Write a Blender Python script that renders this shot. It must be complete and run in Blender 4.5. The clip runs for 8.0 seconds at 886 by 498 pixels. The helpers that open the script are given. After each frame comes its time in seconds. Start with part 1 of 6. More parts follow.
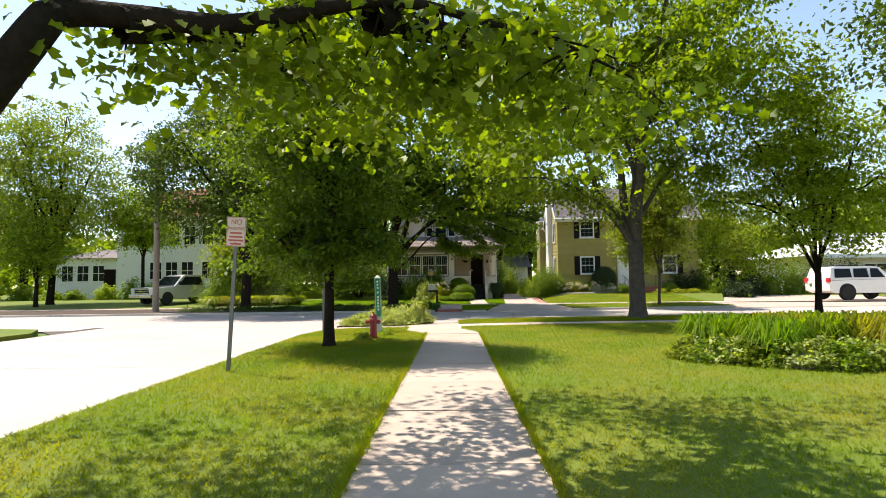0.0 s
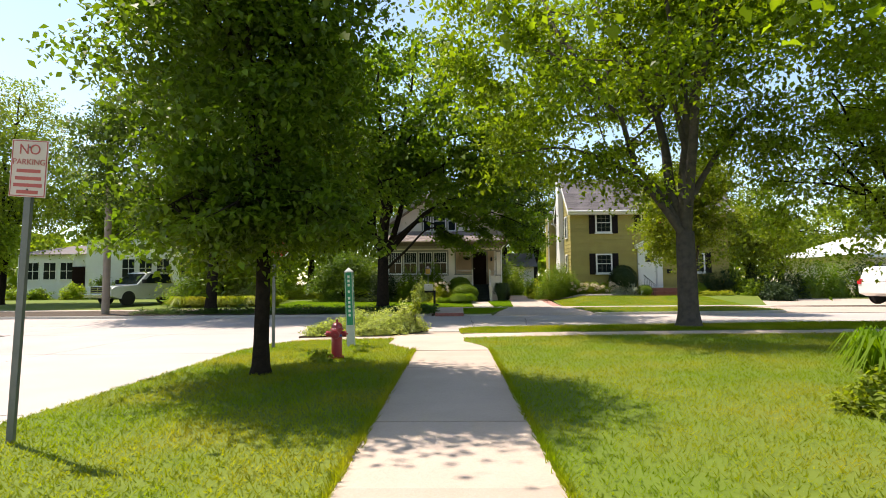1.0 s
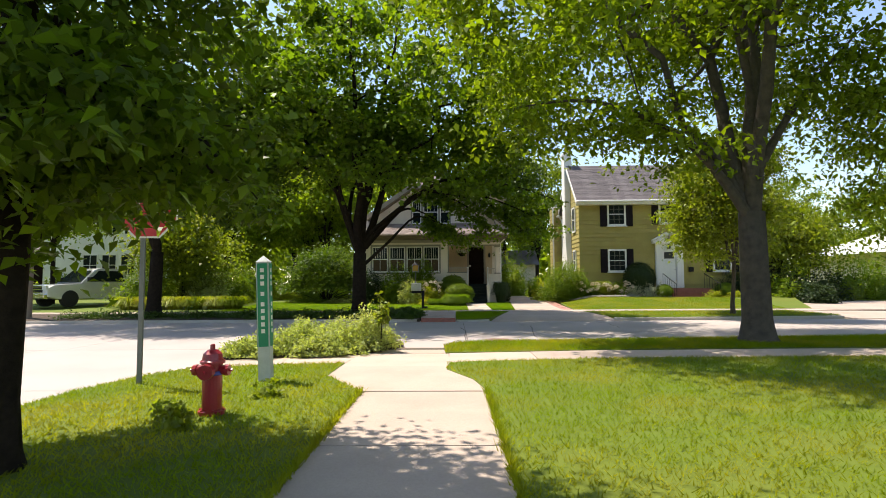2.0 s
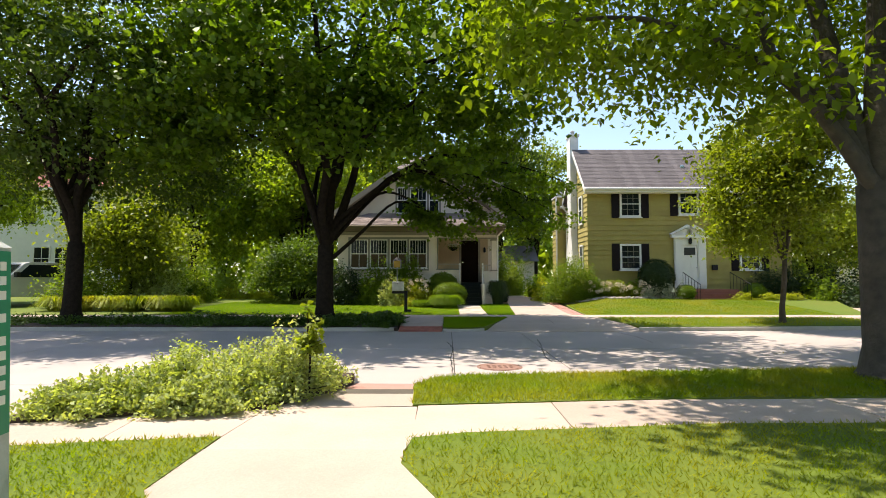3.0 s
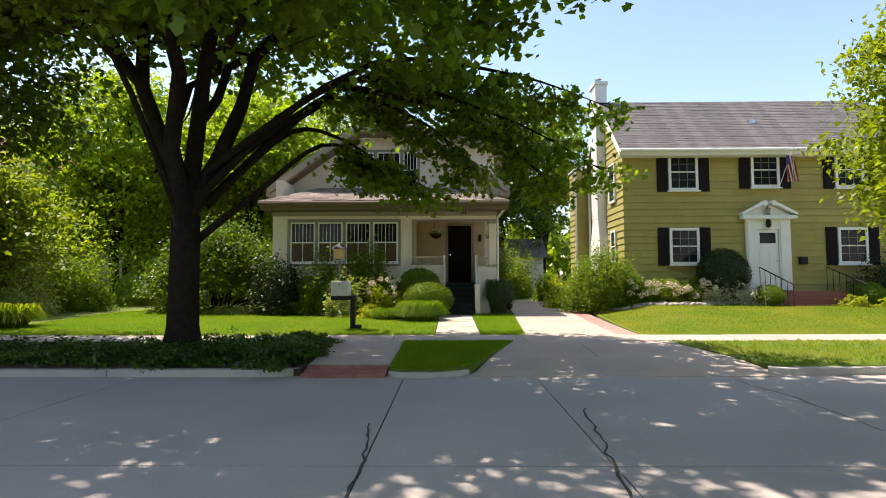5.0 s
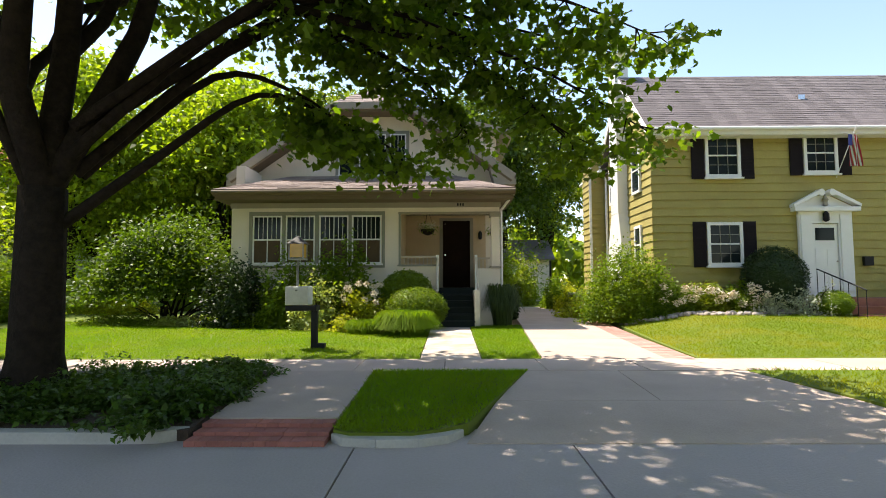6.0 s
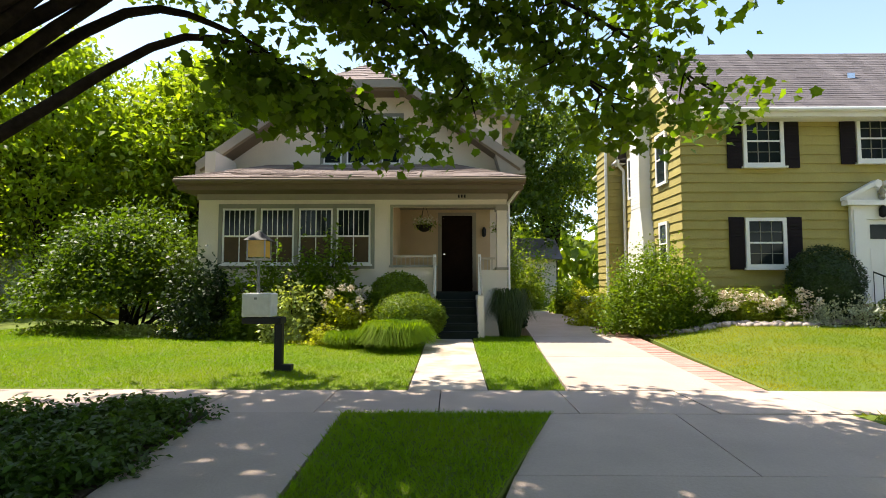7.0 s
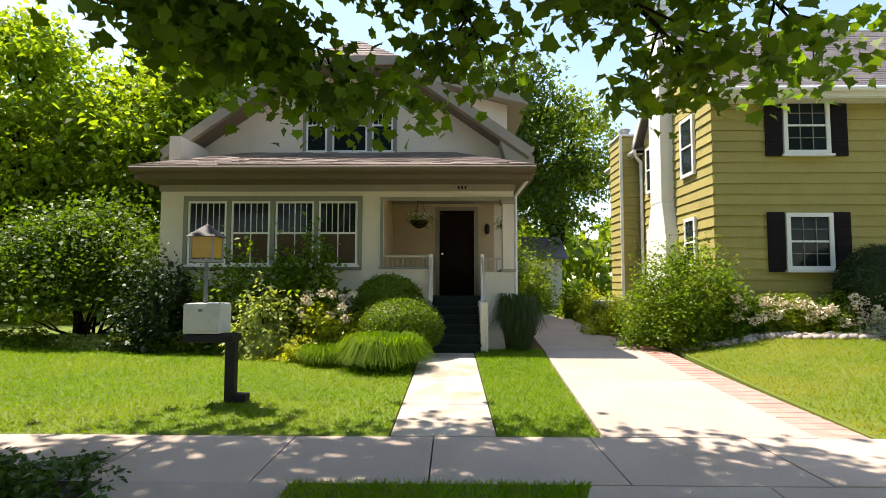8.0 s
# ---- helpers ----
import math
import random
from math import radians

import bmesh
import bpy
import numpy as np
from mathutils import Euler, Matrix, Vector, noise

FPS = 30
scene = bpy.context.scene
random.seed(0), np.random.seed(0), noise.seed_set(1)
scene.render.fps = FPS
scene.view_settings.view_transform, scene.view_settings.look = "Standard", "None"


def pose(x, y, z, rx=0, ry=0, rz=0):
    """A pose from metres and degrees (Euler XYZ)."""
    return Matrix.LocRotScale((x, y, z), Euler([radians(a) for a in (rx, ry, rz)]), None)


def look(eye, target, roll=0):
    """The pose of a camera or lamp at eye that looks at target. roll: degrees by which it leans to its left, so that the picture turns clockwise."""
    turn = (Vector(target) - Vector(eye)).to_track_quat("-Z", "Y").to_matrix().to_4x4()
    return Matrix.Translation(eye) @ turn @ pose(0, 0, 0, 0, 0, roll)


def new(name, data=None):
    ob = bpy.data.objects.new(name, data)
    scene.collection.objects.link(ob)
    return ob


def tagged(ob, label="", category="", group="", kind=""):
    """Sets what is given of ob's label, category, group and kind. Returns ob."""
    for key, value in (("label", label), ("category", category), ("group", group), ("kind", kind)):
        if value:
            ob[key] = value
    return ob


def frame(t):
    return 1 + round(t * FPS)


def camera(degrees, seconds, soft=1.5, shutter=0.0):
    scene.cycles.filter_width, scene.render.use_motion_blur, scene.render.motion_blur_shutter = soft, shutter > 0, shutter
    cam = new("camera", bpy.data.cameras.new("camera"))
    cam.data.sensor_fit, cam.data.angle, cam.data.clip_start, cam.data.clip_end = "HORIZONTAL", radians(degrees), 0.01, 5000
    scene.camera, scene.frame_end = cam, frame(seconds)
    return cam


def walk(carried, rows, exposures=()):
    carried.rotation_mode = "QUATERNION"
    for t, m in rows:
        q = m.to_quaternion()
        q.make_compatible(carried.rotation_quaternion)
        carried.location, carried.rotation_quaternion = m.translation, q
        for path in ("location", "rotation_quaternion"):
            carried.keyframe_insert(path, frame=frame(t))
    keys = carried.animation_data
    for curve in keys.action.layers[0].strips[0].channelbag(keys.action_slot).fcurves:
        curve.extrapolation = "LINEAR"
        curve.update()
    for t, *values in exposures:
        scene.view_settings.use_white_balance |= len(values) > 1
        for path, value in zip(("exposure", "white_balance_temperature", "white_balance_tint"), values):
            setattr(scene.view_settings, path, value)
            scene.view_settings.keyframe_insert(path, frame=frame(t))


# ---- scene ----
cam = camera(79.0, 8.0, 0.95)
PATH = [
    (0, (1.101, 1.399, 1.44), (1.061, 3.395, 1.564), -0.8),
    (0.5, (1.089, 3.372, 1.379), (1.046, 5.367, 1.505), -0.6),
    (1, (1.096, 5.395, 1.328), (1.055, 7.391, 1.458), -0.5),
    (1.5, (1.249, 7.355, 1.273), (1.208, 9.351, 1.405), -0.5),
    (3, (1.607, 12.946, 1.411), (1.591, 14.943, 1.525), 0.0),
    (3.5, (1.841, 14.662, 1.415), (1.822, 16.658, 1.527), -0.0),
    (4, (1.975, 16.498, 1.362), (1.959, 18.494, 1.476), -0.0),
    (4.5, (2.198, 18.34, 1.342), (2.174, 20.337, 1.454), -0.1),
    (6, (2.521, 23.069, 1.34), (2.495, 25.065, 1.476), -0.2),
    (6.5, (2.574, 24.07, 1.406), (2.545, 26.065, 1.54), -0.0),
    (7, (2.571, 24.99, 1.466), (2.539, 26.985, 1.597), 0.0),
    (7.5, (2.566, 25.856, 1.524), (2.535, 27.851, 1.654), 0.1),
    (8, (2.601, 26.603, 1.573), (2.568, 28.599, 1.7), 0.1),
]
walk(cam, [(t, look(eye, target, roll)) for t, eye, target, roll in PATH], [(0, 0.60, 7120, 12), (0.6, 0.62, 7120, 12), (1.5, 0.47, 7120, 12), (3, 0.57, 7120, 12), (4.2, 0.57, 7120, 12), (6, 0.88, 7120, 12), (8, 0.88, 7120, 12)])

# ---- light ----
SUN_EL, SUN_AZ = 63.0, 150.0   # the sun stands behind the houses, to the west of them
sun_dir = Vector((math.cos(radians(SUN_AZ)) * math.cos(radians(SUN_EL)), math.sin(radians(SUN_AZ)) * math.cos(radians(SUN_EL)), math.sin(radians(SUN_EL))))
world = bpy.data.worlds.new("sky")
scene.world = world
world.use_nodes = True
wn = world.node_tree.nodes
sky = wn.new("ShaderNodeTexSky")
sky.sky_type = 'NISHITA'
sky.sun_disc = False
sky.sun_elevation = radians(SUN_EL)
sky.sun_rotation = radians(90 - SUN_AZ)
sky.air_density, sky.dust_density, sky.ozone_density = 1.0, 0.5, 1.0
wn["Background"].inputs["Strength"].default_value = 0.19
world.node_tree.links.new(sky.outputs[0], wn["Background"].inputs["Color"])
sun = new("sun", bpy.data.lights.new("sun", 'SUN'))
sun.data.energy, sun.data.angle, sun.data.color = 5.6, radians(0.6), (1.0, 0.955, 0.88)
sun.matrix_world = look((0, 0, 60), Vector((0, 0, 60)) - sun_dir)


# ---- materials ----
def material(name, colour, rough=0.8, metal=0.0, vary=0.12, scale=6.0, bump=0.15, fine=60.0, second=None, island=0.0, objvary=0.0, spec=0.5, translucent=0.0, coat=0.0, blotch=0.0):
    """A surface with two scales of variation and fine relief."""
    m = bpy.data.materials.new(name)
    m.use_nodes = True
    nt = m.node_tree
    b = nt.nodes["Principled BSDF"]
    b.inputs["Roughness"].default_value, b.inputs["Metallic"].default_value = rough, metal
    b.inputs["Specular IOR Level"].default_value = spec
    b.inputs["Coat Weight"].default_value = coat
    tc = nt.nodes.new("ShaderNodeTexCoord")
    geo = nt.nodes.new("ShaderNodeNewGeometry")
    n1, n2 = nt.nodes.new("ShaderNodeTexNoise"), nt.nodes.new("ShaderNodeTexNoise")
    for n, s, d in ((n1, scale, 5), (n2, fine, 3)):
        n.inputs["Scale"].default_value, n.inputs["Detail"].default_value = s, d
        nt.links.new(geo.outputs["Position"], n.inputs["Vector"])
    c2 = second or [c * 0.6 for c in colour]
    mix = nt.nodes.new("ShaderNodeMix")
    mix.data_type = 'RGBA'
    mix.inputs["A"].default_value, mix.inputs["B"].default_value = (*colour, 1), (*c2, 1)
    ramp = nt.nodes.new("ShaderNodeMapRange")
    ramp.inputs["From Min"].default_value, ramp.inputs["From Max"].default_value = 0.40, 0.72
    ramp.inputs["To Max"].default_value = max(vary * 3, blotch)
    nt.links.new(n1.outputs["Fac"], ramp.inputs["Value"])
    nt.links.new(ramp.outputs["Result"], mix.inputs["Factor"])
    hsv = nt.nodes.new("ShaderNodeHueSaturation")
    nt.links.new(mix.outputs["Result"], hsv.inputs["Color"])
    val = nt.nodes.new("ShaderNodeMath")
    val.operation = 'MULTIPLY_ADD'
    nt.links.new(n2.outputs["Fac"], val.inputs[0])
    val.inputs[1].default_value, val.inputs[2].default_value = vary * 2, 1 - vary
    last = val.outputs[0]
    for amount, socket in ((island, geo.outputs["Random Per Island"]), (objvary, None)):
        if amount:
            if socket is None:
                socket = nt.nodes.new("ShaderNodeObjectInfo").outputs["Random"]
            more = nt.nodes.new("ShaderNodeMath")
            more.operation = 'MULTIPLY_ADD'
            nt.links.new(socket, more.inputs[0])
            more.inputs[1].default_value = amount * 2
            less = nt.nodes.new("ShaderNodeMath")
            less.operation = 'SUBTRACT'
            nt.links.new(last, less.inputs[0])
            less.inputs[1].default_value = amount
            nt.links.new(less.outputs[0], more.inputs[2])
            last = more.outputs[0]
    nt.links.new(last, hsv.inputs["Value"])
    nt.links.new(hsv.outputs["Color"], b.inputs["Base Color"])
    if bump:
        bp = nt.nodes.new("ShaderNodeBump")
        bp.inputs["Strength"].default_value, bp.inputs["Distance"].default_value = bump, 0.02
        nt.links.new(n2.outputs["Fac"], bp.inputs["Height"])
        nt.links.new(bp.outputs["Normal"], b.inputs["Normal"])
    if translucent:
        tr = nt.nodes.new("ShaderNodeBsdfTranslucent")
        tint = nt.nodes.new("ShaderNodeMix")
        tint.data_type, tint.blend_type = 'RGBA', 'MULTIPLY'
        tint.inputs["Factor"].default_value = 1.0
        tint.inputs["B"].default_value = (2.0, 1.95, 0.5, 1)
        nt.links.new(hsv.outputs["Color"], tint.inputs["A"])
        nt.links.new(tint.outputs["Result"], tr.inputs["Color"])
        sh = nt.nodes.new("ShaderNodeMixShader")
        sh.inputs["Fac"].default_value = translucent
        nt.links.new(b.outputs[0], sh.inputs[1])
        nt.links.new(tr.outputs[0], sh.inputs[2])
        nt.links.new(sh.outputs[0], nt.nodes["Material Output"].inputs["Surface"])
    return m


def leafy(name, colour, second, t=0.45, island=0.35):
    return material(name, colour, 0.5, vary=0.15, scale=0.9, bump=0, fine=3, second=second, island=island, translucent=t, spec=0.3, blotch=0.8)


def glass(name, colour=(0.02, 0.025, 0.03)):
    m = material(name, colour, 0.06, vary=0.02, bump=0.0, spec=0.13)
    return m


CONCRETE = material("pale_concrete", (0.46, 0.362, 0.30), 0.9, vary=0.10, scale=1.3, fine=45, second=(0.34, 0.262, 0.21), objvary=0.09, bump=0.25, blotch=0.5)
ROADWAY = material("road_concrete", (0.435, 0.37, 0.345), 0.9, vary=0.09, scale=0.5, fine=40, second=(0.33, 0.295, 0.27), objvary=0.04, bump=0.25, blotch=0.6)
KERB = material("kerb_concrete", (0.45, 0.42, 0.37), 0.9, vary=0.12, scale=2.0, fine=40, objvary=0.06, bump=0.3)
JOINT = material("joint_dirt", (0.10, 0.085, 0.065), 0.95, vary=0.2, scale=4)
CRACK = material("tar_crack", (0.06, 0.055, 0.05), 0.9, vary=0.2)
SOIL = material("dark_mulch", (0.07, 0.045, 0.03), 0.95, vary=0.3, scale=9, bump=0.6, fine=50)
EARTH = material("ground_turf", (0.09, 0.15, 0.025), 0.95, vary=0.2, scale=0.6, bump=0.4, fine=30, second=(0.14, 0.15, 0.035))
TURF = material("lawn_turf", (0.095, 0.14, 0.005), 0.95, vary=0.15, scale=0.7, bump=0.1, fine=60, second=(0.135, 0.15, 0.014), blotch=0.7)
BLADE = material("grass_blade", (0.14, 0.20, 0.006), 0.7, vary=0.1, scale=0.7, bump=0, fine=3, second=(0.26, 0.24, 0.025), island=0.10, translucent=0.55, spec=0.2, blotch=1.0)
BLADE_DEEP = material("deep_grass_blade", (0.12, 0.215, 0.008), 0.7, vary=0.1, scale=0.7, bump=0, fine=3, second=(0.17, 0.235, 0.012), island=0.10, translucent=0.5, spec=0.2, blotch=0.8)
STAINED = material("stained_concrete", (0.50, 0.43, 0.36), 0.9, vary=0.12, scale=2.2, fine=45, second=(0.30, 0.20, 0.12), bump=0.25, blotch=0.8)
PAVER = material("red_paver", (0.36, 0.13, 0.10), 0.9, vary=0.12, scale=5, fine=60, objvary=0.12, bump=0.3)
PAVER_PALE = material("faded_red_paver", (0.48, 0.255, 0.21), 0.9, vary=0.12, scale=5, fine=60, objvary=0.1, bump=0.3)
BARK = material("grey_bark", (0.085, 0.068, 0.052), 0.95, vary=0.3, scale=7, bump=0.9, fine=28, second=(0.045, 0.036, 0.028))
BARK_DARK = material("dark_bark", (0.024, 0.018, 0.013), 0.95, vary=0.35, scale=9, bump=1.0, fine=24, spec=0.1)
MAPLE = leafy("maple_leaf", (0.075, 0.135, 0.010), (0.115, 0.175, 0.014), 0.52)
# lighter, yellower copy of the maple leaf: sun on the crown put into the colour
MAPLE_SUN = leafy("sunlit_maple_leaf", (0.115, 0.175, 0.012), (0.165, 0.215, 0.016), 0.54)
MIDGRASS = leafy("dark_grass_blade", (0.035, 0.062, 0.016), (0.055, 0.085, 0.02), 0.3)
MAPLE_DARK = leafy("dark_maple_leaf", (0.05, 0.088, 0.012), (0.075, 0.12, 0.015), 0.38)
LINDEN = leafy("linden_leaf", (0.07, 0.122, 0.010), (0.11, 0.165, 0.014), 0.48)
LIGHTLEAF = leafy("light_green_leaf", (0.14, 0.185, 0.018), (0.20, 0.235, 0.03))
YELLOWLEAF = leafy("yellow_green_leaf", (0.165, 0.24, 0.022), (0.23, 0.285, 0.035), 0.56)
SHRUBLEAF = leafy("shrub_leaf", (0.062, 0.112, 0.012), (0.10, 0.158, 0.018), 0.4)
FARLEAF = leafy("far_leaf", (0.12, 0.175, 0.02), (0.18, 0.225, 0.03), 0.5)
BUSHLEAF = leafy("bush_leaf", (0.10, 0.165, 0.014), (0.16, 0.225, 0.022), 0.48)
BOXLEAF = leafy("boxwood_leaf", (0.11, 0.175, 0.014), (0.15, 0.21, 0.02), 0.35)
DARKBUSH = leafy("yew_leaf", (0.022, 0.045, 0.013), (0.035, 0.06, 0.016), 0.2)
GREYLEAF = leafy("grey_green_leaf", (0.28, 0.33, 0.12), (0.40, 0.43, 0.21), 0.4)
SILVERLEAF = leafy("silver_leaf", (0.34, 0.36, 0.30), (0.42, 0.43, 0.38), 0.25)
COVERLEAF = leafy("groundcover_leaf", (0.045, 0.095, 0.014), (0.085, 0.14, 0.02), 0.3)
LIMELEAF = leafy("lime_leaf", (0.27, 0.31, 0.02), (0.36, 0.37, 0.05), 0.4)
PETAL = material("cream_petal", (0.74, 0.64, 0.47), 0.7, vary=0.12, island=0.2, bump=0, second=(0.6, 0.36, 0.27))
# the beige stucco again, with the porch's shade and warm bounce put into its colour
PORCH_SHADED = material("shaded_tan_stucco", (0.56, 0.42, 0.27), 0.95, vary=0.06, scale=1.2, fine=55, second=(0.42, 0.32, 0.21), bump=0.5, blotch=0.5)
RAIL_BEIGE = material("beige_paint", (0.50, 0.43, 0.34), 0.65, vary=0.06, scale=3, fine=40, bump=0.08)
STUCCO = material("beige_stucco", (0.76, 0.675, 0.56), 0.95, vary=0.06, scale=1.2, fine=55, second=(0.60, 0.54, 0.46), bump=0.5, blotch=0.5)
TRIM_TAUPE = material("taupe_trim", (0.30, 0.265, 0.21), 0.75, vary=0.07, scale=3, fine=30)
BAND = material("sage_trim", (0.25, 0.245, 0.20), 0.75, vary=0.07, scale=3, fine=30)
SOFFIT = material("brown_soffit", (0.15, 0.112, 0.07), 0.8, vary=0.08, scale=3, fine=30)
WHITE = material("white_paint", (0.78, 0.77, 0.73), 0.6, vary=0.04, scale=3, fine=40, bump=0.08)
OLIVE = material("olive_siding", (0.35, 0.295, 0.085), 0.8, vary=0.09, scale=2.2, fine=22, second=(0.29, 0.23, 0.07), objvary=0.06, bump=0.35, blotch=0.6)
BLACKPAINT = material("black_paint", (0.010, 0.010, 0.011), 0.6, vary=0.1, bump=0.05, spec=0.25)
SHUTTER = material("black_shutter", (0.018, 0.014, 0.016), 0.9, vary=0.1, bump=0.1, spec=0.15)
SHINGLE = material("grey_shingle", (0.15, 0.13, 0.13), 0.95, vary=0.16, scale=3, fine=35, second=(0.10, 0.085, 0.09), objvary=0.16, island=0.16, bump=0.5)
SHINGLE_WARM = material("brown_shingle", (0.26, 0.205, 0.18), 0.95, vary=0.16, scale=3, fine=35, second=(0.20, 0.155, 0.15), island=0.16, objvary=0.12, bump=0.5)
REDROOF = material("red_tile", (0.30, 0.075, 0.06), 0.85, vary=0.15, scale=3, fine=20, bump=0.4, island=0.1)
STEP_PAINT = material("dark_green_step", (0.012, 0.018, 0.017), 0.8, vary=0.12, bump=0.1, spec=0.2)
DOORWOOD = material("dark_wood_door", (0.016, 0.008, 0.005), 0.85, spec=0.1, vary=0.2, scale=4, fine=20)
BRICK = material("red_brick", (0.27, 0.10, 0.07), 0.9, vary=0.15, scale=6, fine=50, objvary=0.1, bump=0.4)
PANE = glass("window_pane", (0.012, 0.017, 0.018))
CURTAIN = material("amber_curtain", (0.085, 0.055, 0.025), 0.9, vary=0.15)
STEEL = material("galvanised_steel", (0.17, 0.18, 0.17), 0.6, 0.5, vary=0.1, scale=8)
SIGNWHITE = material("faded_sign_white", (0.66, 0.56, 0.52), 0.5, vary=0.06, scale=5, bump=0.03)
SIGNRED = material("faded_sign_red", (0.50, 0.10, 0.09), 0.5, vary=0.1)
STOPRED = material("stop_red", (0.55, 0.02, 0.025), 0.4, vary=0.06, bump=0.02)
HYDRED = material("hydrant_red", (0.33, 0.012, 0.025), 0.35, vary=0.12, scale=9, bump=0.08, coat=0.3)
HYDBLUE = material("hydrant_blue_band", (0.05, 0.06, 0.28), 0.4, vary=0.1)
GREENSIGN = material("street_sign_green", (0.012, 0.24, 0.125), 0.45, vary=0.06, bump=0.02)
POSTWHITE = material("weathered_white_post", (0.52, 0.53, 0.50), 0.8, vary=0.1, scale=9, bump=0.2)
WOODPOLE = material("grey_pole_wood", (0.24, 0.20, 0.16), 0.95, vary=0.15, scale=3, fine=30, bump=0.5)
CARSILVER = material("silver_car_paint", (0.58, 0.58, 0.57), 0.3, 0.15, vary=0.03, bump=0, coat=0.6)
CARWHITE = material("white_car_paint", (0.78, 0.78, 0.77), 0.25, vary=0.03, bump=0, coat=0.6)
TYRE = material("black_tyre", (0.015, 0.015, 0.015), 0.85, vary=0.1)
CHROME = material("chrome", (0.6, 0.6, 0.6), 0.15, 1.0, vary=0.03, bump=0)
LENS = material("lamp_lens", (0.6, 0.62, 0.6), 0.1, vary=0.03, bump=0)
STONE = material("river_stone", (0.36, 0.30, 0.265), 0.9, vary=0.15, scale=8, objvary=0.25, bump=0.3)
CASTIRON = material("rusty_iron", (0.30, 0.17, 0.13), 0.8, 0.2, vary=0.15, scale=8, bump=0.3)
FLAGRED = material("flag_red", (0.5, 0.03, 0.05), 0.85, vary=0.05)
FLAGBLUE = material("flag_blue", (0.03, 0.04, 0.2), 0.85, vary=0.05)
AMBER = material("amber_glass", (0.55, 0.33, 0.05), 0.2, vary=0.1, bump=0)
GREYBOX = material("grey_metal", (0.30, 0.31, 0.31), 0.5, 0.3, vary=0.1)
PINK = material("pink_flower", (0.55, 0.16, 0.22), 0.7, vary=0.1, island=0.2, bump=0)


# ---- building helpers ----
def thing(name, at=(0, 0, 0), label="", category="", group="", kind="", turn=0):
    ob = new(name)
    ob.matrix_world = pose(*at, 0, 0, turn)
    return tagged(ob, label, category, group, kind)


def link_mesh(name, me, mat, parent=None, label=""):
    ob = new(name, me)
    for m in (mat if isinstance(mat, (list, tuple)) else [mat]):
        me.materials.append(m)
    if parent is not None:
        ob.parent = parent
    if label:
        ob["label"] = label
    return ob


def part(name, bm, mat, parent=None, label="", bevel=0.0, smooth=False):
    """Links a bmesh as one mesh object under a thing or a part."""
    if bevel:
        bmesh.ops.bevel(bm, geom=list(bm.edges), offset=bevel, segments=2, profile=0.7, affect='EDGES', clamp_overlap=True)
    bmesh.ops.recalc_face_normals(bm, faces=list(bm.faces))
    me = bpy.data.meshes.new(name)
    for f in bm.faces:
        f.smooth = smooth
    bm.to_mesh(me)
    bm.free()
    return link_mesh(name, me, mat, parent, label)


def box(x0, x1, y0, y1, z0, z1, bm=None):
    bm = bm or bmesh.new()
    m = Matrix.Translation(((x0 + x1) / 2, (y0 + y1) / 2, (z0 + z1) / 2)) @ Matrix.Diagonal((abs(x1 - x0), abs(y1 - y0), abs(z1 - z0), 1))
    bmesh.ops.create_cube(bm, size=1, matrix=m)
    return bm


def rod(p, q, r0, r1=None, seg=10, bm=None):
    """A round bar from p to q."""
    bm = bm or bmesh.new()
    p, q = Vector(p), Vector(q)
    d = q - p
    m = Matrix.Translation((p + q) / 2) @ d.to_track_quat('Z', 'Y').to_matrix().to_4x4()
    bmesh.ops.create_cone(bm, cap_ends=True, segments=seg, radius1=r0, radius2=r0 if r1 is None else r1, depth=d.length, matrix=m)
    return bm


def lathe(profile, seg=20, at=(0, 0, 0), bm=None):
    """A turned body from (radius, height) pairs."""
    bm = bm or bmesh.new()
    rings = []
    for r, z in profile:
        rings.append([bm.verts.new((at[0] + r * math.cos(i * 2 * math.pi / seg), at[1] + r * math.sin(i * 2 * math.pi / seg), at[2] + z)) for i in range(seg)])
    for a, b in zip(rings, rings[1:]):
        for i in range(seg):
            bm.faces.new((a[i], a[(i + 1) % seg], b[(i + 1) % seg], b[i]))
    bm.faces.new(rings[0][::-1])
    bm.faces.new(rings[-1])
    return bm


def prism(pts, z0, top, bm=None):
    """A slab over a plan outline; top is a height or a function of (x, y)."""
    bm = bm or bmesh.new()
    f = top if callable(top) else (lambda x, y: top)
    lo = [bm.verts.new((x, y, z0)) for x, y in pts]
    hi = [bm.verts.new((x, y, f(x, y))) for x, y in pts]
    n = len(pts)
    for i in range(n):
        bm.faces.new((lo[i], lo[(i + 1) % n], hi[(i + 1) % n], hi[i]))
    bm.faces.new(hi)
    bm.faces.new(lo[::-1])
    return bm


def solid(verts, faces, bm=None):
    bm = bm or bmesh.new()
    vs = [bm.verts.new(v) for v in verts]
    for f in faces:
        bm.faces.new([vs[i] for i in f])
    return bm


def polys(name, co, n, mat, parent=None, label=""):
    """Many loose faces of n corners each, from an array of corners."""
    me = bpy.data.meshes.new(name)
    co = np.asarray(co, dtype=np.float32).reshape(-1, 3)
    k = len(co) // n
    me.vertices.add(len(co))
    me.vertices.foreach_set("co", co.ravel())
    me.loops.add(len(co))
    me.loops.foreach_set("vertex_index", np.arange(len(co), dtype=np.int32))
    me.polygons.add(k)
    me.polygons.foreach_set("loop_start", np.arange(0, len(co), n, dtype=np.int32))
    me.update(calc_edges=True)
    return link_mesh(name, me, mat, parent, label)


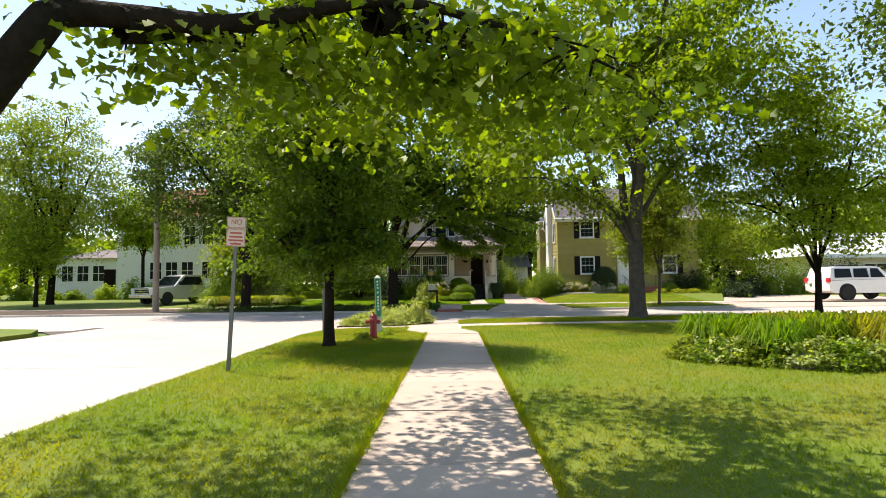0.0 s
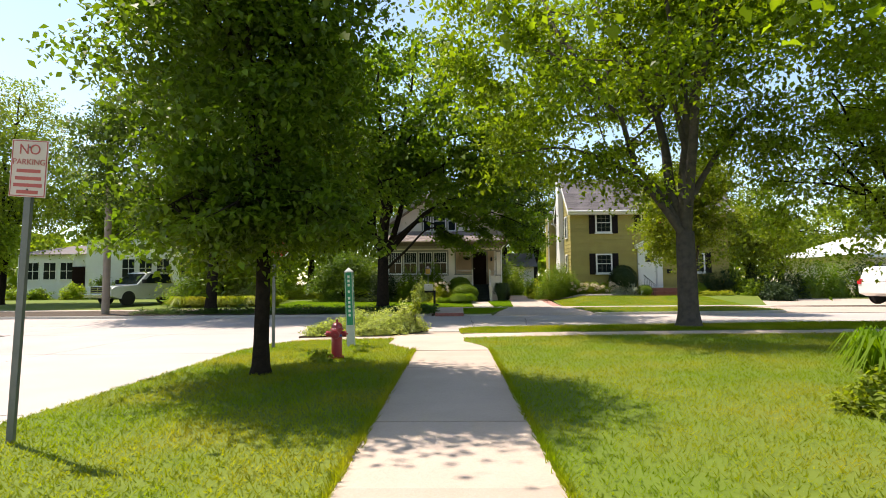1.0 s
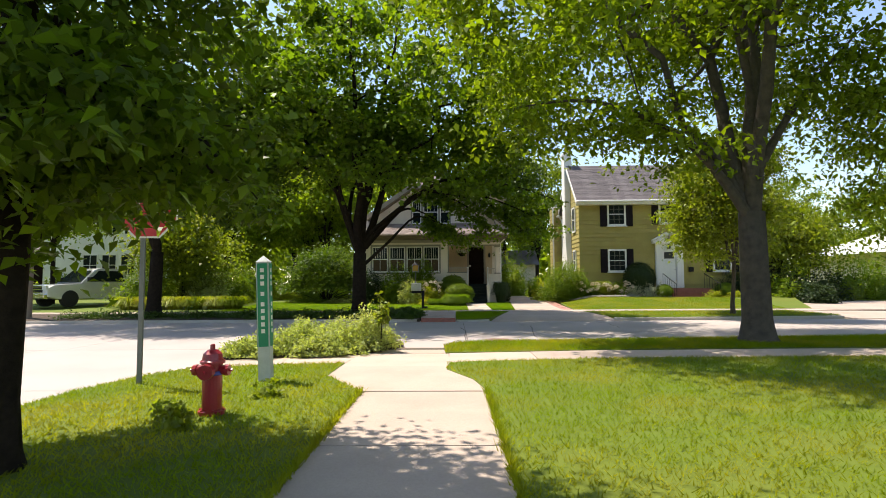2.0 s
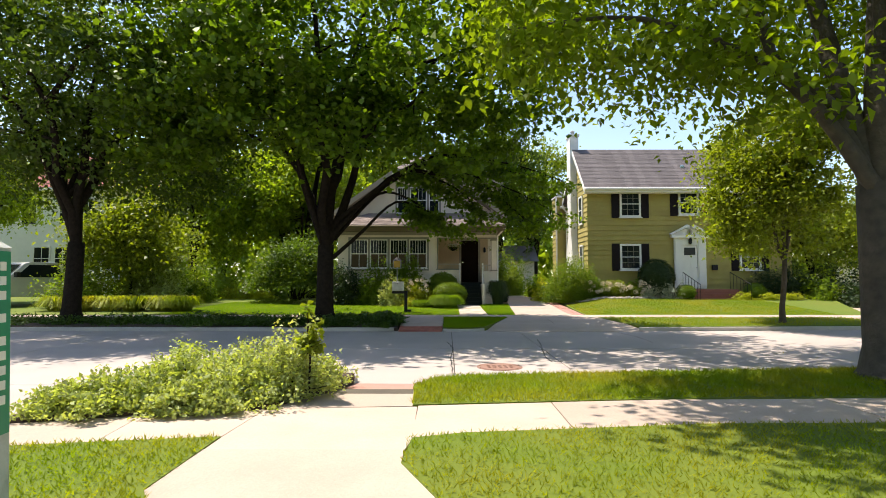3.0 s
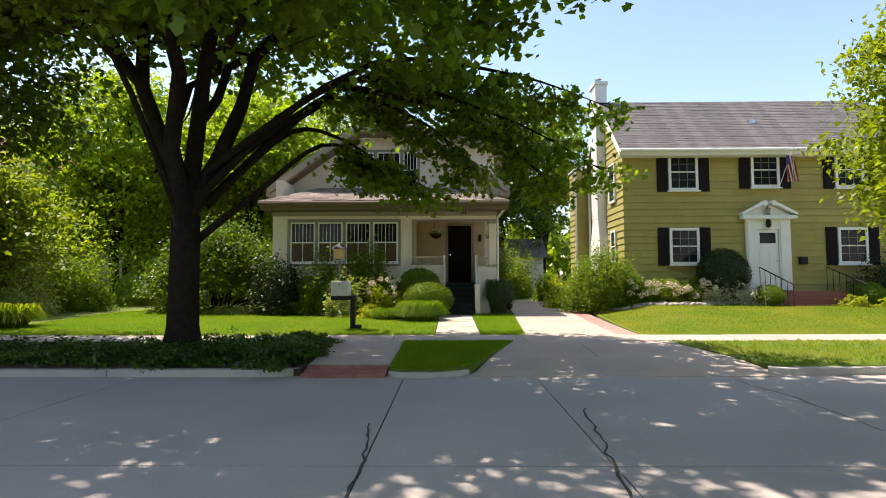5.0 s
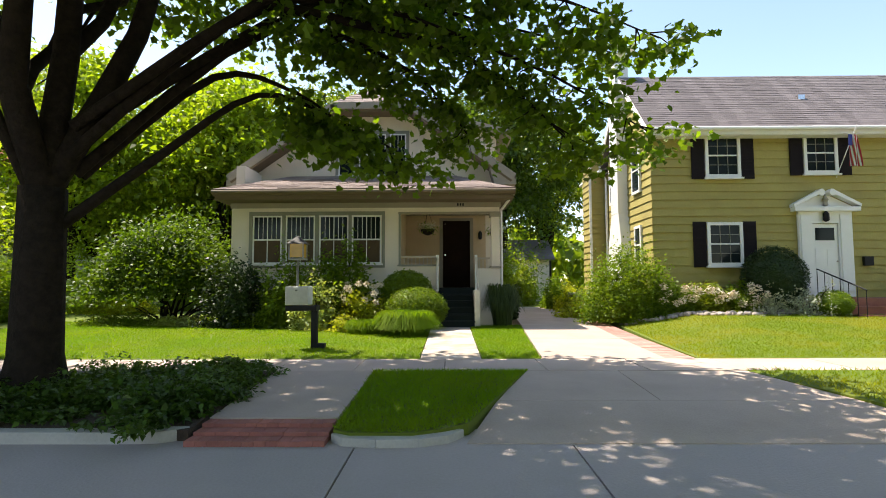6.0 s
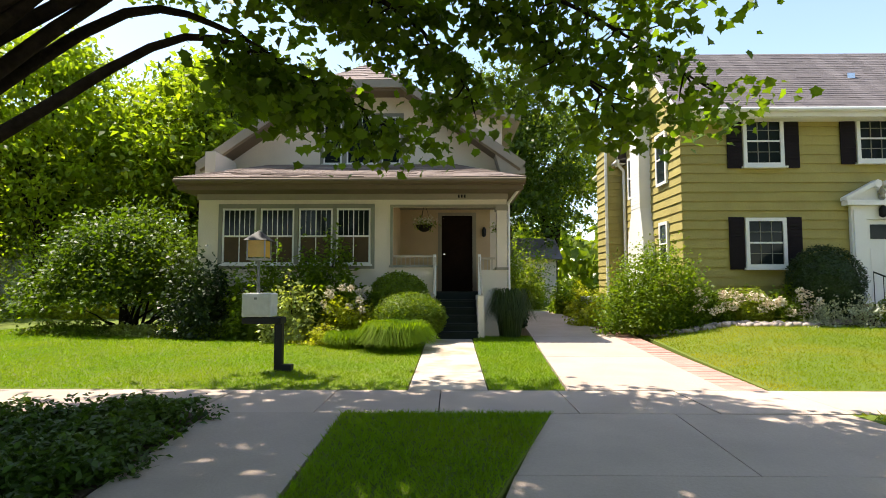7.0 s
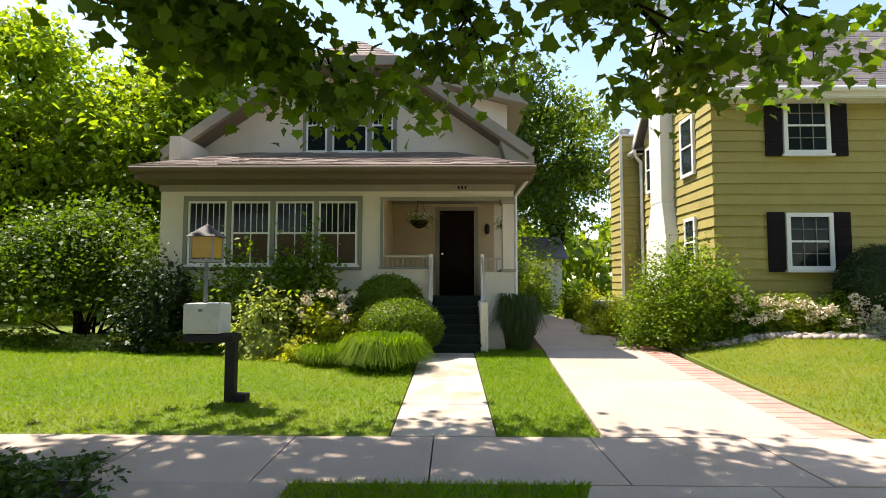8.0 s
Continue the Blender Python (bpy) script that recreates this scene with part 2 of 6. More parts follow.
# ---- the lie of the land ----
def far_z(x, y):
    """Height of the ground on the houses' side of the street."""
    return float(np.interp(y, (27.7, 27.9, 30.38, 31.52, 34.0, 37.0, 60.0), (0.09, 0.10, 0.20, 0.20, 0.24, 0.32, 0.5)))


def mound(x, y):
    """The gentle rise of the lawn before the olive house."""
    return 0.30 * min(max((y - 31.4) / 5.6, 0), 1) * min(max((x - 6.45 - 0.09 * (y - 31.4)) / 1.6, 0), 1)


NEAR = 0.13


def near_kerb(x):
    return 20.35 + 0.1 * min(max(x - 1.3, 0), 11)


def inside(px, py, poly):
    c = np.zeros(len(px), dtype=bool)
    j = len(poly) - 1
    for i in range(len(poly)):
        (xi, yi), (xj, yj) = poly[i], poly[j]
        hit = ((yi > py) != (yj > py)) & (px < (xj - xi) * (py - yi) / ((yj - yi) or 1e-9) + xi)
        c ^= hit
        j = i
    return c


def scatter(rng, poly, count):
    x0, x1 = min(p[0] for p in poly), max(p[0] for p in poly)
    y0, y1 = min(p[1] for p in poly), max(p[1] for p in poly)
    px, py = rng.uniform(x0, x1, count * 3), rng.uniform(y0, y1, count * 3)
    ok = inside(px, py, poly)
    return px[ok][:count], py[ok][:count]


def blades(name, rng, px, py, pz, h, w, mat, lean=0.5, parent=None, label=""):
    """Grass blades: a narrow bent pair of faces each, joined into one mesh."""
    k = len(px)
    a = rng.uniform(0, 2 * np.pi, k)
    hh = h * rng.uniform(0.5, 1.3, k)
    ww = w * rng.uniform(0.7, 1.3, k)
    b = rng.uniform(0, 2 * np.pi, k)
    ln = lean * hh * rng.uniform(0.2, 1.2, k)
    base = np.stack([px, py, pz], 1)
    side = np.stack([np.cos(a) * ww, np.sin(a) * ww, np.zeros(k)], 1)
    tip = base + np.stack([np.cos(b) * ln, np.sin(b) * ln, hh], 1)
    co = np.stack([base - side, base + side, tip], 1)
    return polys(name, co, 3, mat, parent, label)


LOBED = np.array([(0, 0), (0.46, 0.10), (0.30, 0.36), (0.52, 0.68), (0, 1.0), (-0.52, 0.68), (-0.30, 0.36), (-0.46, 0.10)])
MAPLE_LEAF = np.array([(0, 0), (0.18, 0.06), (0.46, 0.04), (0.42, 0.28), (0.60, 0.54), (0.40, 0.60), (0.26, 0.76), (0.17, 0.72), (0, 1.0), (-0.17, 0.72), (-0.26, 0.76), (-0.40, 0.60), (-0.60, 0.54), (-0.42, 0.28), (-0.46, 0.04), (-0.18, 0.06)])
OVAL = np.array([(0, 0), (0.32, 0.45), (0, 1.0), (-0.32, 0.45)])


def leaves(name, rng, pts, size, mat, parent=None, shape=OVAL, droop=0.35, flat=0.5, label=""):
    """A leaf at each point, turned at random and hanging a little."""
    k = len(pts)
    az = rng.uniform(0, 2 * np.pi, k)
    down = rng.normal(droop, 0.5, k)
    along = np.stack([np.cos(az) * np.cos(down), np.sin(az) * np.cos(down), -np.sin(down)], 1)
    up = np.stack([rng.normal(0, flat, k), rng.normal(0, flat, k), np.ones(k)], 1)
    side = np.cross(along, up)
    side /= np.linalg.norm(side, axis=1, keepdims=True) + 1e-9
    nrm = np.cross(side, along)
    s = size * rng.uniform(0.6, 1.3, k)[:, None]
    co = np.empty((k, len(shape), 3))
    for i, (u, v) in enumerate(shape):
        co[:, i] = pts + (side * u + along * v + nrm * (abs(u) * 0.35 - 0.25 * v * v)) * s
    return polys(name, co, len(shape), mat, parent, label)


def tube(paths, name, mat, parent, seg=8):
    """Tapered limbs: each path is a list of (point, radius)."""
    bm = bmesh.new()
    for path in paths:
        n = seg if path[0][1] > 0.04 else 5
        rings = []
        u = Vector((1, 0.01, 0))
        for i, (p, r) in enumerate(path):
            a = Vector(path[max(i - 1, 0)][0])
            b = Vector(path[min(i + 1, len(path) - 1)][0])
            d = (b - a).normalized()
            u = (u - d * u.dot(d))
            u = u.normalized() if u.length > 1e-4 else d.orthogonal().normalized()
            v = d.cross(u)
            rings.append([bm.verts.new(Vector(p) + (u * math.cos(k * 2 * math.pi / n) + v * math.sin(k * 2 * math.pi / n)) * r) for k in range(n)])
        for a, b in zip(rings, rings[1:]):
            for k in range(n):
                f = bm.faces.new((a[k], a[(k + 1) % n], b[(k + 1) % n], b[k]))
                f.smooth = True
        bm.faces.new(rings[-1])
    me = bpy.data.meshes.new(name)
    bm.to_mesh(me)
    bm.free()
    return link_mesh(name, me, mat, parent)


def bend(rng, p, q, r0, r1, steps=6, sag=0.0, wob=0.12):
    """A limb from p to q that rises first and then leans out."""
    p, q = np.array(p, float), np.array(q, float)
    mid = p + (q - p) * np.array([0.38, 0.38, 0.62]) + np.array([0, 0, sag])
    L = np.linalg.norm(q - p)
    out = []
    for i in range(steps + 1):
        t = i / steps
        c = (1 - t) ** 2 * p + 2 * t * (1 - t) * mid + t * t * q
        if 0 < i < steps:
            c = c + rng.normal(0, wob * L * 0.12, 3)
        out.append((tuple(c), r0 + (r1 - r0) * t ** 0.8))
    return out


def smooth_line(pts, k=4):
    """A rounded line through the points."""
    out = []
    for i in range(len(pts) - 1):
        p0, p1, p2, p3 = pts[max(i - 1, 0)], pts[i], pts[i + 1], pts[min(i + 2, len(pts) - 1)]
        for j in range(k):
            t = j / k
            out.append(0.5 * (2 * p1 + (p2 - p0) * t + (2 * p0 - 5 * p1 + 4 * p2 - p3) * t * t + (3 * p1 - p0 - 3 * p2 + p3) * t ** 3))
    return out + [pts[-1]]


def tree(name, label, base, trunk_r, fork, centre, radii, n_limbs, n_leaf, size, leaf_mat, bark, seed, shape=OVAL, gaps=0.12, extra=(), stems=None, cluster=55, spread=0.42, group="", low=-0.75, keep=None, hang=1, trim=None, layer=0.38, drape=0, limb_r=0.42, sway=0.34):
    """A tapered trunk, limbs that fork into branches, and a crown of separate leaves in clumps with gaps."""
    rng = np.random.default_rng(seed)
    t = thing(name, base, label, "tree", group)
    c, R = np.array(centre, float), np.array(radii, float)     # the crown, from the foot of the trunk
    top = np.array([rng.normal(0, 0.05), rng.normal(0, 0.05), fork])
    paths = []
    if not stems:
        paths.append([((0, 0, -0.05), trunk_r * 1.7), ((0, 0, 0.12), trunk_r * 1.25), ((0, 0, 0.45), trunk_r * 1.02), (tuple(top * 0.55), trunk_r * 0.95), (tuple(top), trunk_r * 0.9)])
    mains, clumps, hung = [], [], []
    for i in range(n_limbs):
        az = 2.39996 * i + rng.uniform(-0.4, 0.4)
        up = rng.uniform(-0.35, 0.9) if i else 1.0
        hor = math.sqrt(max(0.0, 1 - up * up))
        end = c + R * np.array([math.cos(az) * hor, math.sin(az) * hor, up]) * rng.uniform(0.7, 0.9)
        start = top * rng.uniform(0.92, 1.05)
        if i < 5 and not stems:
            up = rng.uniform(0.45, 0.9) if i else 0.98
            hor = math.sqrt(1 - up * up)
            end = c + R * np.array([math.cos(az) * hor, math.sin(az) * hor, up]) * rng.uniform(0.75, 0.9)
        elif mains and not stems:
            start = np.array(mains[int(rng.integers(0, len(mains)))][int(rng.integers(1, 5))][0])
        if stems:
            start = np.array([math.cos(az), math.sin(az), 0]) * stems
        r0 = trunk_r * (0.62 if i < 4 else 0.36) if not stems else trunk_r
        limb = bend(rng, start, end, r0, 0.02 + trunk_r * 0.05, 8)
        paths.append(limb)
        if i < 5:
            mains.append(limb)
        for j in range(7):
            k = rng.integers(3, 9)
            p, r = limb[min(k, 8)]
            q = np.array(p) + R * rng.normal(0, 0.33, 3) * np.array([1, 1, 0.75])
            d = (q - c) / R
            dl = np.linalg.norm(d)
            if dl > 0.95:
                q = c + d / dl * 0.93 * R
            br = bend(rng, p, q, max(r * 0.5, 0.018), 0.008, 4)
            paths.append(br)
            for m in (2, 3, 4):
                clumps.append(np.array(br[m][0]))
    for pts in extra:
        pts = smooth_line([np.array(p, float) for p in pts])
        path = []
        n = len(pts)
        for i, p in enumerate(pts):
            path.append((tuple(p), max(0.01, trunk_r * limb_r * (1 - i / (n - 0.6)))))
        paths.append(path)
        for a, b in zip(pts[4:], pts[5:]):
            for s in (0.0, 0.5):
                q = a + (b - a) * s
                for w in range(hang):
                    e = q + rng.normal(0, sway, 3) * np.array([1, 1, 0.5]) + np.array([0, 0, -0.2])
                    if trim is not None and not trim((e + np.array(base))[None])[0]:
                        continue
                    paths.append([(tuple(q), 0.012), (tuple((q + e) / 2 + rng.normal(0, 0.03, 3)), 0.009), (tuple(e), 0.004)])
                    hung.append(e)
    want = max(n_leaf // cluster, 10)
    while len(clumps) < want:
        v = rng.normal(0, 1, 3)
        v /= np.linalg.norm(v)
        if v[2] < low:
            continue
        p = c + R * v * rng.uniform(0.5, 1.0) ** 0.45
        if noise.noise(Vector(p) * 0.55 + Vector((seed * 7.1, 0, 0))) < gaps - 0.25:
            continue
        p = p + rng.normal(0, 0.2, 3)
        clumps.append(p)
    if len(clumps) > want:
        pick = rng.permutation(len(clumps))[:want]
        clumps = [clumps[i] for i in sorted(pick)]
    clumps = np.array(clumps)
    if keep is not None:
        clumps = clumps[keep(clumps + np.array(base))]
    many = np.full(len(clumps), cluster)
    if hung:
        clumps = np.concatenate([clumps, np.array(hung)])
        many = np.concatenate([many, np.full(len(hung), drape or cluster)])
    pts = np.repeat(clumps, many, 0)
    size_of = rng.uniform(0.6, 1.25, len(clumps))
    if drape:
        size_of[len(clumps) - len(hung):] *= 0.5      # the hanging twigs carry smaller, closer sprays
    off = rng.normal(0, 1, pts.shape) * np.array([spread, spread, spread * layer]) * np.repeat(size_of, many)[:, None]
    pts = pts + off
    pts[:, 2] -= 0.32 * np.linalg.norm(off[:, :2], axis=1)
    pts[:, 2] = np.maximum(pts[:, 2], 0.3)
    tube(paths, "trunk", bark, t)
    fine = int(many[len(clumps) - len(hung):].sum()) if drape and shape is LOBED else 0
    leaves("crown", rng, pts[:len(pts) - fine], size, leaf_mat, t, shape)
    if fine:
        leaves("hanging_sprays", rng, pts[len(pts) - fine:], size * 0.72, leaf_mat, t, MAPLE_LEAF, droop=0.55)
    return t


def core(parent, R, mat, seed, k=0.78):
    """The dense inside of a bush, an uneven mass of twigs and leaves."""
    bm = bmesh.new()
    bmesh.ops.create_icosphere(bm, subdivisions=3, radius=1.0)
    for v in bm.verts:
        n = v.co.normalized()
        f = k * (1 + 0.16 * noise.noise(n * 2.2 + Vector((seed, 0, 0))) + 0.22 * noise.noise(n * 9 + Vector((seed, 5, 0))))
        v.co = Vector((n.x * R[0] * f, n.y * R[1] * f, max(0.0, n.z) * R[2] * f))
    return part("inner_foliage", bm, mat, parent)


def bush(name, label, at, radii, n, size, mat, seed, shape=OVAL, shell=0.6, rough=0.25, stems=True, category="shrub", group="", flat=0.7, droop=0.1, lift=0.0):
    """A leafy body: stems from the ground and leaves in clumps over an uneven mound."""
    rng = np.random.default_rng(seed)
    t = thing(name, at, label, category, group)
    R = np.array(radii, float)
    k = max(n // 14, 6)
    v = rng.normal(0, 1, (k, 3))
    v /= np.linalg.norm(v, axis=1, keepdims=True)
    v[:, 2] = np.abs(v[:, 2]) * 1.0 - 0.25 * (rng.random(k) < 0.3)
    bumps = np.array([1 + rough * noise.noise(Vector(x) * 2.2 + Vector((seed, 0, 0))) * 1.6 for x in v])
    d = (rng.uniform(shell, 1.0, k) ** 0.6 * bumps)[:, None]
    c = v * d * R
    c[:, 2] = np.maximum(c[:, 2], 0.05 * R[2])
    pts = np.repeat(c, 14, 0) + rng.normal(0, 1, (k * 14, 3)) * R * 0.09
    pts[:, 2] = np.maximum(pts[:, 2], 0.02)
    if lift:
        reach = np.hypot(pts[:, 0] / R[0], pts[:, 1] / R[1])
        pts = pts[pts[:, 2] > R[2] * lift * (0.6 + 0.6 * (1 - reach))]
    if stems:
        paths = []
        for i in range(26 if lift else 9):
            j = rng.integers(0, k)
            a = rng.uniform(0, 6.28)
            s = (R[0] * 0.12 * math.cos(a), R[1] * 0.12 * math.sin(a), -0.03)
            paths.append(bend(rng, s, c[j] * 0.9, 0.012 + 0.012 * R[2], 0.005, 4))
        tube(paths, "woody_frame", BARK_DARK, t, 5)
    if shell >= 0.6 and not lift:
        core(t, R, mat, seed, 0.9 if shell > 0.8 else 0.55)
    leaves("foliage", rng, pts, size, mat, t, shape, droop, flat)
    return t


def clipped(name, label, at, radii, n, size, mat, seed, group=""):
    """A clipped round evergreen: a close skin of small leaves over a dense inside, on short stems."""
    rng = np.random.default_rng(seed)
    t = thing(name, at, label, "shrub", group)
    R = np.array(radii, float)
    v = rng.normal(0, 1, (n, 3))
    v /= np.linalg.norm(v, axis=1, keepdims=True)
    f = np.array([1 + 0.05 * noise.noise(Vector(p) * 3 + Vector((seed, 0, 0))) for p in v]) + rng.normal(0, 0.04, n)
    c = np.array([0, 0, R[2]])
    bm = bmesh.new()
    bmesh.ops.create_icosphere(bm, subdivisions=3, radius=0.9)
    for w in bm.verts:
        w.co = Vector((w.co.x * R[0], w.co.y * R[1], w.co.z * R[2] + R[2]))
    part("inner_foliage", bm, mat, t)
    leaves("foliage", rng, v * f[:, None] * R + c, size, mat, t, droop=-0.2, flat=1.0)
    tube([[((0.05 * k, 0.03, -0.05), 0.025), ((0.08 * k, 0.02, R[2] * 0.8), 0.015)] for k in (-1, 0, 1)], "stems", BARK_DARK, t, 5)
    return t


# ---- ground, roads and walks ----
ground = part("ground", prism([(-900, -900), (900, -900), (900, 1800), (-900, 1800)], -0.6, -0.06), EARTH)
tagged(ground, "flat green ground reaching the horizon", "ground", kind="structure")
road = part("road", prism([(-70, 19.0), (-12.5, 19.0), (-11.0, 17.5), (-11.0, -30), (-2.9, -30), (-2.9, 17.0), (-1.0, 20.4), (1.3, 20.2), (13, 21.3), (70, 21.3), (70, 28.2), (-70, 28.2)], -0.3, -0.02), JOINT)
tagged(road, "pale concrete street with tar-filled joints and cracks", "road", kind="structure")


def panels(parent, poly_list, thick, topf, mat, name):
    for poly in poly_list:
        part(name, prism(poly, topf(0, poly[0][1]) - thick, topf), mat, parent)


flat_road = lambda x, y: 0.0
plist = []
g = 0.008
xs = [-66, -60, -54, -48, -42, -36, -30, -24, -18, -11.6]
for a, b in zip(xs, xs[1:]):
    plist.append([(a + g, 19.0), (b - g, 19.0), (b - g, 23.5 - g), (a + g, 23.5 - g)])
    plist.append([(a + g, 23.5 + g), (b - g, 23.5 + g), (b - g, 28.2), (a + g, 28.2)])
xs = [-11.6, -6.6, -2.0, 1.72, 3.55, 8.6, 13, 18, 24, 30, 36, 42, 48, 54, 60]
for a, b in zip(xs, xs[1:]):
    lo = (lambda x: near_kerb(x) - 0.2) if a >= 1.7 else (lambda x: 20.22)
    plist.append([(a + g, lo(a)), (b - g, lo(b)), (b - g, 24.1 - g), (a + g, 24.1 - g)])
    plist.append([(a + g, 24.1 + g), (b - g, 24.1 + g), (b - g, 28.2), (a + g, 28.2)])
ys = [-28, -22, -16, -10, -4, 1, 6, 11, 16, 20.212]
for a, b in zip(ys, ys[1:]):
    plist.append([(-11.2, a + g), (-7.0 - g, a + g), (-7.0 - g, b - g), (-11.2, b - g)])
    r = -2.7 if b < 20 else -0.2
    plist.append([(-7.0 + g, a + g), (-2.7, a + g), (r, b - g), (-7.0 + g, b - g)])
panels(road, plist, 0.2, flat_road, ROADWAY, "road_panel")
# corner fillet between the two streets, and the corner's far grass
rng0 = np.random.default_rng(5)
LAWN_L = [(0.35, -14), (0.35, 15.3), (0.05, 15.8), (-0.25, 16.3), (-0.25, 17.42), (-1.0, 17.3), (-1.87, 17.15), (-2.35, 16.95), (-2.7, 16.3), (-2.9, 15.3), (-2.9, -14)]
LAWN_R = [(1.75, -14), (30, -14), (30, 18.0), (8, 17.95), (4, 17.85), (1.75, 17.55), (1.32, 17.4), (1.28, 16.8), (1.62, 16.0), (1.75, 15.3)]
VERGE_R = [(1.25, 18.55), (4, 18.85), (8, 19.0), (30, 19.05), (30, 21.3), (12.3, 21.28), (7, 20.82), (4, 20.52), (1.9, 20.28), (1.45, 20.1), (1.2, 19.6)]
lawn_1 = tagged(part("lawn_1", prism(LAWN_L, -0.3, NEAR), TURF), "mown sunlit grass strip beside the road", "lawn", kind="structure")
lawn_2 = tagged(part("lawn_2", prism(LAWN_R, -0.3, NEAR), TURF), "wide mown corner lawn, sunlit green", "lawn", kind="structure")
verge_1 = tagged(part("verge_1", prism(VERGE_R, -0.3, NEAR), TURF), "grass verge between pavement and street", "lawn", kind="structure")
corner = part("lawn_3", prism([(-70, -30), (-11.3, -30), (-11.3, 17.0), (-12.2, 18.4), (-14, 18.9), (-70, 18.9)], -0.3, 0.12), TURF)
tagged(corner, "grass corner across the side street", "lawn", kind="structure")


def kerb_run(name, pts, width, z0, z1, label):
    """A kerb of separate stones along a line of plan points."""
    k = thing(name, (0, 0, 0), label, "kerb", kind="structure")
    for a, b in zip(pts, pts[1:]):
        a, b = Vector((*a, 0)), Vector((*b, 0))
        n = max(1, round((b - a).length / 2.4))
        d = (b - a).normalized()
        s = Vector((-d.y, d.x, 0)) * width
        for i in range(n):
            p, q = a + (b - a) * (i / n) + d * (0.004 if n > 1 else 0.0), a + (b - a) * ((i + 1) / n) - d * (0.004 if n > 1 else 0.0)
            part("kerb_stone", prism([(p.x, p.y), (q.x, q.y), (q.x + s.x, q.y + s.y), (p.x + s.x, p.y + s.y)], -0.2, z1), KERB, k, bevel=0.02)
    return k


pave_1 = thing("pavement_1", (0, 0, 0), "pale concrete pavement slabs between lawns", "pavement", kind="structure")
part("bedding", prism([(0.36, -14), (1.74, -14), (1.74, 15.3), (1.27, 16.9), (1.27, 17.5), (8, 18.1), (30, 18.1), (30, 18.95), (1.24, 18.55), (1.2, 19.5), (0.3, 19.5), (-0.2, 18.4), (-2.4, 17.8), (-2.5, 17.1), (-0.26, 17.45), (-0.26, 16.3), (0.36, 15.3)], -0.3, NEAR - 0.035), JOINT, pave_1)
cuts = [-14, -11, -8, -5, -2.3, -0.8, 0.7, 2.2, 3.75, 5.4, 7.03, 8.65, 10.2, 11.75, 13.3, 14.45, 15.3]
rz = random.Random(3)
for a, b in zip(cuts, cuts[1:]):
    z = NEAR - 0.008 + rz.uniform(-0.006, 0.006)
    part("slab", prism([(0.35, a + 0.006), (1.75, a + 0.006), (1.75, b - 0.006), (0.35, b - 0.006)], -0.1, z), CONCRETE, pave_1)
part("slab", prism([(0.35, 15.31), (1.75, 15.31), (1.62, 16.0), (1.28, 16.8), (1.28, 17.1), (-0.25, 17.1), (-0.25, 16.3), (0.05, 15.8)], -0.1, NEAR - 0.006), CONCRETE, pave_1)
part("slab", prism([(-0.25, 17.112), (1.28, 17.112), (1.32, 17.4), (1.3, 18.5), (-0.2, 18.4), (-0.25, 17.42)], -0.1, NEAR - 0.01), CONCRETE, pave_1)
part("slab", prism([(-0.2, 18.412), (1.25, 18.55), (1.22, 19.55), (0.32, 19.5)], -0.1, lambda x, y: NEAR - 0.01 - 0.03 * (y - 18.4)), CONCRETE, pave_1)
part("slab", prism([(0.32, 19.512), (1.22, 19.562), (1.35, 20.25), (0.36, 20.3)], -0.1, lambda x, y: 0.09 - 0.10 * (y - 19.5)), PAVER_PALE, pave_1, "faded red ramp at the kerb")
part("slab", prism([(-0.26, 17.45), (-0.21, 18.38), (-1.3, 18.15), (-1.2, 17.29)], -0.1, NEAR - 0.012), CONCRETE, pave_1)
part("slab", prism([(-1.21, 17.285), (-1.31, 18.145), (-2.45, 17.8), (-2.5, 17.1), (-1.87, 17.17)], -0.1, NEAR - 0.014), CONCRETE, pave_1)
xs = [1.305, 2.7, 4.2, 5.7, 7.2, 8.7, 10.2, 11.7, 13.2, 14.7, 16.2, 18, 20, 22, 24, 26, 28, 30]
yn = lambda x: float(np.interp(x, (1.3, 1.75, 4, 8, 30), (17.41, 17.56, 17.86, 17.96, 18.01)))
yf = lambda x: float(np.interp(x, (1.25, 4, 8, 30), (18.53, 18.84, 18.99, 19.04)))
for a, b in zip(xs, xs[1:]):
    part("slab", prism([(a + 0.006, yn(a)), (b - 0.006, yn(b)), (b - 0.006, yf(b)), (a + 0.006, yf(a))], -0.1, NEAR - 0.01 + rz.uniform(-0.006, 0.006)), CONCRETE, pave_1)
bed_corner = tagged(part("planting_bed", prism([(-2.5, 17.82), (-1.3, 18.16), (-0.2, 18.42), (0.3, 19.5), (0.35, 20.3), (-0.6, 20.4), (-1.6, 19.8), (-2.3, 18.8)], -0.3, NEAR + 0.02), SOIL), "bare soil bed at the street corner", "planting bed", kind="structure")
kerb_run("kerb_1", [(-2.92, -14), (-2.92, 15.3), (-2.72, 16.3), (-2.5, 17.2), (-2.4, 18.7), (-1.65, 19.85), (-0.6, 20.42), (0.35, 20.36)][::-1], -0.16, -0.2, 0.10, "low pale concrete kerb round the street corner")
kerb_run("kerb_2", [(1.4, 20.22), (1.9, 20.36), (4, 20.6), (7, 20.9), (12.3, 21.36), (30, 21.4)], 0.15, -0.2, 0.10, "low pale concrete kerb along the verge")

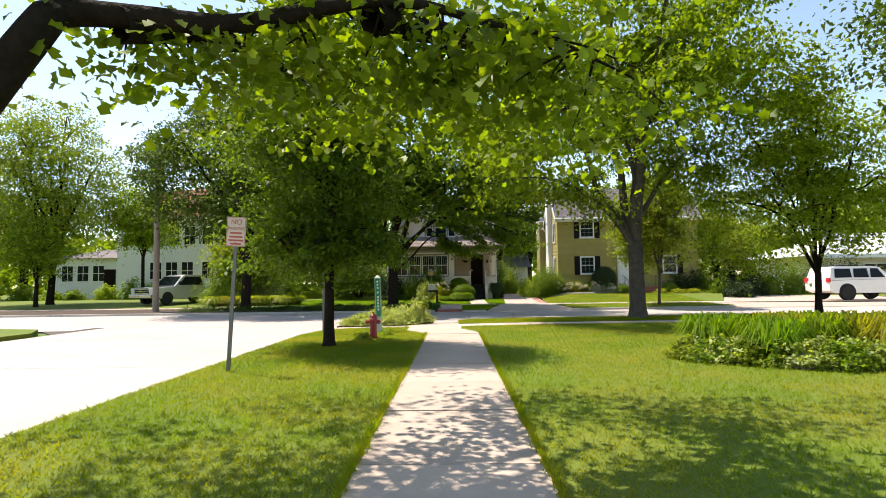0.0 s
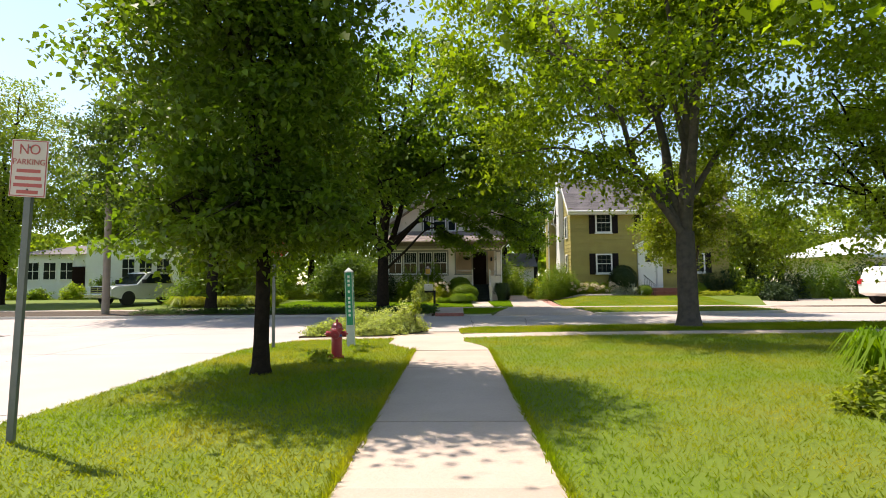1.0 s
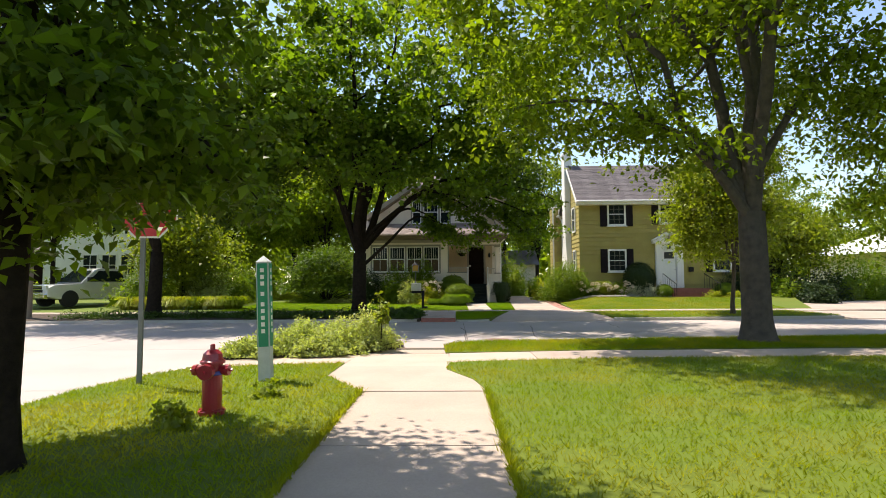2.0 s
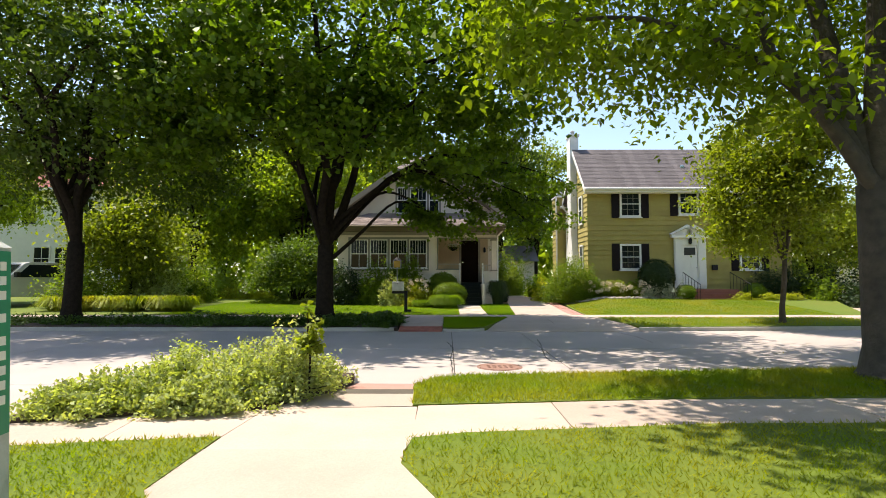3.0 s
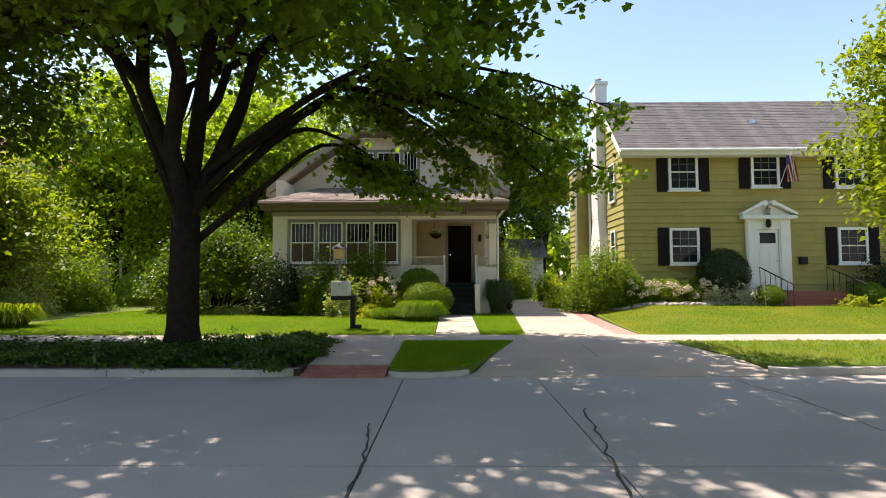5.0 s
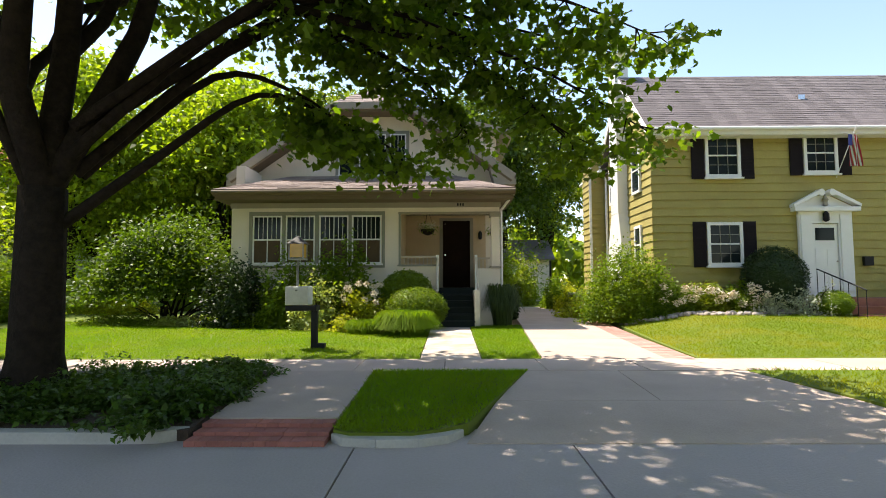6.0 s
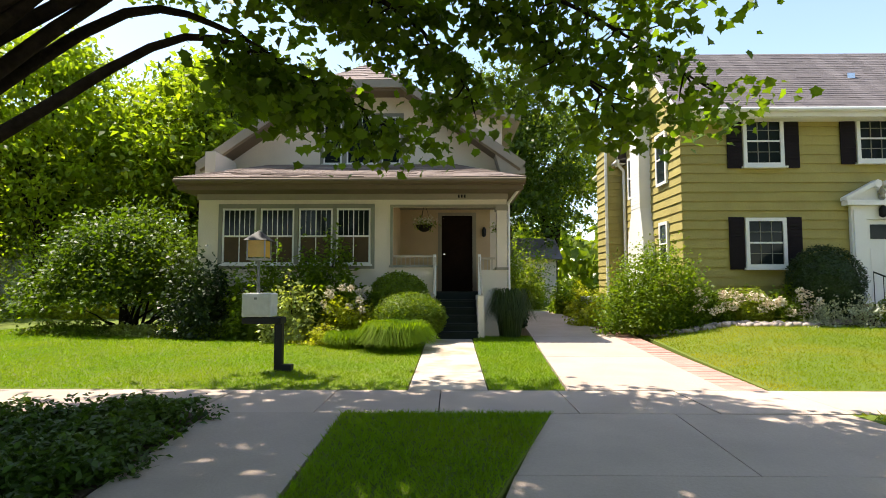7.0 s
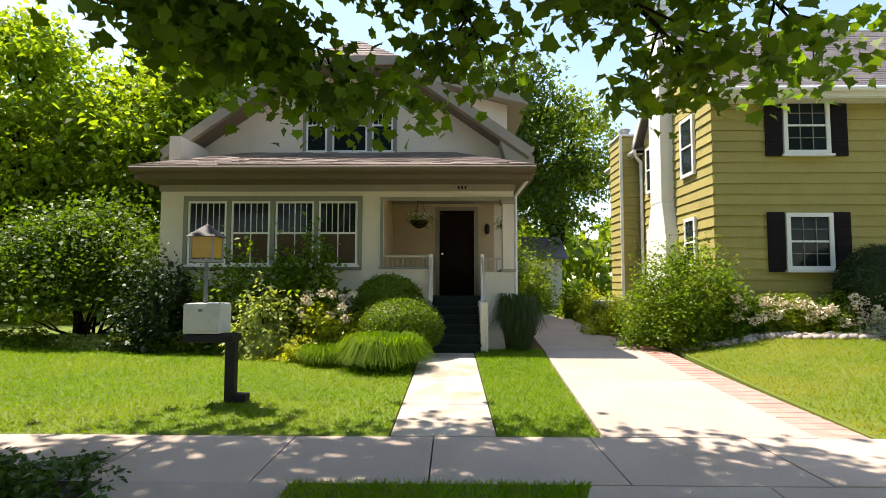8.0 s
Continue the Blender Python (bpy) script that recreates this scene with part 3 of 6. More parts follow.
# far side of the street
VERGE_L = [(-9.6, 27.86), (-0.2, 27.86), (0.24, 27.80), (0.22, 28.2), (0.18, 30.38), (-30, 30.38), (-30, 27.86)]
PLOT = [(1.50, 27.82), (1.66, 27.72), (2.2, 27.72), (2.45, 27.84), (2.68, 28.0), (3.55, 30.38), (1.50, 30.38)]
VERGE_FR = [(7.1, 27.95), (9.5, 28.12), (15.0, 28.5), (14.2, 30.38), (6.45, 30.38)]
YARD_L = [(-14, 31.52), (2.03, 31.52), (2.03, 37.5), (-14, 37.5)]
STRIP = [(3.02, 31.52), (3.93, 31.52), (4.3, 36.9), (3.02, 36.9)]
YARD_R = [(6.36, 31.52), (16.0, 31.52), (19.0, 38.0), (6.9, 38.0)]


def far_sheet(name, poly, label, mat=TURF, kind="structure", lift=0.0):
    ys = sorted({y for y in (28.1, 30.38, 31.52, 32.3, 33.2, 34.0, 35.0, 36.0, 37.0) if min(p[1] for p in poly) < y < max(p[1] for p in poly)})
    bm = prism(poly, -0.3, lambda x, y: far_z(x, y) + lift)
    for y in ys:
        bmesh.ops.bisect_plane(bm, geom=bm.verts[:] + bm.edges[:] + bm.faces[:], plane_co=(0, y, 0), plane_no=(0, 1, 0))
    for x in ((6.6, 6.9, 7.2, 7.5, 7.8, 8.1, 8.5) if name == "lawn_6" else ()):
        bmesh.ops.bisect_plane(bm, geom=bm.verts[:] + bm.edges[:] + bm.faces[:], plane_co=(x, 0, 0), plane_no=(1, 0, 0))
    for v in bm.verts:
        if v.co.z > -0.25:
            v.co.z = far_z(v.co.x, v.co.y) + lift
            if name == "lawn_6":
                v.co.z += mound(v.co.x, v.co.y)
    return tagged(part(name, bm, mat), label, "lawn", kind=kind)


far_sheet("verge_2", VERGE_L, "street verge under dark ground cover", SOIL)
far_sheet("verge_3", PLOT, "shaded patch of mown grass beside the drive")
far_sheet("verge_4", VERGE_FR, "mown verge before the olive house")
far_sheet("lawn_4", YARD_L, "bright mown front lawn of the stucco house")
far_sheet("lawn_5", STRIP, "narrow grass strip between path and driveway")
far_sheet("lawn_6", YARD_R, "mown front lawn of the olive house")
far_sheet("lawn_7", [(-60, 31.52), (-14, 31.52), (-14, 37.5), (2.03, 37.5), (2.03, 70), (-60, 70)], "rough lawn and beds of the neighbours")
far_sheet("lawn_8", [(-60, 27.86), (-30, 27.86), (-30, 30.0), (-60, 30.0)], "verge further down the street")
far_sheet("lawn_9", [(6.9, 38.0), (19, 38.0), (26, 36), (60, 36), (60, 70), (2.03, 70), (2.03, 46.5), (7.6, 46.5)], "shaded ground behind the houses")
far_sheet("lawn_10", [(27, 31.52), (60, 31.52), (60, 36), (27, 36)], "lawn before the low house")
kerb_run("kerb_3", [(-30, 27.71), (-9.0, 27.71), (-0.3, 27.71), (0.02, 27.74), (0.24, 27.88)], 0.16, -0.2, 0.10, "pale concrete kerb before the ground cover")
kerb_run("kerb_4", [(1.48, 27.80), (1.60, 27.66), (1.9, 27.60), (2.25, 27.62), (2.5, 27.74), (2.64, 27.94)], 0.14, -0.2, 0.07, "short rounded kerb before the grass patch")
kerb_run("kerb_5", [(6.9, 27.95), (7.15, 27.81), (8.0, 27.85), (9.5, 27.95), (15.0, 28.32)], 0.16, -0.2, 0.10, "pale concrete kerb before the olive house")
pave_2 = thing("pavement_2", (0, 0, 0), "pale concrete pavement slabs before the houses", "pavement", kind="structure")
part("bedding", prism([(-30, 30.37), (26, 30.37), (26, 31.52), (-30, 31.52)], -0.3, 0.165), JOINT, pave_2)
xs = [-30, -26, -22, -18, -15, -12, -9.4, -7.8, -6.2, -4.6, -2.9, -1.4, -0.02, 1.2, 2.44, 3.83, 5.2, 6.5, 8, 9.5, 11, 12.5, 14, 16, 18, 20, 23, 26]
for a, b in zip(xs, xs[1:]):
    z = 0.2 + rz.uniform(-0.006, 0.006)
    part("slab", prism([(a + 0.007, 30.385), (b - 0.007, 30.385), (b - 0.007, 31.515), (a + 0.007, 31.515)], 0.0, z), CONCRETE, pave_2)
path_1 = thing("garden_path", (0, 0, 0), "stained concrete path up to the porch steps", "path", kind="structure")
for a, b in zip((31.53, 32.7, 34.05, 35.4), (32.69, 34.04, 35.39, 36.75)):
    part("slab", prism([(2.05, a), (3.0, a), (3.0, b), (2.05, b)], 0.0, lambda x, y: far_z(x, y) + 0.005), STAINED, path_1)
walk_2 = thing("crossing_path", (0, 0, 0), "concrete path from pavement to street edge", "path", kind="structure")
part("slab", prism([(0.27, 28.16), (1.47, 28.16), (1.49, 30.37), (0.19, 30.37)], -0.1, lambda x, y: far_z(x, y) + 0.006), CONCRETE, walk_2)
for i in range(12):
    for j in range(3):
        x, y = 0.28 + i * 0.099, 27.64 + j * 0.172
        part("paver", box(x, x + 0.095, y, y + 0.168, -0.1, 0.045 + j * 0.03 + rz.uniform(-0.003, 0.003)), PAVER, walk_2)
drive = thing("driveway", (0, 0, 0), "broad pale concrete driveway with a faded red brick edge", "driveway", kind="structure")
part("slab", prism([(2.66, 27.72), (7.0, 27.72), (6.9, 28.9), (3.02, 28.9)], -0.2, lambda x, y: 0.01 + 0.09 * (y - 27.72)), CONCRETE, drive)
part("slab", prism([(3.03, 28.912), (4.75, 28.912), (4.75, 30.37), (3.51, 30.37)], -0.2, lambda x, y: 0.115 + 0.057 * (y - 28.9)), CONCRETE, drive)
part("slab", prism([(4.762, 28.912), (6.97, 28.912), (6.49, 30.37), (4.762, 30.37)], -0.2, lambda x, y: 0.115 + 0.057 * (y - 28.9)), CONCRETE, drive)
dl, dr = (lambda y: 3.95 + 0.07 * (y - 31.4)), (lambda y: 5.85 + 0.055 * (y - 31.4))
for a, b in zip((31.53, 34.2, 37.0, 40.0, 43.0), (34.19, 36.99, 39.99, 42.99, 46.5)):
    part("slab", prism([(dl(a), a), (dr(a), a), (dr(b), b), (dl(b), b)], -0.2, lambda x, y: far_z(x, y) + 0.004), CONCRETE, drive)
part("paver_bed", prism([(dr(31.53) + 0.005, 31.53), (dr(31.53) + 0.47, 31.53), (dr(39.6) + 0.47, 39.6), (dr(39.6) + 0.005, 39.6)], -0.1, lambda x, y: far_z(x, y) - 0.004), PAVER_PALE, drive)
for i in range(40):
    y = 31.42 + i * 0.204
    for j in range(2):
        x = dr(y) + 0.008 + j * 0.233
        part("paver", box(x, x + 0.231, y, y + 0.203, -0.05, far_z(0, y) + rz.uniform(0.0, 0.003)), PAVER_PALE, drive)
drive_2 = tagged(part("driveway_2", prism([(15.2, 28.0), (26.8, 28.0), (26.8, 36.0), (19.2, 37.9), (14.4, 30.0)], -0.2, lambda x, y: far_z(x, y) - 0.01 if y > 29 else 0.02), CONCRETE), "sunlit concrete driveway of the next house", "driveway", kind="structure")
drive_3 = tagged(part("driveway_3", prism([(-19.6, 27.75), (-14.9, 27.75), (-14.7, 44), (-19.0, 44)], -0.2, lambda x, y: far_z(x, y) + 0.02 if y > 29 else 0.03), CONCRETE), "concrete driveway under the pickup", "driveway", kind="structure")


def crack(pts, w, seed):
    rr = random.Random(seed)
    bm = bmesh.new()
    prev = None
    out = []
    for (x0, y0), (x1, y1) in zip(pts, pts[1:]):
        n = max(2, int(math.hypot(x1 - x0, y1 - y0) / 0.12))
        out += [(x0 + (x1 - x0) * i / n + rr.gauss(0, 0.012), y0 + (y1 - y0) * i / n + rr.gauss(0, 0.012)) for i in range(n)]
    for x, y in out:
        ww = w * rr.uniform(0.5, 1.4)
        cur = (bm.verts.new((x - ww, y - ww * 0.4, 0.004)), bm.verts.new((x + ww, y + ww * 0.4, 0.004)))
        if prev:
            bm.faces.new((prev[0], prev[1], cur[1], cur[0]))
        prev = cur
    return part("tar_seam", bm, CRACK, road)


crack([(1.7, 21.0), (1.66, 22.6), (1.72, 24.1), (1.6, 25.4)], 0.010, 1)
crack([(3.38, 22.3), (3.42, 23.1), (3.6, 24.4), (3.78, 26.0)], 0.011, 2)
crack([(6.2, 25.0), (6.3, 26.4), (6.15, 27.6)], 0.007, 3)
cover = thing("manhole_cover", (2.45, 21.75, 0.0), "round rust-pink cast iron cover in the street", "manhole")
part("frame", lathe([(0.37, -0.05), (0.37, 0.006), (0.335, 0.006), (0.335, -0.05)], 40), CASTIRON, cover)
part("lid", lathe([(0.0, -0.03), (0.325, -0.03), (0.325, 0.008), (0.0, 0.010)], 40), CASTIRON, cover)
for i in range(5):
    for j in range(3):
        part("stud", box(-0.2 + i * 0.09, -0.15 + i * 0.09, -0.13 + j * 0.1, -0.08 + j * 0.1, 0.0, 0.014), CASTIRON, cover)


# ---- the stucco bungalow ----
def facade_window(parent, x, z, w, h, y, frame_mat, panes=(2, 2), deep=0.05, upper_bars=0, curtain=False, name="window", rail=0.035, bar_mat=None, bar=0.011):
    """A sash window: frame, mid rail, glazing bars and separate panes; stands just proud of the wall at y and faces -y."""
    win = new(name)
    win.parent = parent
    f = rail
    bar_mat = bar_mat or frame_mat
    bm = bmesh.new()
    for a, b, c, d in ((x, x + f, z, z + h), (x + w - f, x + w, z, z + h), (x + f, x + w - f, z, z + f), (x + f, x + w - f, z + h - f, z + h)):
        box(a, b, y - deep, y + 0.01, c, d, bm)
    part("window_frame", bm, frame_mat, win)
    part("meeting_rail", box(x + f, x + w - f, y - deep * 0.8, y, z + h / 2 - 0.02, z + h / 2 + 0.02), frame_mat, win)
    nx, nz = panes
    for i in range(1, nx):
        cx = x + f + (w - 2 * f) * i / nx
        part("glazing_bar", box(cx - bar, cx + bar, y - deep * 0.7, y, z + f, z + h - f), bar_mat, win)
    for j in range(1, nz):
        if nz % 2 == 0 and j == nz // 2:
            continue
        cz = z + f + (h - 2 * f) * j / nz
        part("glazing_bar", box(x + f, x + w - f, y - deep * 0.68, y, cz - bar, cz + bar), bar_mat, win)
    for k in range(upper_bars):
        cx = x + f + (w - 2 * f) * (k + 1) / (upper_bars + 1)
        part("glazing_bar", box(cx - 0.006, cx + 0.006, y - deep * 0.66, y, z + h / 2, z + h - f), frame_mat, win)
    part("pane", box(x + f, x + w - f, y - deep * 0.4, y - deep * 0.2, z + h / 2, z + h - f), PANE, win)
    part("pane", box(x + f, x + w - f, y - deep * 0.4, y - deep * 0.2, z + f, z + h / 2), CURTAIN if curtain else PANE, win)
    part("window_sill", box(x - 0.05, x + w + 0.05, y - deep - 0.05, y, z - 0.05, z - 0.003), frame_mat, win)
    return win


def shingled(parent, corners, n_rows, mat, thick=0.025, name="shingle_course"):
    """Courses of shingles over a sloping roof face; corners: eave left, eave right, top right, top left."""
    a, b, c, d = [Vector(p) for p in corners]
    nrm = (b - a).cross(d - a).normalized()
    if nrm.z < 0:
        nrm = -nrm
    rr = random.Random(int(abs(a.x * 31 + a.y * 17)))
    for i in range(n_rows):
        s, e = i / n_rows, (i + 1) / n_rows + 0.35 / n_rows
        e = min(e, 1.0)
        p, q = a.lerp(d, s), b.lerp(c, s)
        r, t = b.lerp(c, e), a.lerp(d, e)
        n = max(2, int((q - p).length / 0.32))
        bm = bmesh.new()
        cutl = [0.0] + [min(0.999, max(0.001, (k + rr.uniform(-0.25, 0.25)) / n)) for k in range(1, n)] + [1.0]
        for u, v in zip(cutl, cutl[1:]):
            j = rr.uniform(0.6, 1.2) * thick
            w0, w1, w2, w3 = p.lerp(q, u), p.lerp(q, v), t.lerp(r, v), t.lerp(r, u)
            lift = nrm * j
            vs = [w0, w1, w2, w3, w0 + lift, w1 + lift, w2 + nrm * 0.004, w3 + nrm * 0.004]
            solid(vs, [(4, 5, 6, 7), (0, 1, 5, 4), (0, 4, 7, 3), (1, 2, 6, 5)], bm)
        me = bpy.data.meshes.new(name)
        bm.to_mesh(me)
        bm.free()
        link_mesh(name, me, mat, parent)


def bungalow():
    h = thing("bungalow", (0, 0, 0), "beige stucco bungalow with brown trim and a corner porch", "house")
    x0, x1, y0, yg, yb, zg = -3.43, 3.87, 37.57, 39.1, 49.0, 0.2
    fl = 1.28
    # front wall with the window bay, and the porch recess
    part("wall", box(x0, 1.17, y0, y0 + 0.25, zg, 3.56), STUCCO, h)
    part("wall", box(x0, x0 + 0.25, y0 + 0.25, yb, zg, 4.7), STUCCO, h)
    part("wall", box(x1 - 0.25, x1, 39.6, yb, zg, 4.7), STUCCO, h)
    part("wall", box(x0 + 0.25, x1 - 0.25, yb - 0.25, yb, zg, 4.7), STUCCO, h)
    # recess walls take the browner copy of the stucco, shade included in the colour
    part("wall", box(0.95, 1.17, y0 + 0.25, 39.6, fl, 3.56), PORCH_SHADED, h)
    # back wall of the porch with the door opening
    part("wall", box(1.17, 2.26, 39.6, 39.8, fl, 3.56), PORCH_SHADED, h)
    part("wall", box(3.18, x1 - 0.25, 39.6, 39.8, fl, 3.56), PORCH_SHADED, h)
    part("wall", box(2.26, 3.18, 39.6, 39.8, 3.38, 3.56), PORCH_SHADED, h)
    part("porch_floor", box(1.17, x1, y0 + 0.02, 39.6, fl - 0.15, fl), STEP_PAINT, h)
    part("porch_ceiling", box(1.17, x1, y0 + 0.2, 39.6, 3.50, 3.56), TRIM_TAUPE, h)
    part("parapet", box(1.17, 2.20, y0, y0 + 0.22, zg, 1.86), STUCCO, h)
    part("parapet", box(3.20, x1, y0, y0 + 0.22, zg, 1.80), STUCCO, h)
    part("parapet", box(x1 - 0.22, x1, y0 + 0.22, 39.6, zg, 1.86), STUCCO, h)
    part("parapet_cap", box(1.10, 2.24, y0 - 0.04, y0 + 0.26, 1.862, 1.91), BAND, h, bevel=0.006)
    part("porch_column", box(3.64, x1, y0, y0 + 0.23, 1.862, 3.30), STUCCO, h)
    part("column_cap", box(3.60, x1 + 0.03, y0 - 0.03, y0 + 0.26, 3.20, 3.302), TRIM_TAUPE, h, bevel=0.008)
    part("column_foot", box(3.60, x1 + 0.03, y0 - 0.03, y0 + 0.26, 1.802, 1.862), TRIM_TAUPE, h, bevel=0.008)
    part("porch_beam", box(1.17, x1, y0, y0 + 0.24, 3.305, 3.56), STUCCO, h)
    part("opening_trim", box(1.12, x1 + 0.02, y0 - 0.02, y0, 3.28, 3.34), TRIM_TAUPE, h)
    part("opening_trim", box(1.13, 1.19, y0 - 0.02, y0, 1.91, 3.28), BAND, h)
    # railing between the columns
    rail = part("railing", box(1.2, 2.2, y0 + 0.07, y0 + 0.13, 2.10, 2.15), RAIL_BEIGE, h, "beige porch rail")
    for i in range(9):
        part("baluster", box(1.26 + i * 0.105, 1.285 + i * 0.105, y0 + 0.09, y0 + 0.115, 1.912, 2.10), RAIL_BEIGE, rail)
    rail = part("railing", box(3.24, 3.60, y0 + 0.07, y0 + 0.13, 2.05, 2.10), RAIL_BEIGE, h, "beige porch rail")
    for i in range(3):
        part("baluster", box(3.30 + i * 0.105, 3.325 + i * 0.105, y0 + 0.09, y0 + 0.115, 1.80, 2.05), RAIL_BEIGE, rail)
    for x in (2.18, 3.22):
        hr = part("handrail", rod((x, y0 - 0.05, 2.12), (x, y0 - 1.0, 1.25), 0.022), RAIL_BEIGE, h, "beige sloping handrail")
        part("newel", box(x - 0.035, x + 0.035, y0 - 0.10, y0 - 0.03, 1.2, 2.16), WHITE, h)
    # steps
    n, rise, run = 6, (fl - 0.30) / 6, 0.19
    st = part("stairs", box(2.24, 3.12, y0 - 0.02, y0 + 0.2, zg, fl), STEP_PAINT, h, "dark green painted porch steps")
    for i in range(n):
        zt = 0.30 + rise * (i + 1) - 0.0
        yy = y0 - run * (n - 1 - i) - 0.02
        if i < n - 1:
            part("riser", box(2.24, 3.12, yy - run + 0.03, y0 - 0.02, zg, zt - 0.04), STEP_PAINT, st)
            part("tread", box(2.22, 3.14, yy - run, yy + 0.03, zt - 0.038, zt), STEP_PAINT, st, bevel=0.008)
    part("stair_cheek", box(3.13, 3.27, y0 - 0.98, y0 - 0.003, zg, 1.22), STUCCO, h, bevel=0.01)
    part("stair_cheek", box(2.11, 2.215, y0 - 0.95, y0 - 0.003, zg, 0.95), STUCCO, h, bevel=0.01)
    # door
    d = part("door", box(2.30, 3.14, 39.62, 39.67, fl, 3.34), DOORWOOD, h, "dark wooden front door in shade")
    for z in (fl + 0.15, fl + 0.85):
        part("door_panel", box(2.42, 3.02, 39.605, 39.618, z, z + (0.55 if z < 2 else 0.95)), DOORWOOD, d)
    part("door_handle", rod((2.37, 39.60, fl + 1.0), (2.37, 39.57, fl + 1.0), 0.025), CHROME, d)
    for a, b, c, e in ((2.20, 2.30, fl, 3.42), (3.14, 3.24, fl, 3.42), (2.30, 3.14, 3.34, 3.42)):
        part("door_casing", box(a, b, 39.575, 39.598, c, e), TRIM_TAUPE, h)
    # window band
    for a, b, c, e in ((-2.94, 0.76, 3.262, 3.36), (-2.94, 0.76, 1.83, 1.91), (-2.94, -2.85, 1.91, 3.262), (0.68, 0.76, 1.91, 3.262), (-2.04, -1.95, 1.91, 3.262), (-1.14, -1.04, 1.91, 3.262), (-0.235, -0.145, 1.91, 3.262)):
        part("window_band", box(a, b, y0 - 0.035, y0 - 0.002, c, e), BAND, h)
    for x in (-2.83, -1.93, -1.02, -0.13):
        facade_window(h, x, 1.945, 0.79, 1.30, y0 - 0.004, WHITE, (2, 2), 0.045, 5, True)
    # porch roof: a skirt with hipped ends
    ex0, ex1, ey, ez, tz = -3.68, 4.22, 36.92, 3.86, 4.65
    tx0, tx1 = -2.26, 2.6
    part("fascia", box(ex0, ex1, ey - 0.02, ey + 0.02, ez - 0.16, ez - 0.003), SOFFIT, h, "brown eave board")
    part("fascia", box(ex0, ex0 + 0.04, ey + 0.02, yg, ez - 0.16, ez - 0.003), SOFFIT, h)
    part("fascia", box(ex1 - 0.04, ex1, ey + 0.02, yg, ez - 0.16, ez - 0.003), SOFFIT, h)
    part("soffit", box(ex0 + 0.04, ex1 - 0.04, ey + 0.02, yg, ez - 0.26, ez - 0.162), SOFFIT, h)
    part("frieze", box(x0 - 0.03, x1 + 0.03, y0 - 0.03, y0 - 0.002, 3.46, ez - 0.262), TRIM_TAUPE, h)
    part("roof_deck", solid([(ex0, ey, ez), (ex1, ey, ez), (ex1, yg, ez), (ex0, yg, ez), (tx0, yg, tz), (tx1, yg, tz)], [(0, 1, 5, 4), (1, 2, 5), (0, 4, 3), (3, 4, 5, 2), (0, 3, 2, 1)]), SHINGLE_WARM, h)
    shingled(h, [(ex0 - 0.02, ey - 0.03, ez), (ex1 + 0.02, ey - 0.03, ez), (tx1, yg, tz), (tx0, yg, tz)], 12, SHINGLE_WARM)
    shingled(h, [(ex1 + 0.02, ey, ez), (ex1 + 0.02, yg + 0.0, ez), (tx1 + 0.001, yg, tz), (tx1, yg, tz)], 12, SHINGLE_WARM)
    gutter = part("gutter", rod((ex0, ey - 0.07, ez - 0.07), (ex1, ey - 0.07, ez - 0.07), 0.055, seg=12), SOFFIT, h, "brown eave gutter")
    part("downpipe", rod((ex1 - 0.05, ey + 0.05, ez - 0.15), (x1 + 0.07, y0 + 0.3, 3.42), 0.035), WHITE, h)
    part("downpipe", rod((x1 + 0.07, y0 + 0.3, 3.42), (x1 + 0.07, y0 + 0.3, 0.3), 0.035), WHITE, h)
    # upper gable: a clipped ridge and broad eaves
    gz, cz, rz_ = 4.56, 6.73, 7.75
    cx = 0.235
    e0, e1, c0, c1, yr = -4.02, 4.45, cx - 1.155, cx + 1.155, 38.55
    part("gable_wall", solid([(x0, yg, 3.9), (x1, yg, 3.9), (x1, yg, 5.0), (c1 + 0.1, yg, cz - 0.06), (c0 - 0.1, yg, cz - 0.06), (x0, yg, 5.0)] + [(x0, yg + .2, 3.9), (x1, yg + .2, 3.9), (x1, yg + .2, 5.0), (c1 + 0.1, yg + .2, cz - 0.06), (c0 - 0.1, yg + .2, cz - 0.06), (x0, yg + .2, 5.0)],
         [(0, 1, 2, 3, 4, 5), (11, 10, 9, 8, 7, 6), (0, 6, 7, 1), (1, 7, 8, 2), (2, 8, 9, 3), (3, 9, 10, 4), (4, 10, 11, 5), (5, 11, 6, 0)]), STUCCO, h)
    ry = yr + 1.4
    for s, e, c in ((-1, e0, c0), (1, e1, c1)):
        rt = (cx, yb + 0.4, rz_)
        rf = (cx, ry, rz_)
        v = [(e, yr, gz), (e, yb + 0.4, gz), rt, rf, (c, yr, cz)]
        w = [(x, y, z - 0.14) for x, y, z in v]
        fc = [(0, 1, 2, 3, 4), (9, 8, 7, 6, 5), (0, 5, 6, 1), (1, 6, 7, 2), (2, 7, 8, 3), (3, 8, 9, 4), (4, 9, 5, 0)]
        part("roof", solid(v + w, fc), SHINGLE_WARM, h, "brown shingled roof slope")
        # rake board with a curled end and its soffit
        d = Vector((c - e, 0, cz - gz)).normalized()
        n = Vector((-d.z, 0, d.x)) if s < 0 else Vector((d.z, 0, -d.x))
        n = n if n.z > 0 else -n
        a, b = Vector((e, yr - 0.035, gz)), Vector((c, yr - 0.035, cz))
        q = [a + n * 0.02, b + n * 0.02, b - n * 0.20, a - n * 0.20]
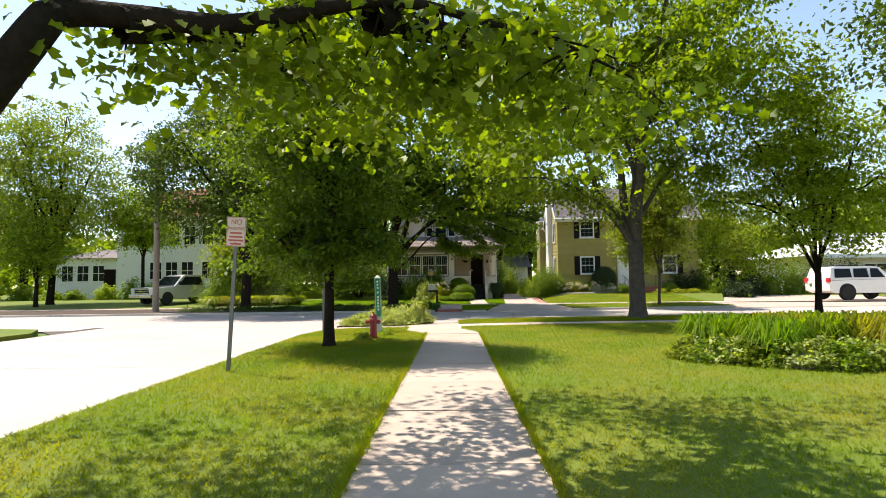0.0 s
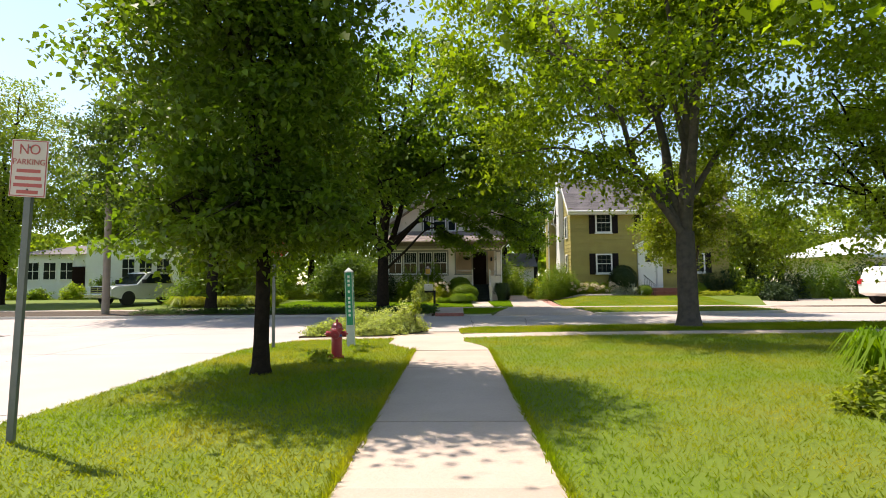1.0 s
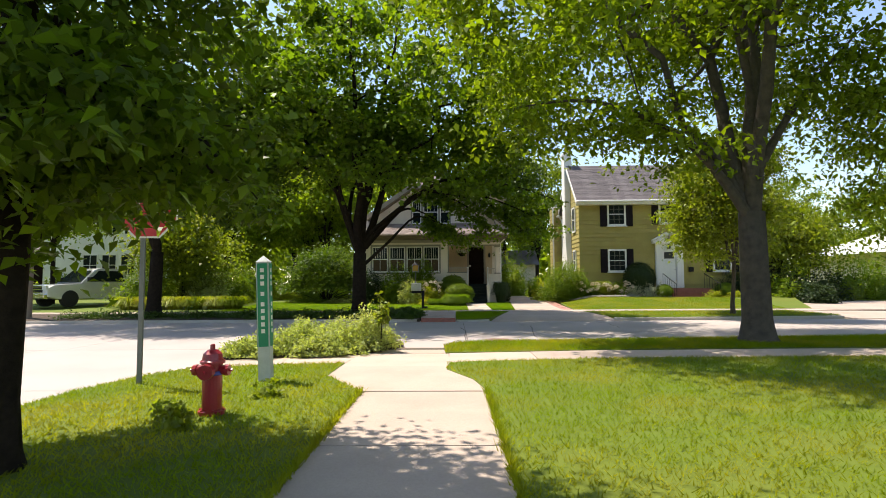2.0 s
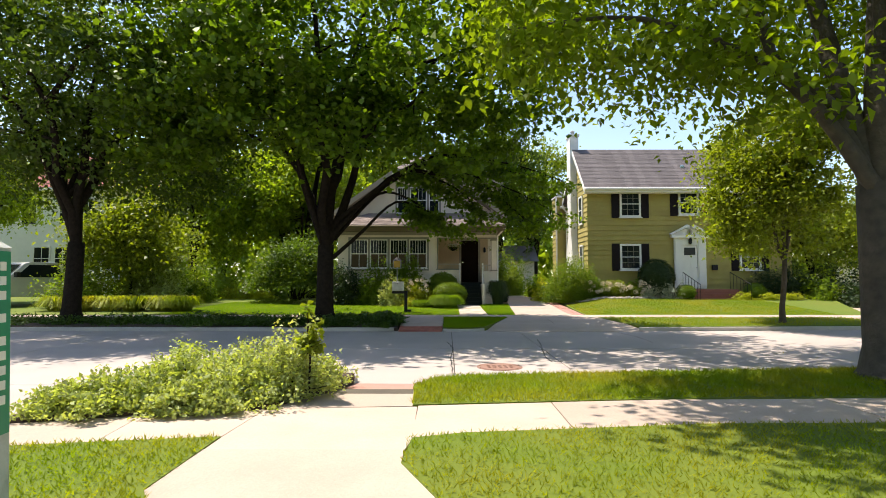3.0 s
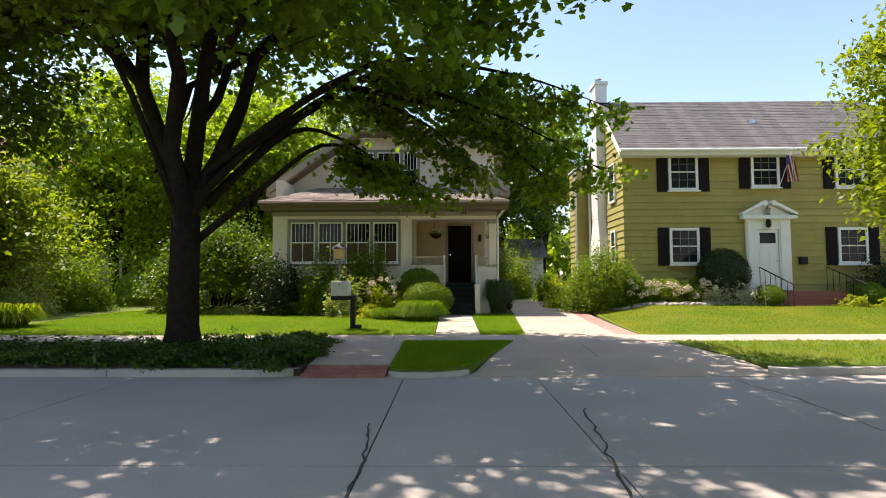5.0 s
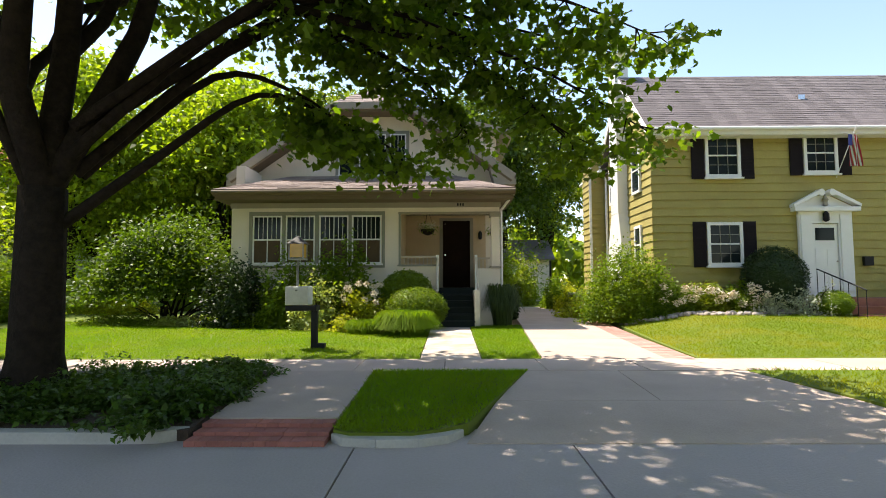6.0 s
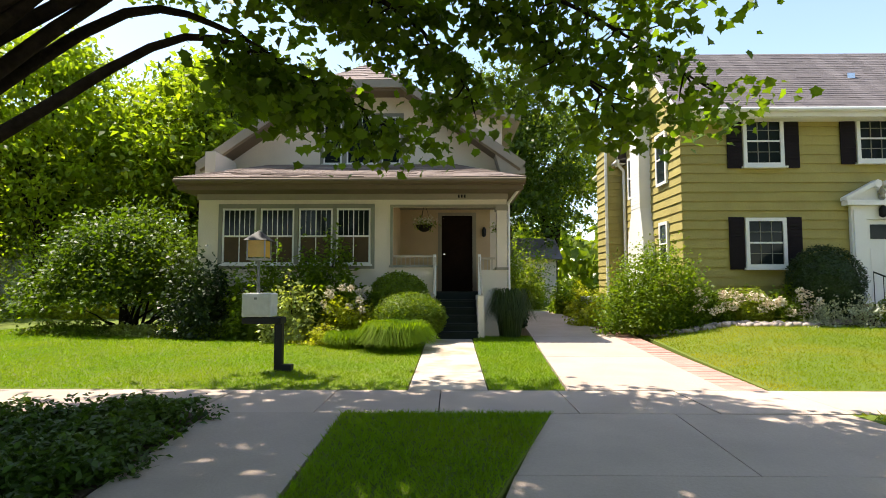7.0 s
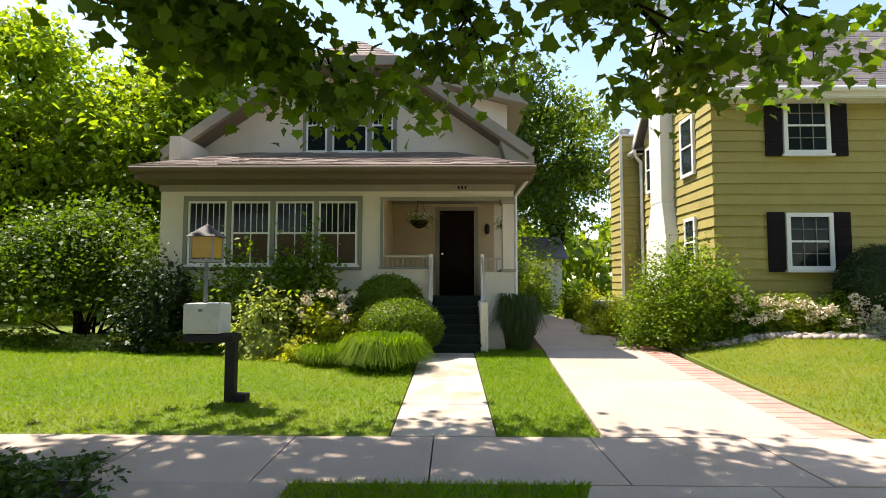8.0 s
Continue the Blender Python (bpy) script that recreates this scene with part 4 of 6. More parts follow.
        part("rake_board", solid([tuple(p) for p in q] + [tuple(p + Vector((0, 0.05, 0))) for p in q], [(0, 1, 2, 3), (7, 6, 5, 4), (0, 4, 5, 1), (1, 5, 6, 2), (2, 6, 7, 3), (3, 7, 4, 0)]), TRIM_TAUPE, h, "taupe rake board")
        q = [a - n * 0.20, b - n * 0.20, b - n * 0.26, a - n * 0.26]
        part("rake_soffit", solid([tuple(p + Vector((0, 0.02, 0))) for p in q] + [tuple(p + Vector((0, yg - yr + 0.03, 0))) for p in q], [(0, 1, 2, 3), (7, 6, 5, 4), (0, 4, 5, 1), (1, 5, 6, 2), (2, 6, 7, 3), (3, 7, 4, 0)]), SOFFIT, h, "brown soffit")
        # boxed eave return
        if s < 0:
            v = [(e, yr, gz - 0.28), (e + 0.62, yr, gz - 0.28), (e + 0.78, yr, gz + 0.30), (e, yr, gz - 0.02)]
        else:
            v = [(e, yr, gz - 0.28), (e - 0.62, yr, gz - 0.28), (e - 0.78, yr, gz + 0.30), (e, yr, gz - 0.02)]
        part("eave_return", solid(v + [(x, yg - 0.01, z) for x, y, z in v], [(0, 1, 2, 3), (7, 6, 5, 4), (0, 4, 5, 1), (1, 5, 6, 2), (2, 6, 7, 3), (3, 7, 4, 0)]), TRIM_TAUPE, h, "boxed eave return")
        part("eave_soffit", box(min(e, e - s * 0.6), max(e, e - s * 0.6), yg, yb + 0.3, gz - 0.28, gz - 0.16), SOFFIT, h)
    v = [(c0, yr, cz), (c1, yr, cz), (cx, ry, rz_)]
    part("roof_clip", solid(v + [(x, y, z - 0.14) for x, y, z in v], [(0, 1, 2), (5, 4, 3), (0, 3, 4, 1), (1, 4, 5, 2), (2, 5, 3, 0)]), SHINGLE_WARM, h, "clipped gable hip")
    shingled(h, [(c0, yr - 0.02, cz), (c1, yr - 0.02, cz), (cx + 0.01, ry, rz_), (cx - 0.01, ry, rz_)], 9, SHINGLE_WARM)
    part("rake_board", box(c0 - 0.05, c1 + 0.05, yr - 0.035, yr + 0.02, cz - 0.19, cz + 0.01), TRIM_TAUPE, h)
    part("rake_soffit", box(c0 - 0.02, c1 + 0.02, yr + 0.02, yg + 0.02, cz - 0.26, cz - 0.17), SOFFIT, h)
    # triple window
    part("window_band", box(-0.93, 1.30, yg - 0.03, yg - 0.002, 4.57, 6.03), BAND, h)
    for x, w in ((-0.83, 0.48), (-0.21, 0.81), (0.72, 0.49)):
        facade_window(h, x, 4.65, w, 1.27, yg - 0.032, WHITE, (1, 2), 0.05, 3)
    # side dormer
    part("dormer_wall", solid([(0.9, 40.5, 4.6), (4.05, 40.5, 4.6), (4.05, 40.5, 6.25), (0.9, 40.5, 7.05), (0.9, 46, 4.6), (4.05, 46, 4.6), (4.05, 46, 6.25), (0.9, 46, 7.05)], [(0, 1, 2, 3), (7, 6, 5, 4), (0, 4, 5, 1), (1, 5, 6, 2), (2, 6, 7, 3), (3, 7, 4, 0)]), STUCCO, h)
    part("dormer_roof", solid([(0.5, 40.1, 7.17), (4.55, 40.1, 6.14), (4.55, 46.4, 6.14), (0.5, 46.4, 7.17), (0.5, 40.1, 7.34), (4.55, 40.1, 6.34), (4.55, 46.4, 6.34), (0.5, 46.4, 7.34)], [(0, 1, 2, 3), (7, 6, 5, 4), (0, 4, 5, 1), (1, 5, 6, 2), (2, 6, 7, 3), (3, 7, 4, 0)]), TRIM_TAUPE, h, "taupe dormer eave")
    # wall lantern and number bars
    part("wall_lamp", lathe([(0.03, 0), (0.06, 0.05), (0.06, 0.2), (0.02, 0.26)], 8, (3.45, 39.52, 2.75)), BLACKPAINT, h)
    for i in range(3):
        part("number_bar", box(2.72 + i * 0.07, 2.76 + i * 0.07, y0 - 0.045, y0 - 0.032, 3.50, 3.57), BLACKPAINT, h)
    return h


house_1 = bungalow()


def hanging_basket(at, label, seed, drop):
    basket = thing("hanging_basket", at, label, "flower basket", "porch baskets")
    rngb = np.random.default_rng(seed)
    part("bowl", lathe([(0.05, -0.16), (0.16, -0.1), (0.21, 0.0), (0.19, 0.0), (0.04, -0.12)], 16), BARK_DARK, basket)
    leaves("foliage", rngb, rngb.normal(0, 1, (240, 3)) * np.array([0.14, 0.14, 0.07]) + np.array([0, 0, 0.04]), 0.06, BUSHLEAF, basket)
    leaves("flowers", rngb, rngb.normal(0, 1, (340, 3)) * np.array([0.13, 0.13, 0.05]) + np.array([0.02, -0.03, 0.12]), 0.032, WHITE, basket)
    for k in range(3):
        part("hanger", rod((0.19 * math.cos(k * 2.1), 0.19 * math.sin(k * 2.1), 0.0), (0, 0, drop), 0.005, seg=5), BLACKPAINT, basket)


hanging_basket((1.89, 38.3, 2.93), "wire basket of white flowers hanging in the porch", 8, 0.58)
hanging_basket((3.86, 38.4, 2.86), "wire basket of flowers hanging in the porch side opening", 9, 0.65)


# ---- the olive house ----
def olive_house():
    h = thing("shingled_house", (0, 0, 0), "two-storey olive shingled house with black shutters and grey roof", "house")
    x0, x1, y0, yr, yb, zg, ze, zr = 8.2, 17.6, 38.08, 40.1, 42.1, 0.3, 5.78, 7.98
    v = [(x0, y0, zg), (x1, y0, zg), (x1, y0, ze), (x0, y0, ze), (x0, yb, zg), (x1, yb, zg), (x1, yb, ze), (x0, yb, ze), (x0, yr, zr - 0.15), (x1, yr, zr - 0.15)]
    part("wall", solid(v, [(0, 1, 2, 3), (5, 4, 7, 6), (0, 3, 8, 7, 4), (1, 5, 6, 9, 2), (2, 9, 8, 3), (6, 7, 8, 9), (0, 4, 5, 1)]), OLIVE, h)
    rr = random.Random(9)
    n = 23
    step = (ze - 0.5) / n
    # front courses of shingle boards, and the courses of the west gable
    for i in range(n):
        z = 0.5 + i * step
        cutx = [x0 - 0.03] + sorted(rr.uniform(x0 + 0.5, x1 - 0.5) for _ in range(3)) + [x1 + 0.03]
        for a, b in zip(cutx, cutx[1:]):
            t = rr.uniform(0.026, 0.036)
            part("siding_board", solid([(a, y0 - t, z), (b - 0.004, y0 - t, z), (b - 0.004, y0 - 0.004, z + step), (a, y0 - 0.004, z + step), (a, y0, z), (b - 0.004, y0, z)], [(0, 1, 2, 3), (0, 4, 5, 1)]), OLIVE, h)
    nz = int((zr - 0.5) / step)
    for i in range(nz):
        z = 0.5 + i * step
        lo, hi = (y0 - 0.03, yb) if z < ze - 0.1 else (y0 + (z - ze + 0.25) / (zr - ze) * (yr - y0), yb - (z - ze + 0.25) / (zr - ze) * (yb - yr))
        if hi - lo < 0.4:
            break
        mid = sorted(rr.uniform(lo + 0.3, hi - 0.3) for _ in range(2)) if hi - lo > 2 else []
        cuts = [lo] + mid + [hi]
        for a, b in zip(cuts, cuts[1:]):
            t = rr.uniform(0.026, 0.038)
            part("siding_board", solid([(x0 - t, a, z), (x0 - t, b - 0.004, z), (x0 - 0.004, b - 0.004, z + step), (x0 - 0.004, a, z + step), (x0, a, z), (x0, b - 0.004, z)], [(0, 1, 2, 3), (0, 4, 5, 1)]), OLIVE, h)
    part("foundation", box(x0 - 0.02, x1 + 0.02, y0 - 0.02, yb, 0.1, 0.5), KERB, h)
    # roof
    for a, b in ((y0 - 0.4, yr), (yb + 0.4, yr)):
        za = 5.67
        v = [(x0 - 0.22, a, za), (x1 + 0.22, a, za), (x1 + 0.22, b, zr + 0.05), (x0 - 0.22, b, zr + 0.05)]
        part("roof", solid(v + [(x, y, z - 0.12) for x, y, z in v], [(0, 1, 2, 3), (7, 6, 5, 4), (0, 4, 5, 1), (1, 5, 6, 2), (2, 6, 7, 3), (3, 7, 4, 0)]), SHINGLE, h, "grey shingled roof slope")
        if a < yr:
            shingled(h, [(v[0][0], a - 0.03, za), (v[1][0], a - 0.03, za), v[2], v[3]], 28, SHINGLE, 0.014)
            part("fascia", box(x0 - 0.24, x1 + 0.24, a - 0.03, a, za - 0.22, za - 0.02), WHITE, h, "white eave board")
            part("gutter", rod((x0 - 0.24, a - 0.09, za - 0.07), (x1 + 0.24, a - 0.09, za - 0.07), 0.06), WHITE, h, "white gutter")
            part("soffit", box(x0 - 0.2, x1 + 0.2, a, y0 - 0.04, za - 0.24, za - 0.222), WHITE, h)
        s = 1 if a < yr else -1
        q = [(x0 - 0.25, a, za - 0.24), (x0 - 0.25, yr, zr - 0.19), (x0 - 0.25, yr, zr + 0.02), (x0 - 0.25, a, za - 0.02)]
        part("rake_board", solid(q + [(x + 0.035, y, z) for x, y, z in q], [(0, 1, 2, 3), (7, 6, 5, 4), (0, 4, 5, 1), (1, 5, 6, 2), (2, 6, 7, 3), (3, 7, 4, 0)]), WHITE, h, "white rake board")
    part("roof_vent", box(12.9, 13.1, 38.85, 39.0, 6.72, 6.98), CHROME, h, "small metal roof vent", bevel=0.01)
    # windows with shutters
    yw = y0 - 0.03
    for x, z, w, hh in ((9.68, 4.33, 0.98, 1.24), (12.42, 4.42, 0.94, 1.17), (15.2, 4.4, 0.95, 1.2), (9.66, 1.86, 0.98, 1.21), (15.2, 1.86, 0.98, 1.21)):
        win = facade_window(h, x, z, w, hh, yw, WHITE, (3, 4), 0.06, rail=0.085, bar_mat=BAND, bar=0.007)
        for sx in (x - 0.38, x + w + 0.02):
            shut = part("shutter", box(sx, sx + 0.36, yw - 0.03, yw - 0.002, z - 0.04, z + hh + 0.02), SHUTTER, h, "black louvred shutter")
            for k in range(14):
                zz = z + 0.02 + k * (hh - 0.06) / 14
                part("slat", box(sx + 0.04, sx + 0.32, yw - 0.042, yw - 0.031, zz, zz + 0.05), SHUTTER, shut)
    # west side windows
    for y, z, w, hh in ((38.84, 4.08, 0.70, 1.40), (41.35, 4.1, 0.5, 1.3), (38.86, 1.95, 0.56, 1.15), (41.4, 2.0, 0.45, 1.1)):
        win = new("window")
        win.parent = h
        f = 0.08
        bm = bmesh.new()
        for a, b, c, d in ((y, y + f, z, z + hh), (y + w - f, y + w, z, z + hh), (y + f, y + w - f, z, z + f), (y + f, y + w - f, z + hh - f, z + hh), (y + f, y + w - f, z + hh / 2 - 0.02, z + hh / 2 + 0.02)):
            box(x0 - 0.085, x0 - 0.02, a, b, c, d, bm)
        part("window_frame", bm, WHITE, win)
        part("pane", box(x0 - 0.06, x0 - 0.05, y + f, y + w - f, z + f, z + hh - f), PANE, win)
    # painted chimney
    ch = part("chimney", solid([(x0 - 0.32, 39.9, 2.7), (x0, 39.9, 2.7), (x0, 41.2, 2.7), (x0 - 0.32, 41.2, 2.7), (x0 - 0.32, 40.1, 3.6), (x0, 40.1, 3.6), (x0, 40.85, 3.6), (x0 - 0.32, 40.85, 3.6)], [(0, 1, 5, 4), (1, 2, 6, 5), (2, 3, 7, 6), (3, 0, 4, 7)]), WHITE, h, "white painted brick chimney")
    part("chimney_base", box(x0 - 0.32, x0 + 0.05, 39.9, 41.2, 0.3, 2.7), WHITE, ch)
    part("chimney_shaft", box(x0 - 0.32, x0 + 0.1, 40.1, 40.85, 3.6, 8.72), WHITE, ch)
    part("cap", box(x0 - 0.37, x0 + 0.15, 40.05, 40.9, 8.72, 8.84), WHITE, ch, bevel=0.01)
    part("flue", lathe([(0.09, 0), (0.09, 0.2), (0.13, 0.22), (0.02, 0.3)], 12, (x0 - 0.1, 40.5, 8.84)), GREYBOX, ch, "small metal flue cap")
    for k in range(74):
        z = 0.45 + k * 0.11
        ya, yb_ = (39.9, 41.2) if z < 2.6 else (40.1, 40.85)
        if 2.59 < z < 3.6:
            continue
        part("brick_course", box(x0 - 0.328, x0 - 0.316, ya, yb_, z, z + 0.098), WHITE, ch)
    # lower wing behind, with its own eave
    part("wing_wall", box(x0 + 0.004, x1 - 0.3, yb + 0.004, 44.7, zg, 5.32), OLIVE, h, "olive sided rear wing")
    for i in range(21):
        z = 0.5 + i * step
        t = rr.uniform(0.026, 0.036)
        part("siding_board", solid([(x0 - t, yb, z), (x0 - t, 44.7, z), (x0 - 0.002, 44.7, z + step), (x0 - 0.002, yb, z + step), (x0, yb, z), (x0, 44.7, z)], [(0, 1, 2, 3), (0, 4, 5, 1)]), OLIVE, h)
    part("wing_roof", solid([(x0 - 0.25, yb + 0.01, 5.45), (x1, yb + 0.01, 5.45), (x1, 44.9, 5.45), (x0 - 0.25, 44.9, 5.45), (x0 + 2.2, yb + 0.01, 6.5), (x1 - 2.0, yb + 0.01, 6.5)], [(0, 1, 5, 4), (3, 4, 5, 2), (0, 4, 3), (1, 2, 5), (0, 3, 2, 1)]), SHINGLE, h)
    part("fascia", box(x0 - 0.27, x0 - 0.24, yb + 0.02, 44.9, 5.28, 5.44), WHITE, h)
    part("gutter", rod((x0 - 0.33, yb - 0.1, 5.38), (x0 - 0.33, 44.9, 5.38), 0.06), WHITE, h, "white gutter")
    part("soffit", box(x0 - 0.24, x0 - 0.04, yb + 0.02, 44.9, 5.33, 5.35), WHITE, h)
    # sided chimney further back
    part("chimney_chase", box(7.62, 8.2, 42.5, 43.5, zg, 5.95), OLIVE, h, "olive sided chimney")
    for i in range(24):
        z = 0.5 + i * 0.226
        part("siding_board", solid([(7.60, 42.47, z), (8.18, 42.47, z), (8.18, 42.498, z + 0.226), (7.60, 42.498, z + 0.226), (7.60, 42.5, z), (8.18, 42.5, z)], [(0, 1, 2, 3), (0, 4, 5, 1)]), OLIVE, h)
        part("siding_board", solid([(7.59, 42.47, z), (7.59, 43.5, z), (7.618, 43.5, z + 0.226), (7.618, 42.47, z + 0.226), (7.62, 42.47, z), (7.62, 43.5, z)], [(0, 1, 2, 3), (0, 4, 5, 1)]), OLIVE, h)
    part("chase_trim", box(7.575, 7.66, 42.44, 42.468, zg, 5.95), WHITE, h)
    part("chase_cap", box(7.56, 8.3, 42.42, 43.56, 5.95, 6.0), WHITE, h)
    part("flue_cap", lathe([(0.13, 0), (0.13, 0.2), (0.18, 0.22), (0.18, 0.27), (0.05, 0.34)], 14, (7.9, 42.95, 6.0)), GREYBOX, h)
    part("downpipe", rod((8.12, 42.2, 5.1), (8.12, 42.2, 0.5), 0.045), WHITE, h)
    part("downpipe", rod((8.12, 42.2, 5.1), (7.9, 42.2, 5.36), 0.045), WHITE, h)
    # front entrance: pilasters, pediment, door
    dz, dt = 1.0, 3.35
    ent = part("door_surround", box(12.16, 12.52, y0 - 0.12, y0 - 0.03, dz, dt), WHITE, h, "white classical door surround")
    part("pilaster", box(13.24, 13.62, y0 - 0.12, y0 - 0.03, dz, dt), WHITE, ent)
    part("pilaster", box(12.2, 12.48, y0 - 0.15, y0 - 0.121, dz + 0.15, dt - 0.1), WHITE, ent, bevel=0.005)
    part("pilaster", box(13.28, 13.58, y0 - 0.15, y0 - 0.121, dz + 0.15, dt - 0.1), WHITE, ent, bevel=0.005)
    part("lintel", box(12.52, 13.24, y0 - 0.12, y0 - 0.03, 3.02, dt), WHITE, ent)
    part("cornice", box(12.0, 13.8, y0 - 0.24, y0 - 0.03, dt, dt + 0.12), WHITE, ent, bevel=0.012)
    for s in (-1, 1):
        m = 12.9
        q = [(m + s * 0.92, dt + 0.12), (m + s * 0.92, dt + 0.20), (m + s * 0.14, dt + 0.62), (m + s * 0.14, dt + 0.50)]
        bm = solid([(x, y0 - 0.24, z) for x, z in q] + [(x, y0 - 0.03, z) for x, z in q], [(0, 1, 2, 3), (7, 6, 5, 4), (0, 4, 5, 1), (1, 5, 6, 2), (2, 6, 7, 3), (3, 7, 4, 0)])
        part("pediment_arm", bm, WHITE, ent)
        part("pediment_scroll", rod((m + s * 0.15, y0 - 0.25, dt + 0.52), (m + s * 0.15, y0 - 0.03, dt + 0.52), 0.09, seg=16), WHITE, ent)
    part("tympanum", solid([(12.05, y0 - 0.06, dt + 0.12), (13.75, y0 - 0.06, dt + 0.12), (12.95, y0 - 0.06, dt + 0.5), (12.85, y0 - 0.06, dt + 0.5), (12.05, y0 - 0.03, dt + 0.12), (13.75, y0 - 0.03, dt + 0.12), (12.95, y0 - 0.03, dt + 0.5), (12.85, y0 - 0.03, dt + 0.5)], [(0, 1, 2, 3), (7, 6, 5, 4), (0, 4, 5, 1), (1, 5, 6, 2), (2, 6, 7, 3), (3, 7, 4, 0)]), WHITE, ent)
    part("finial", lathe([(0.03, 0), (0.07, 0.04), (0.05, 0.12), (0.08, 0.18), (0.01, 0.34)], 12, (12.9, y0 - 0.14, dt + 0.14)), TRIM_TAUPE, ent)
    d = part("door", box(12.53, 13.23, y0 - 0.075, y0 - 0.035, dz, 3.01), WHITE, h, "white panelled front door")
    for a in (12.60, 12.92):
        for z, hh in ((dz + 0.12, 0.6), (dz + 0.82, 0.5)):
            part("door_panel", box(a, a + 0.24, y0 - 0.085, y0 - 0.076, z, z + hh), WHITE, d, bevel=0.004)
    part("fan_light", box(12.62, 13.14, y0 - 0.083, y0 - 0.076, 2.55, 2.9), PANE, d)
    part("door_knob", lathe([(0.02, 0), (0.035, 0.02), (0.0, 0.05)], 10, (13.16, y0 - 0.12, dz + 0.95)), CHROME, d)
    part("door_lantern", lathe([(0.02, 0), (0.08, 0.04), (0.08, 0.22), (0.02, 0.3)], 8, (12.88, y0 - 0.17, 3.06)), BLACKPAINT, h)
    # brick stoop
    st = part("stoop", box(12.0, 14.5, y0 - 1.25, y0 - 0.04, 0.2, 0.98), BRICK, h, "red brick front steps")
    for i in range(3):
        part("step", box(12.35, 14.75, y0 - 1.26 - 0.3 * (i + 1), y0 - 1.26 - 0.3 * i, 0.15, 0.98 - 0.2 * (i + 1)), BRICK, st)
        for k in range(11):
            part("brick", box(12.36 + k * 0.217, 12.565 + k * 0.217, y0 - 1.275 - 0.3 * (i + 1), y0 - 1.262 - 0.3 * i, 0.92 - 0.2 * (i + 1), 0.992 - 0.2 * (i + 1)), BRICK, st)
    for x in (12.4, 14.55):
        r = part("iron_railing", rod((x, y0 - 0.4, 1.75), (x, y0 - 2.1, 1.2), 0.018), BLACKPAINT, h, "black iron handrail")
        for k in range(7):
            yy = y0 - 0.4 - k * 0.28
            zt = 1.75 - k * 0.28 * 0.55 / 1.7
            part("picket", rod((x, yy, zt), (x, yy, max(0.3, 0.98 - max(0, k - 3) * 0.2)), 0.009, seg=6), BLACKPAINT, r)
    part("mailbox", box(13.9, 14.15, y0 - 0.13, y0 - 0.035, 1.85, 2.1), BLACKPAINT, h, bevel=0.01)
    # flag on its staff
    part("flag_staff", rod((13.3, y0 - 0.05, 4.3), (13.42, y0 - 0.75, 5.6), 0.012, seg=6), WHITE, h)
    return h


house_2 = olive_house()
flag = thing("flag", (13.36, 37.42, 5.35), "small striped flag hanging from its staff", "flag")
for k in range(11):
    bm = bmesh.new()
    for j in range(9):
        z = -0.85 * j / 8
        a = [bm.verts.new((0.018 * math.sin(k * 1.1 + j * 0.5) + (k + u) * 0.028 - 0.15 + 0.05 * j / 8, -0.03 * math.cos((k + u) * 0.9 + j * 0.3), z)) for u in (0, 1)]
        if j:
            bm.faces.new((p[0], p[1], a[1], a[0]))
        p = a
    bmesh.ops.solidify(bm, geom=bm.faces[:], thickness=0.004)
    part("stripe", bm, FLAGRED if k % 2 == 0 else WHITE, flag)
part("canton", box(-0.15, -0.05, -0.045, -0.036, -0.3, 0.0), FLAGBLUE, flag)


# ---- trees ----
linden = tree("street_tree", "young dense linden with a slim dark trunk", (-1.55, 12.75, 0.12), 0.105, 2.2, (-0.25, 0, 4.7), (1.65, 1.7, 3.3), 11, 48000, 0.10, LINDEN, BARK_DARK, 11, spread=0.30, gaps=-0.1, cluster=70, low=-0.97, hang=2, drape=60, limb_r=0.3,
    extra=[[(0, 0, 2.0), (0.4 * math.cos(a), 0.4 * math.sin(a), 2.4), (0.85 * math.cos(a), 0.85 * math.sin(a), 2.45), (1.3 * math.cos(a) - 0.1, 1.3 * math.sin(a), 2.15)] for a in (0.2, 1.0, 1.9, 2.7, 3.4, 4.2, 4.9, 5.6)])
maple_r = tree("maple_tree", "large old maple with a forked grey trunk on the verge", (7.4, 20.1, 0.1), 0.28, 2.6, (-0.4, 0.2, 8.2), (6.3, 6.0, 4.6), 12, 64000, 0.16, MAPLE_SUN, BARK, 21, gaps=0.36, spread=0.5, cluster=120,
    extra=[[(0, 0, 2.4), (-1.2, 0, 4.0), (-3.0, 0.3, 5.0), (-5.0, 0.2, 4.8)], [(0, 0, 3.2), (1.2, 0.2, 5.0), (2.8, 0.6, 6.6)]])
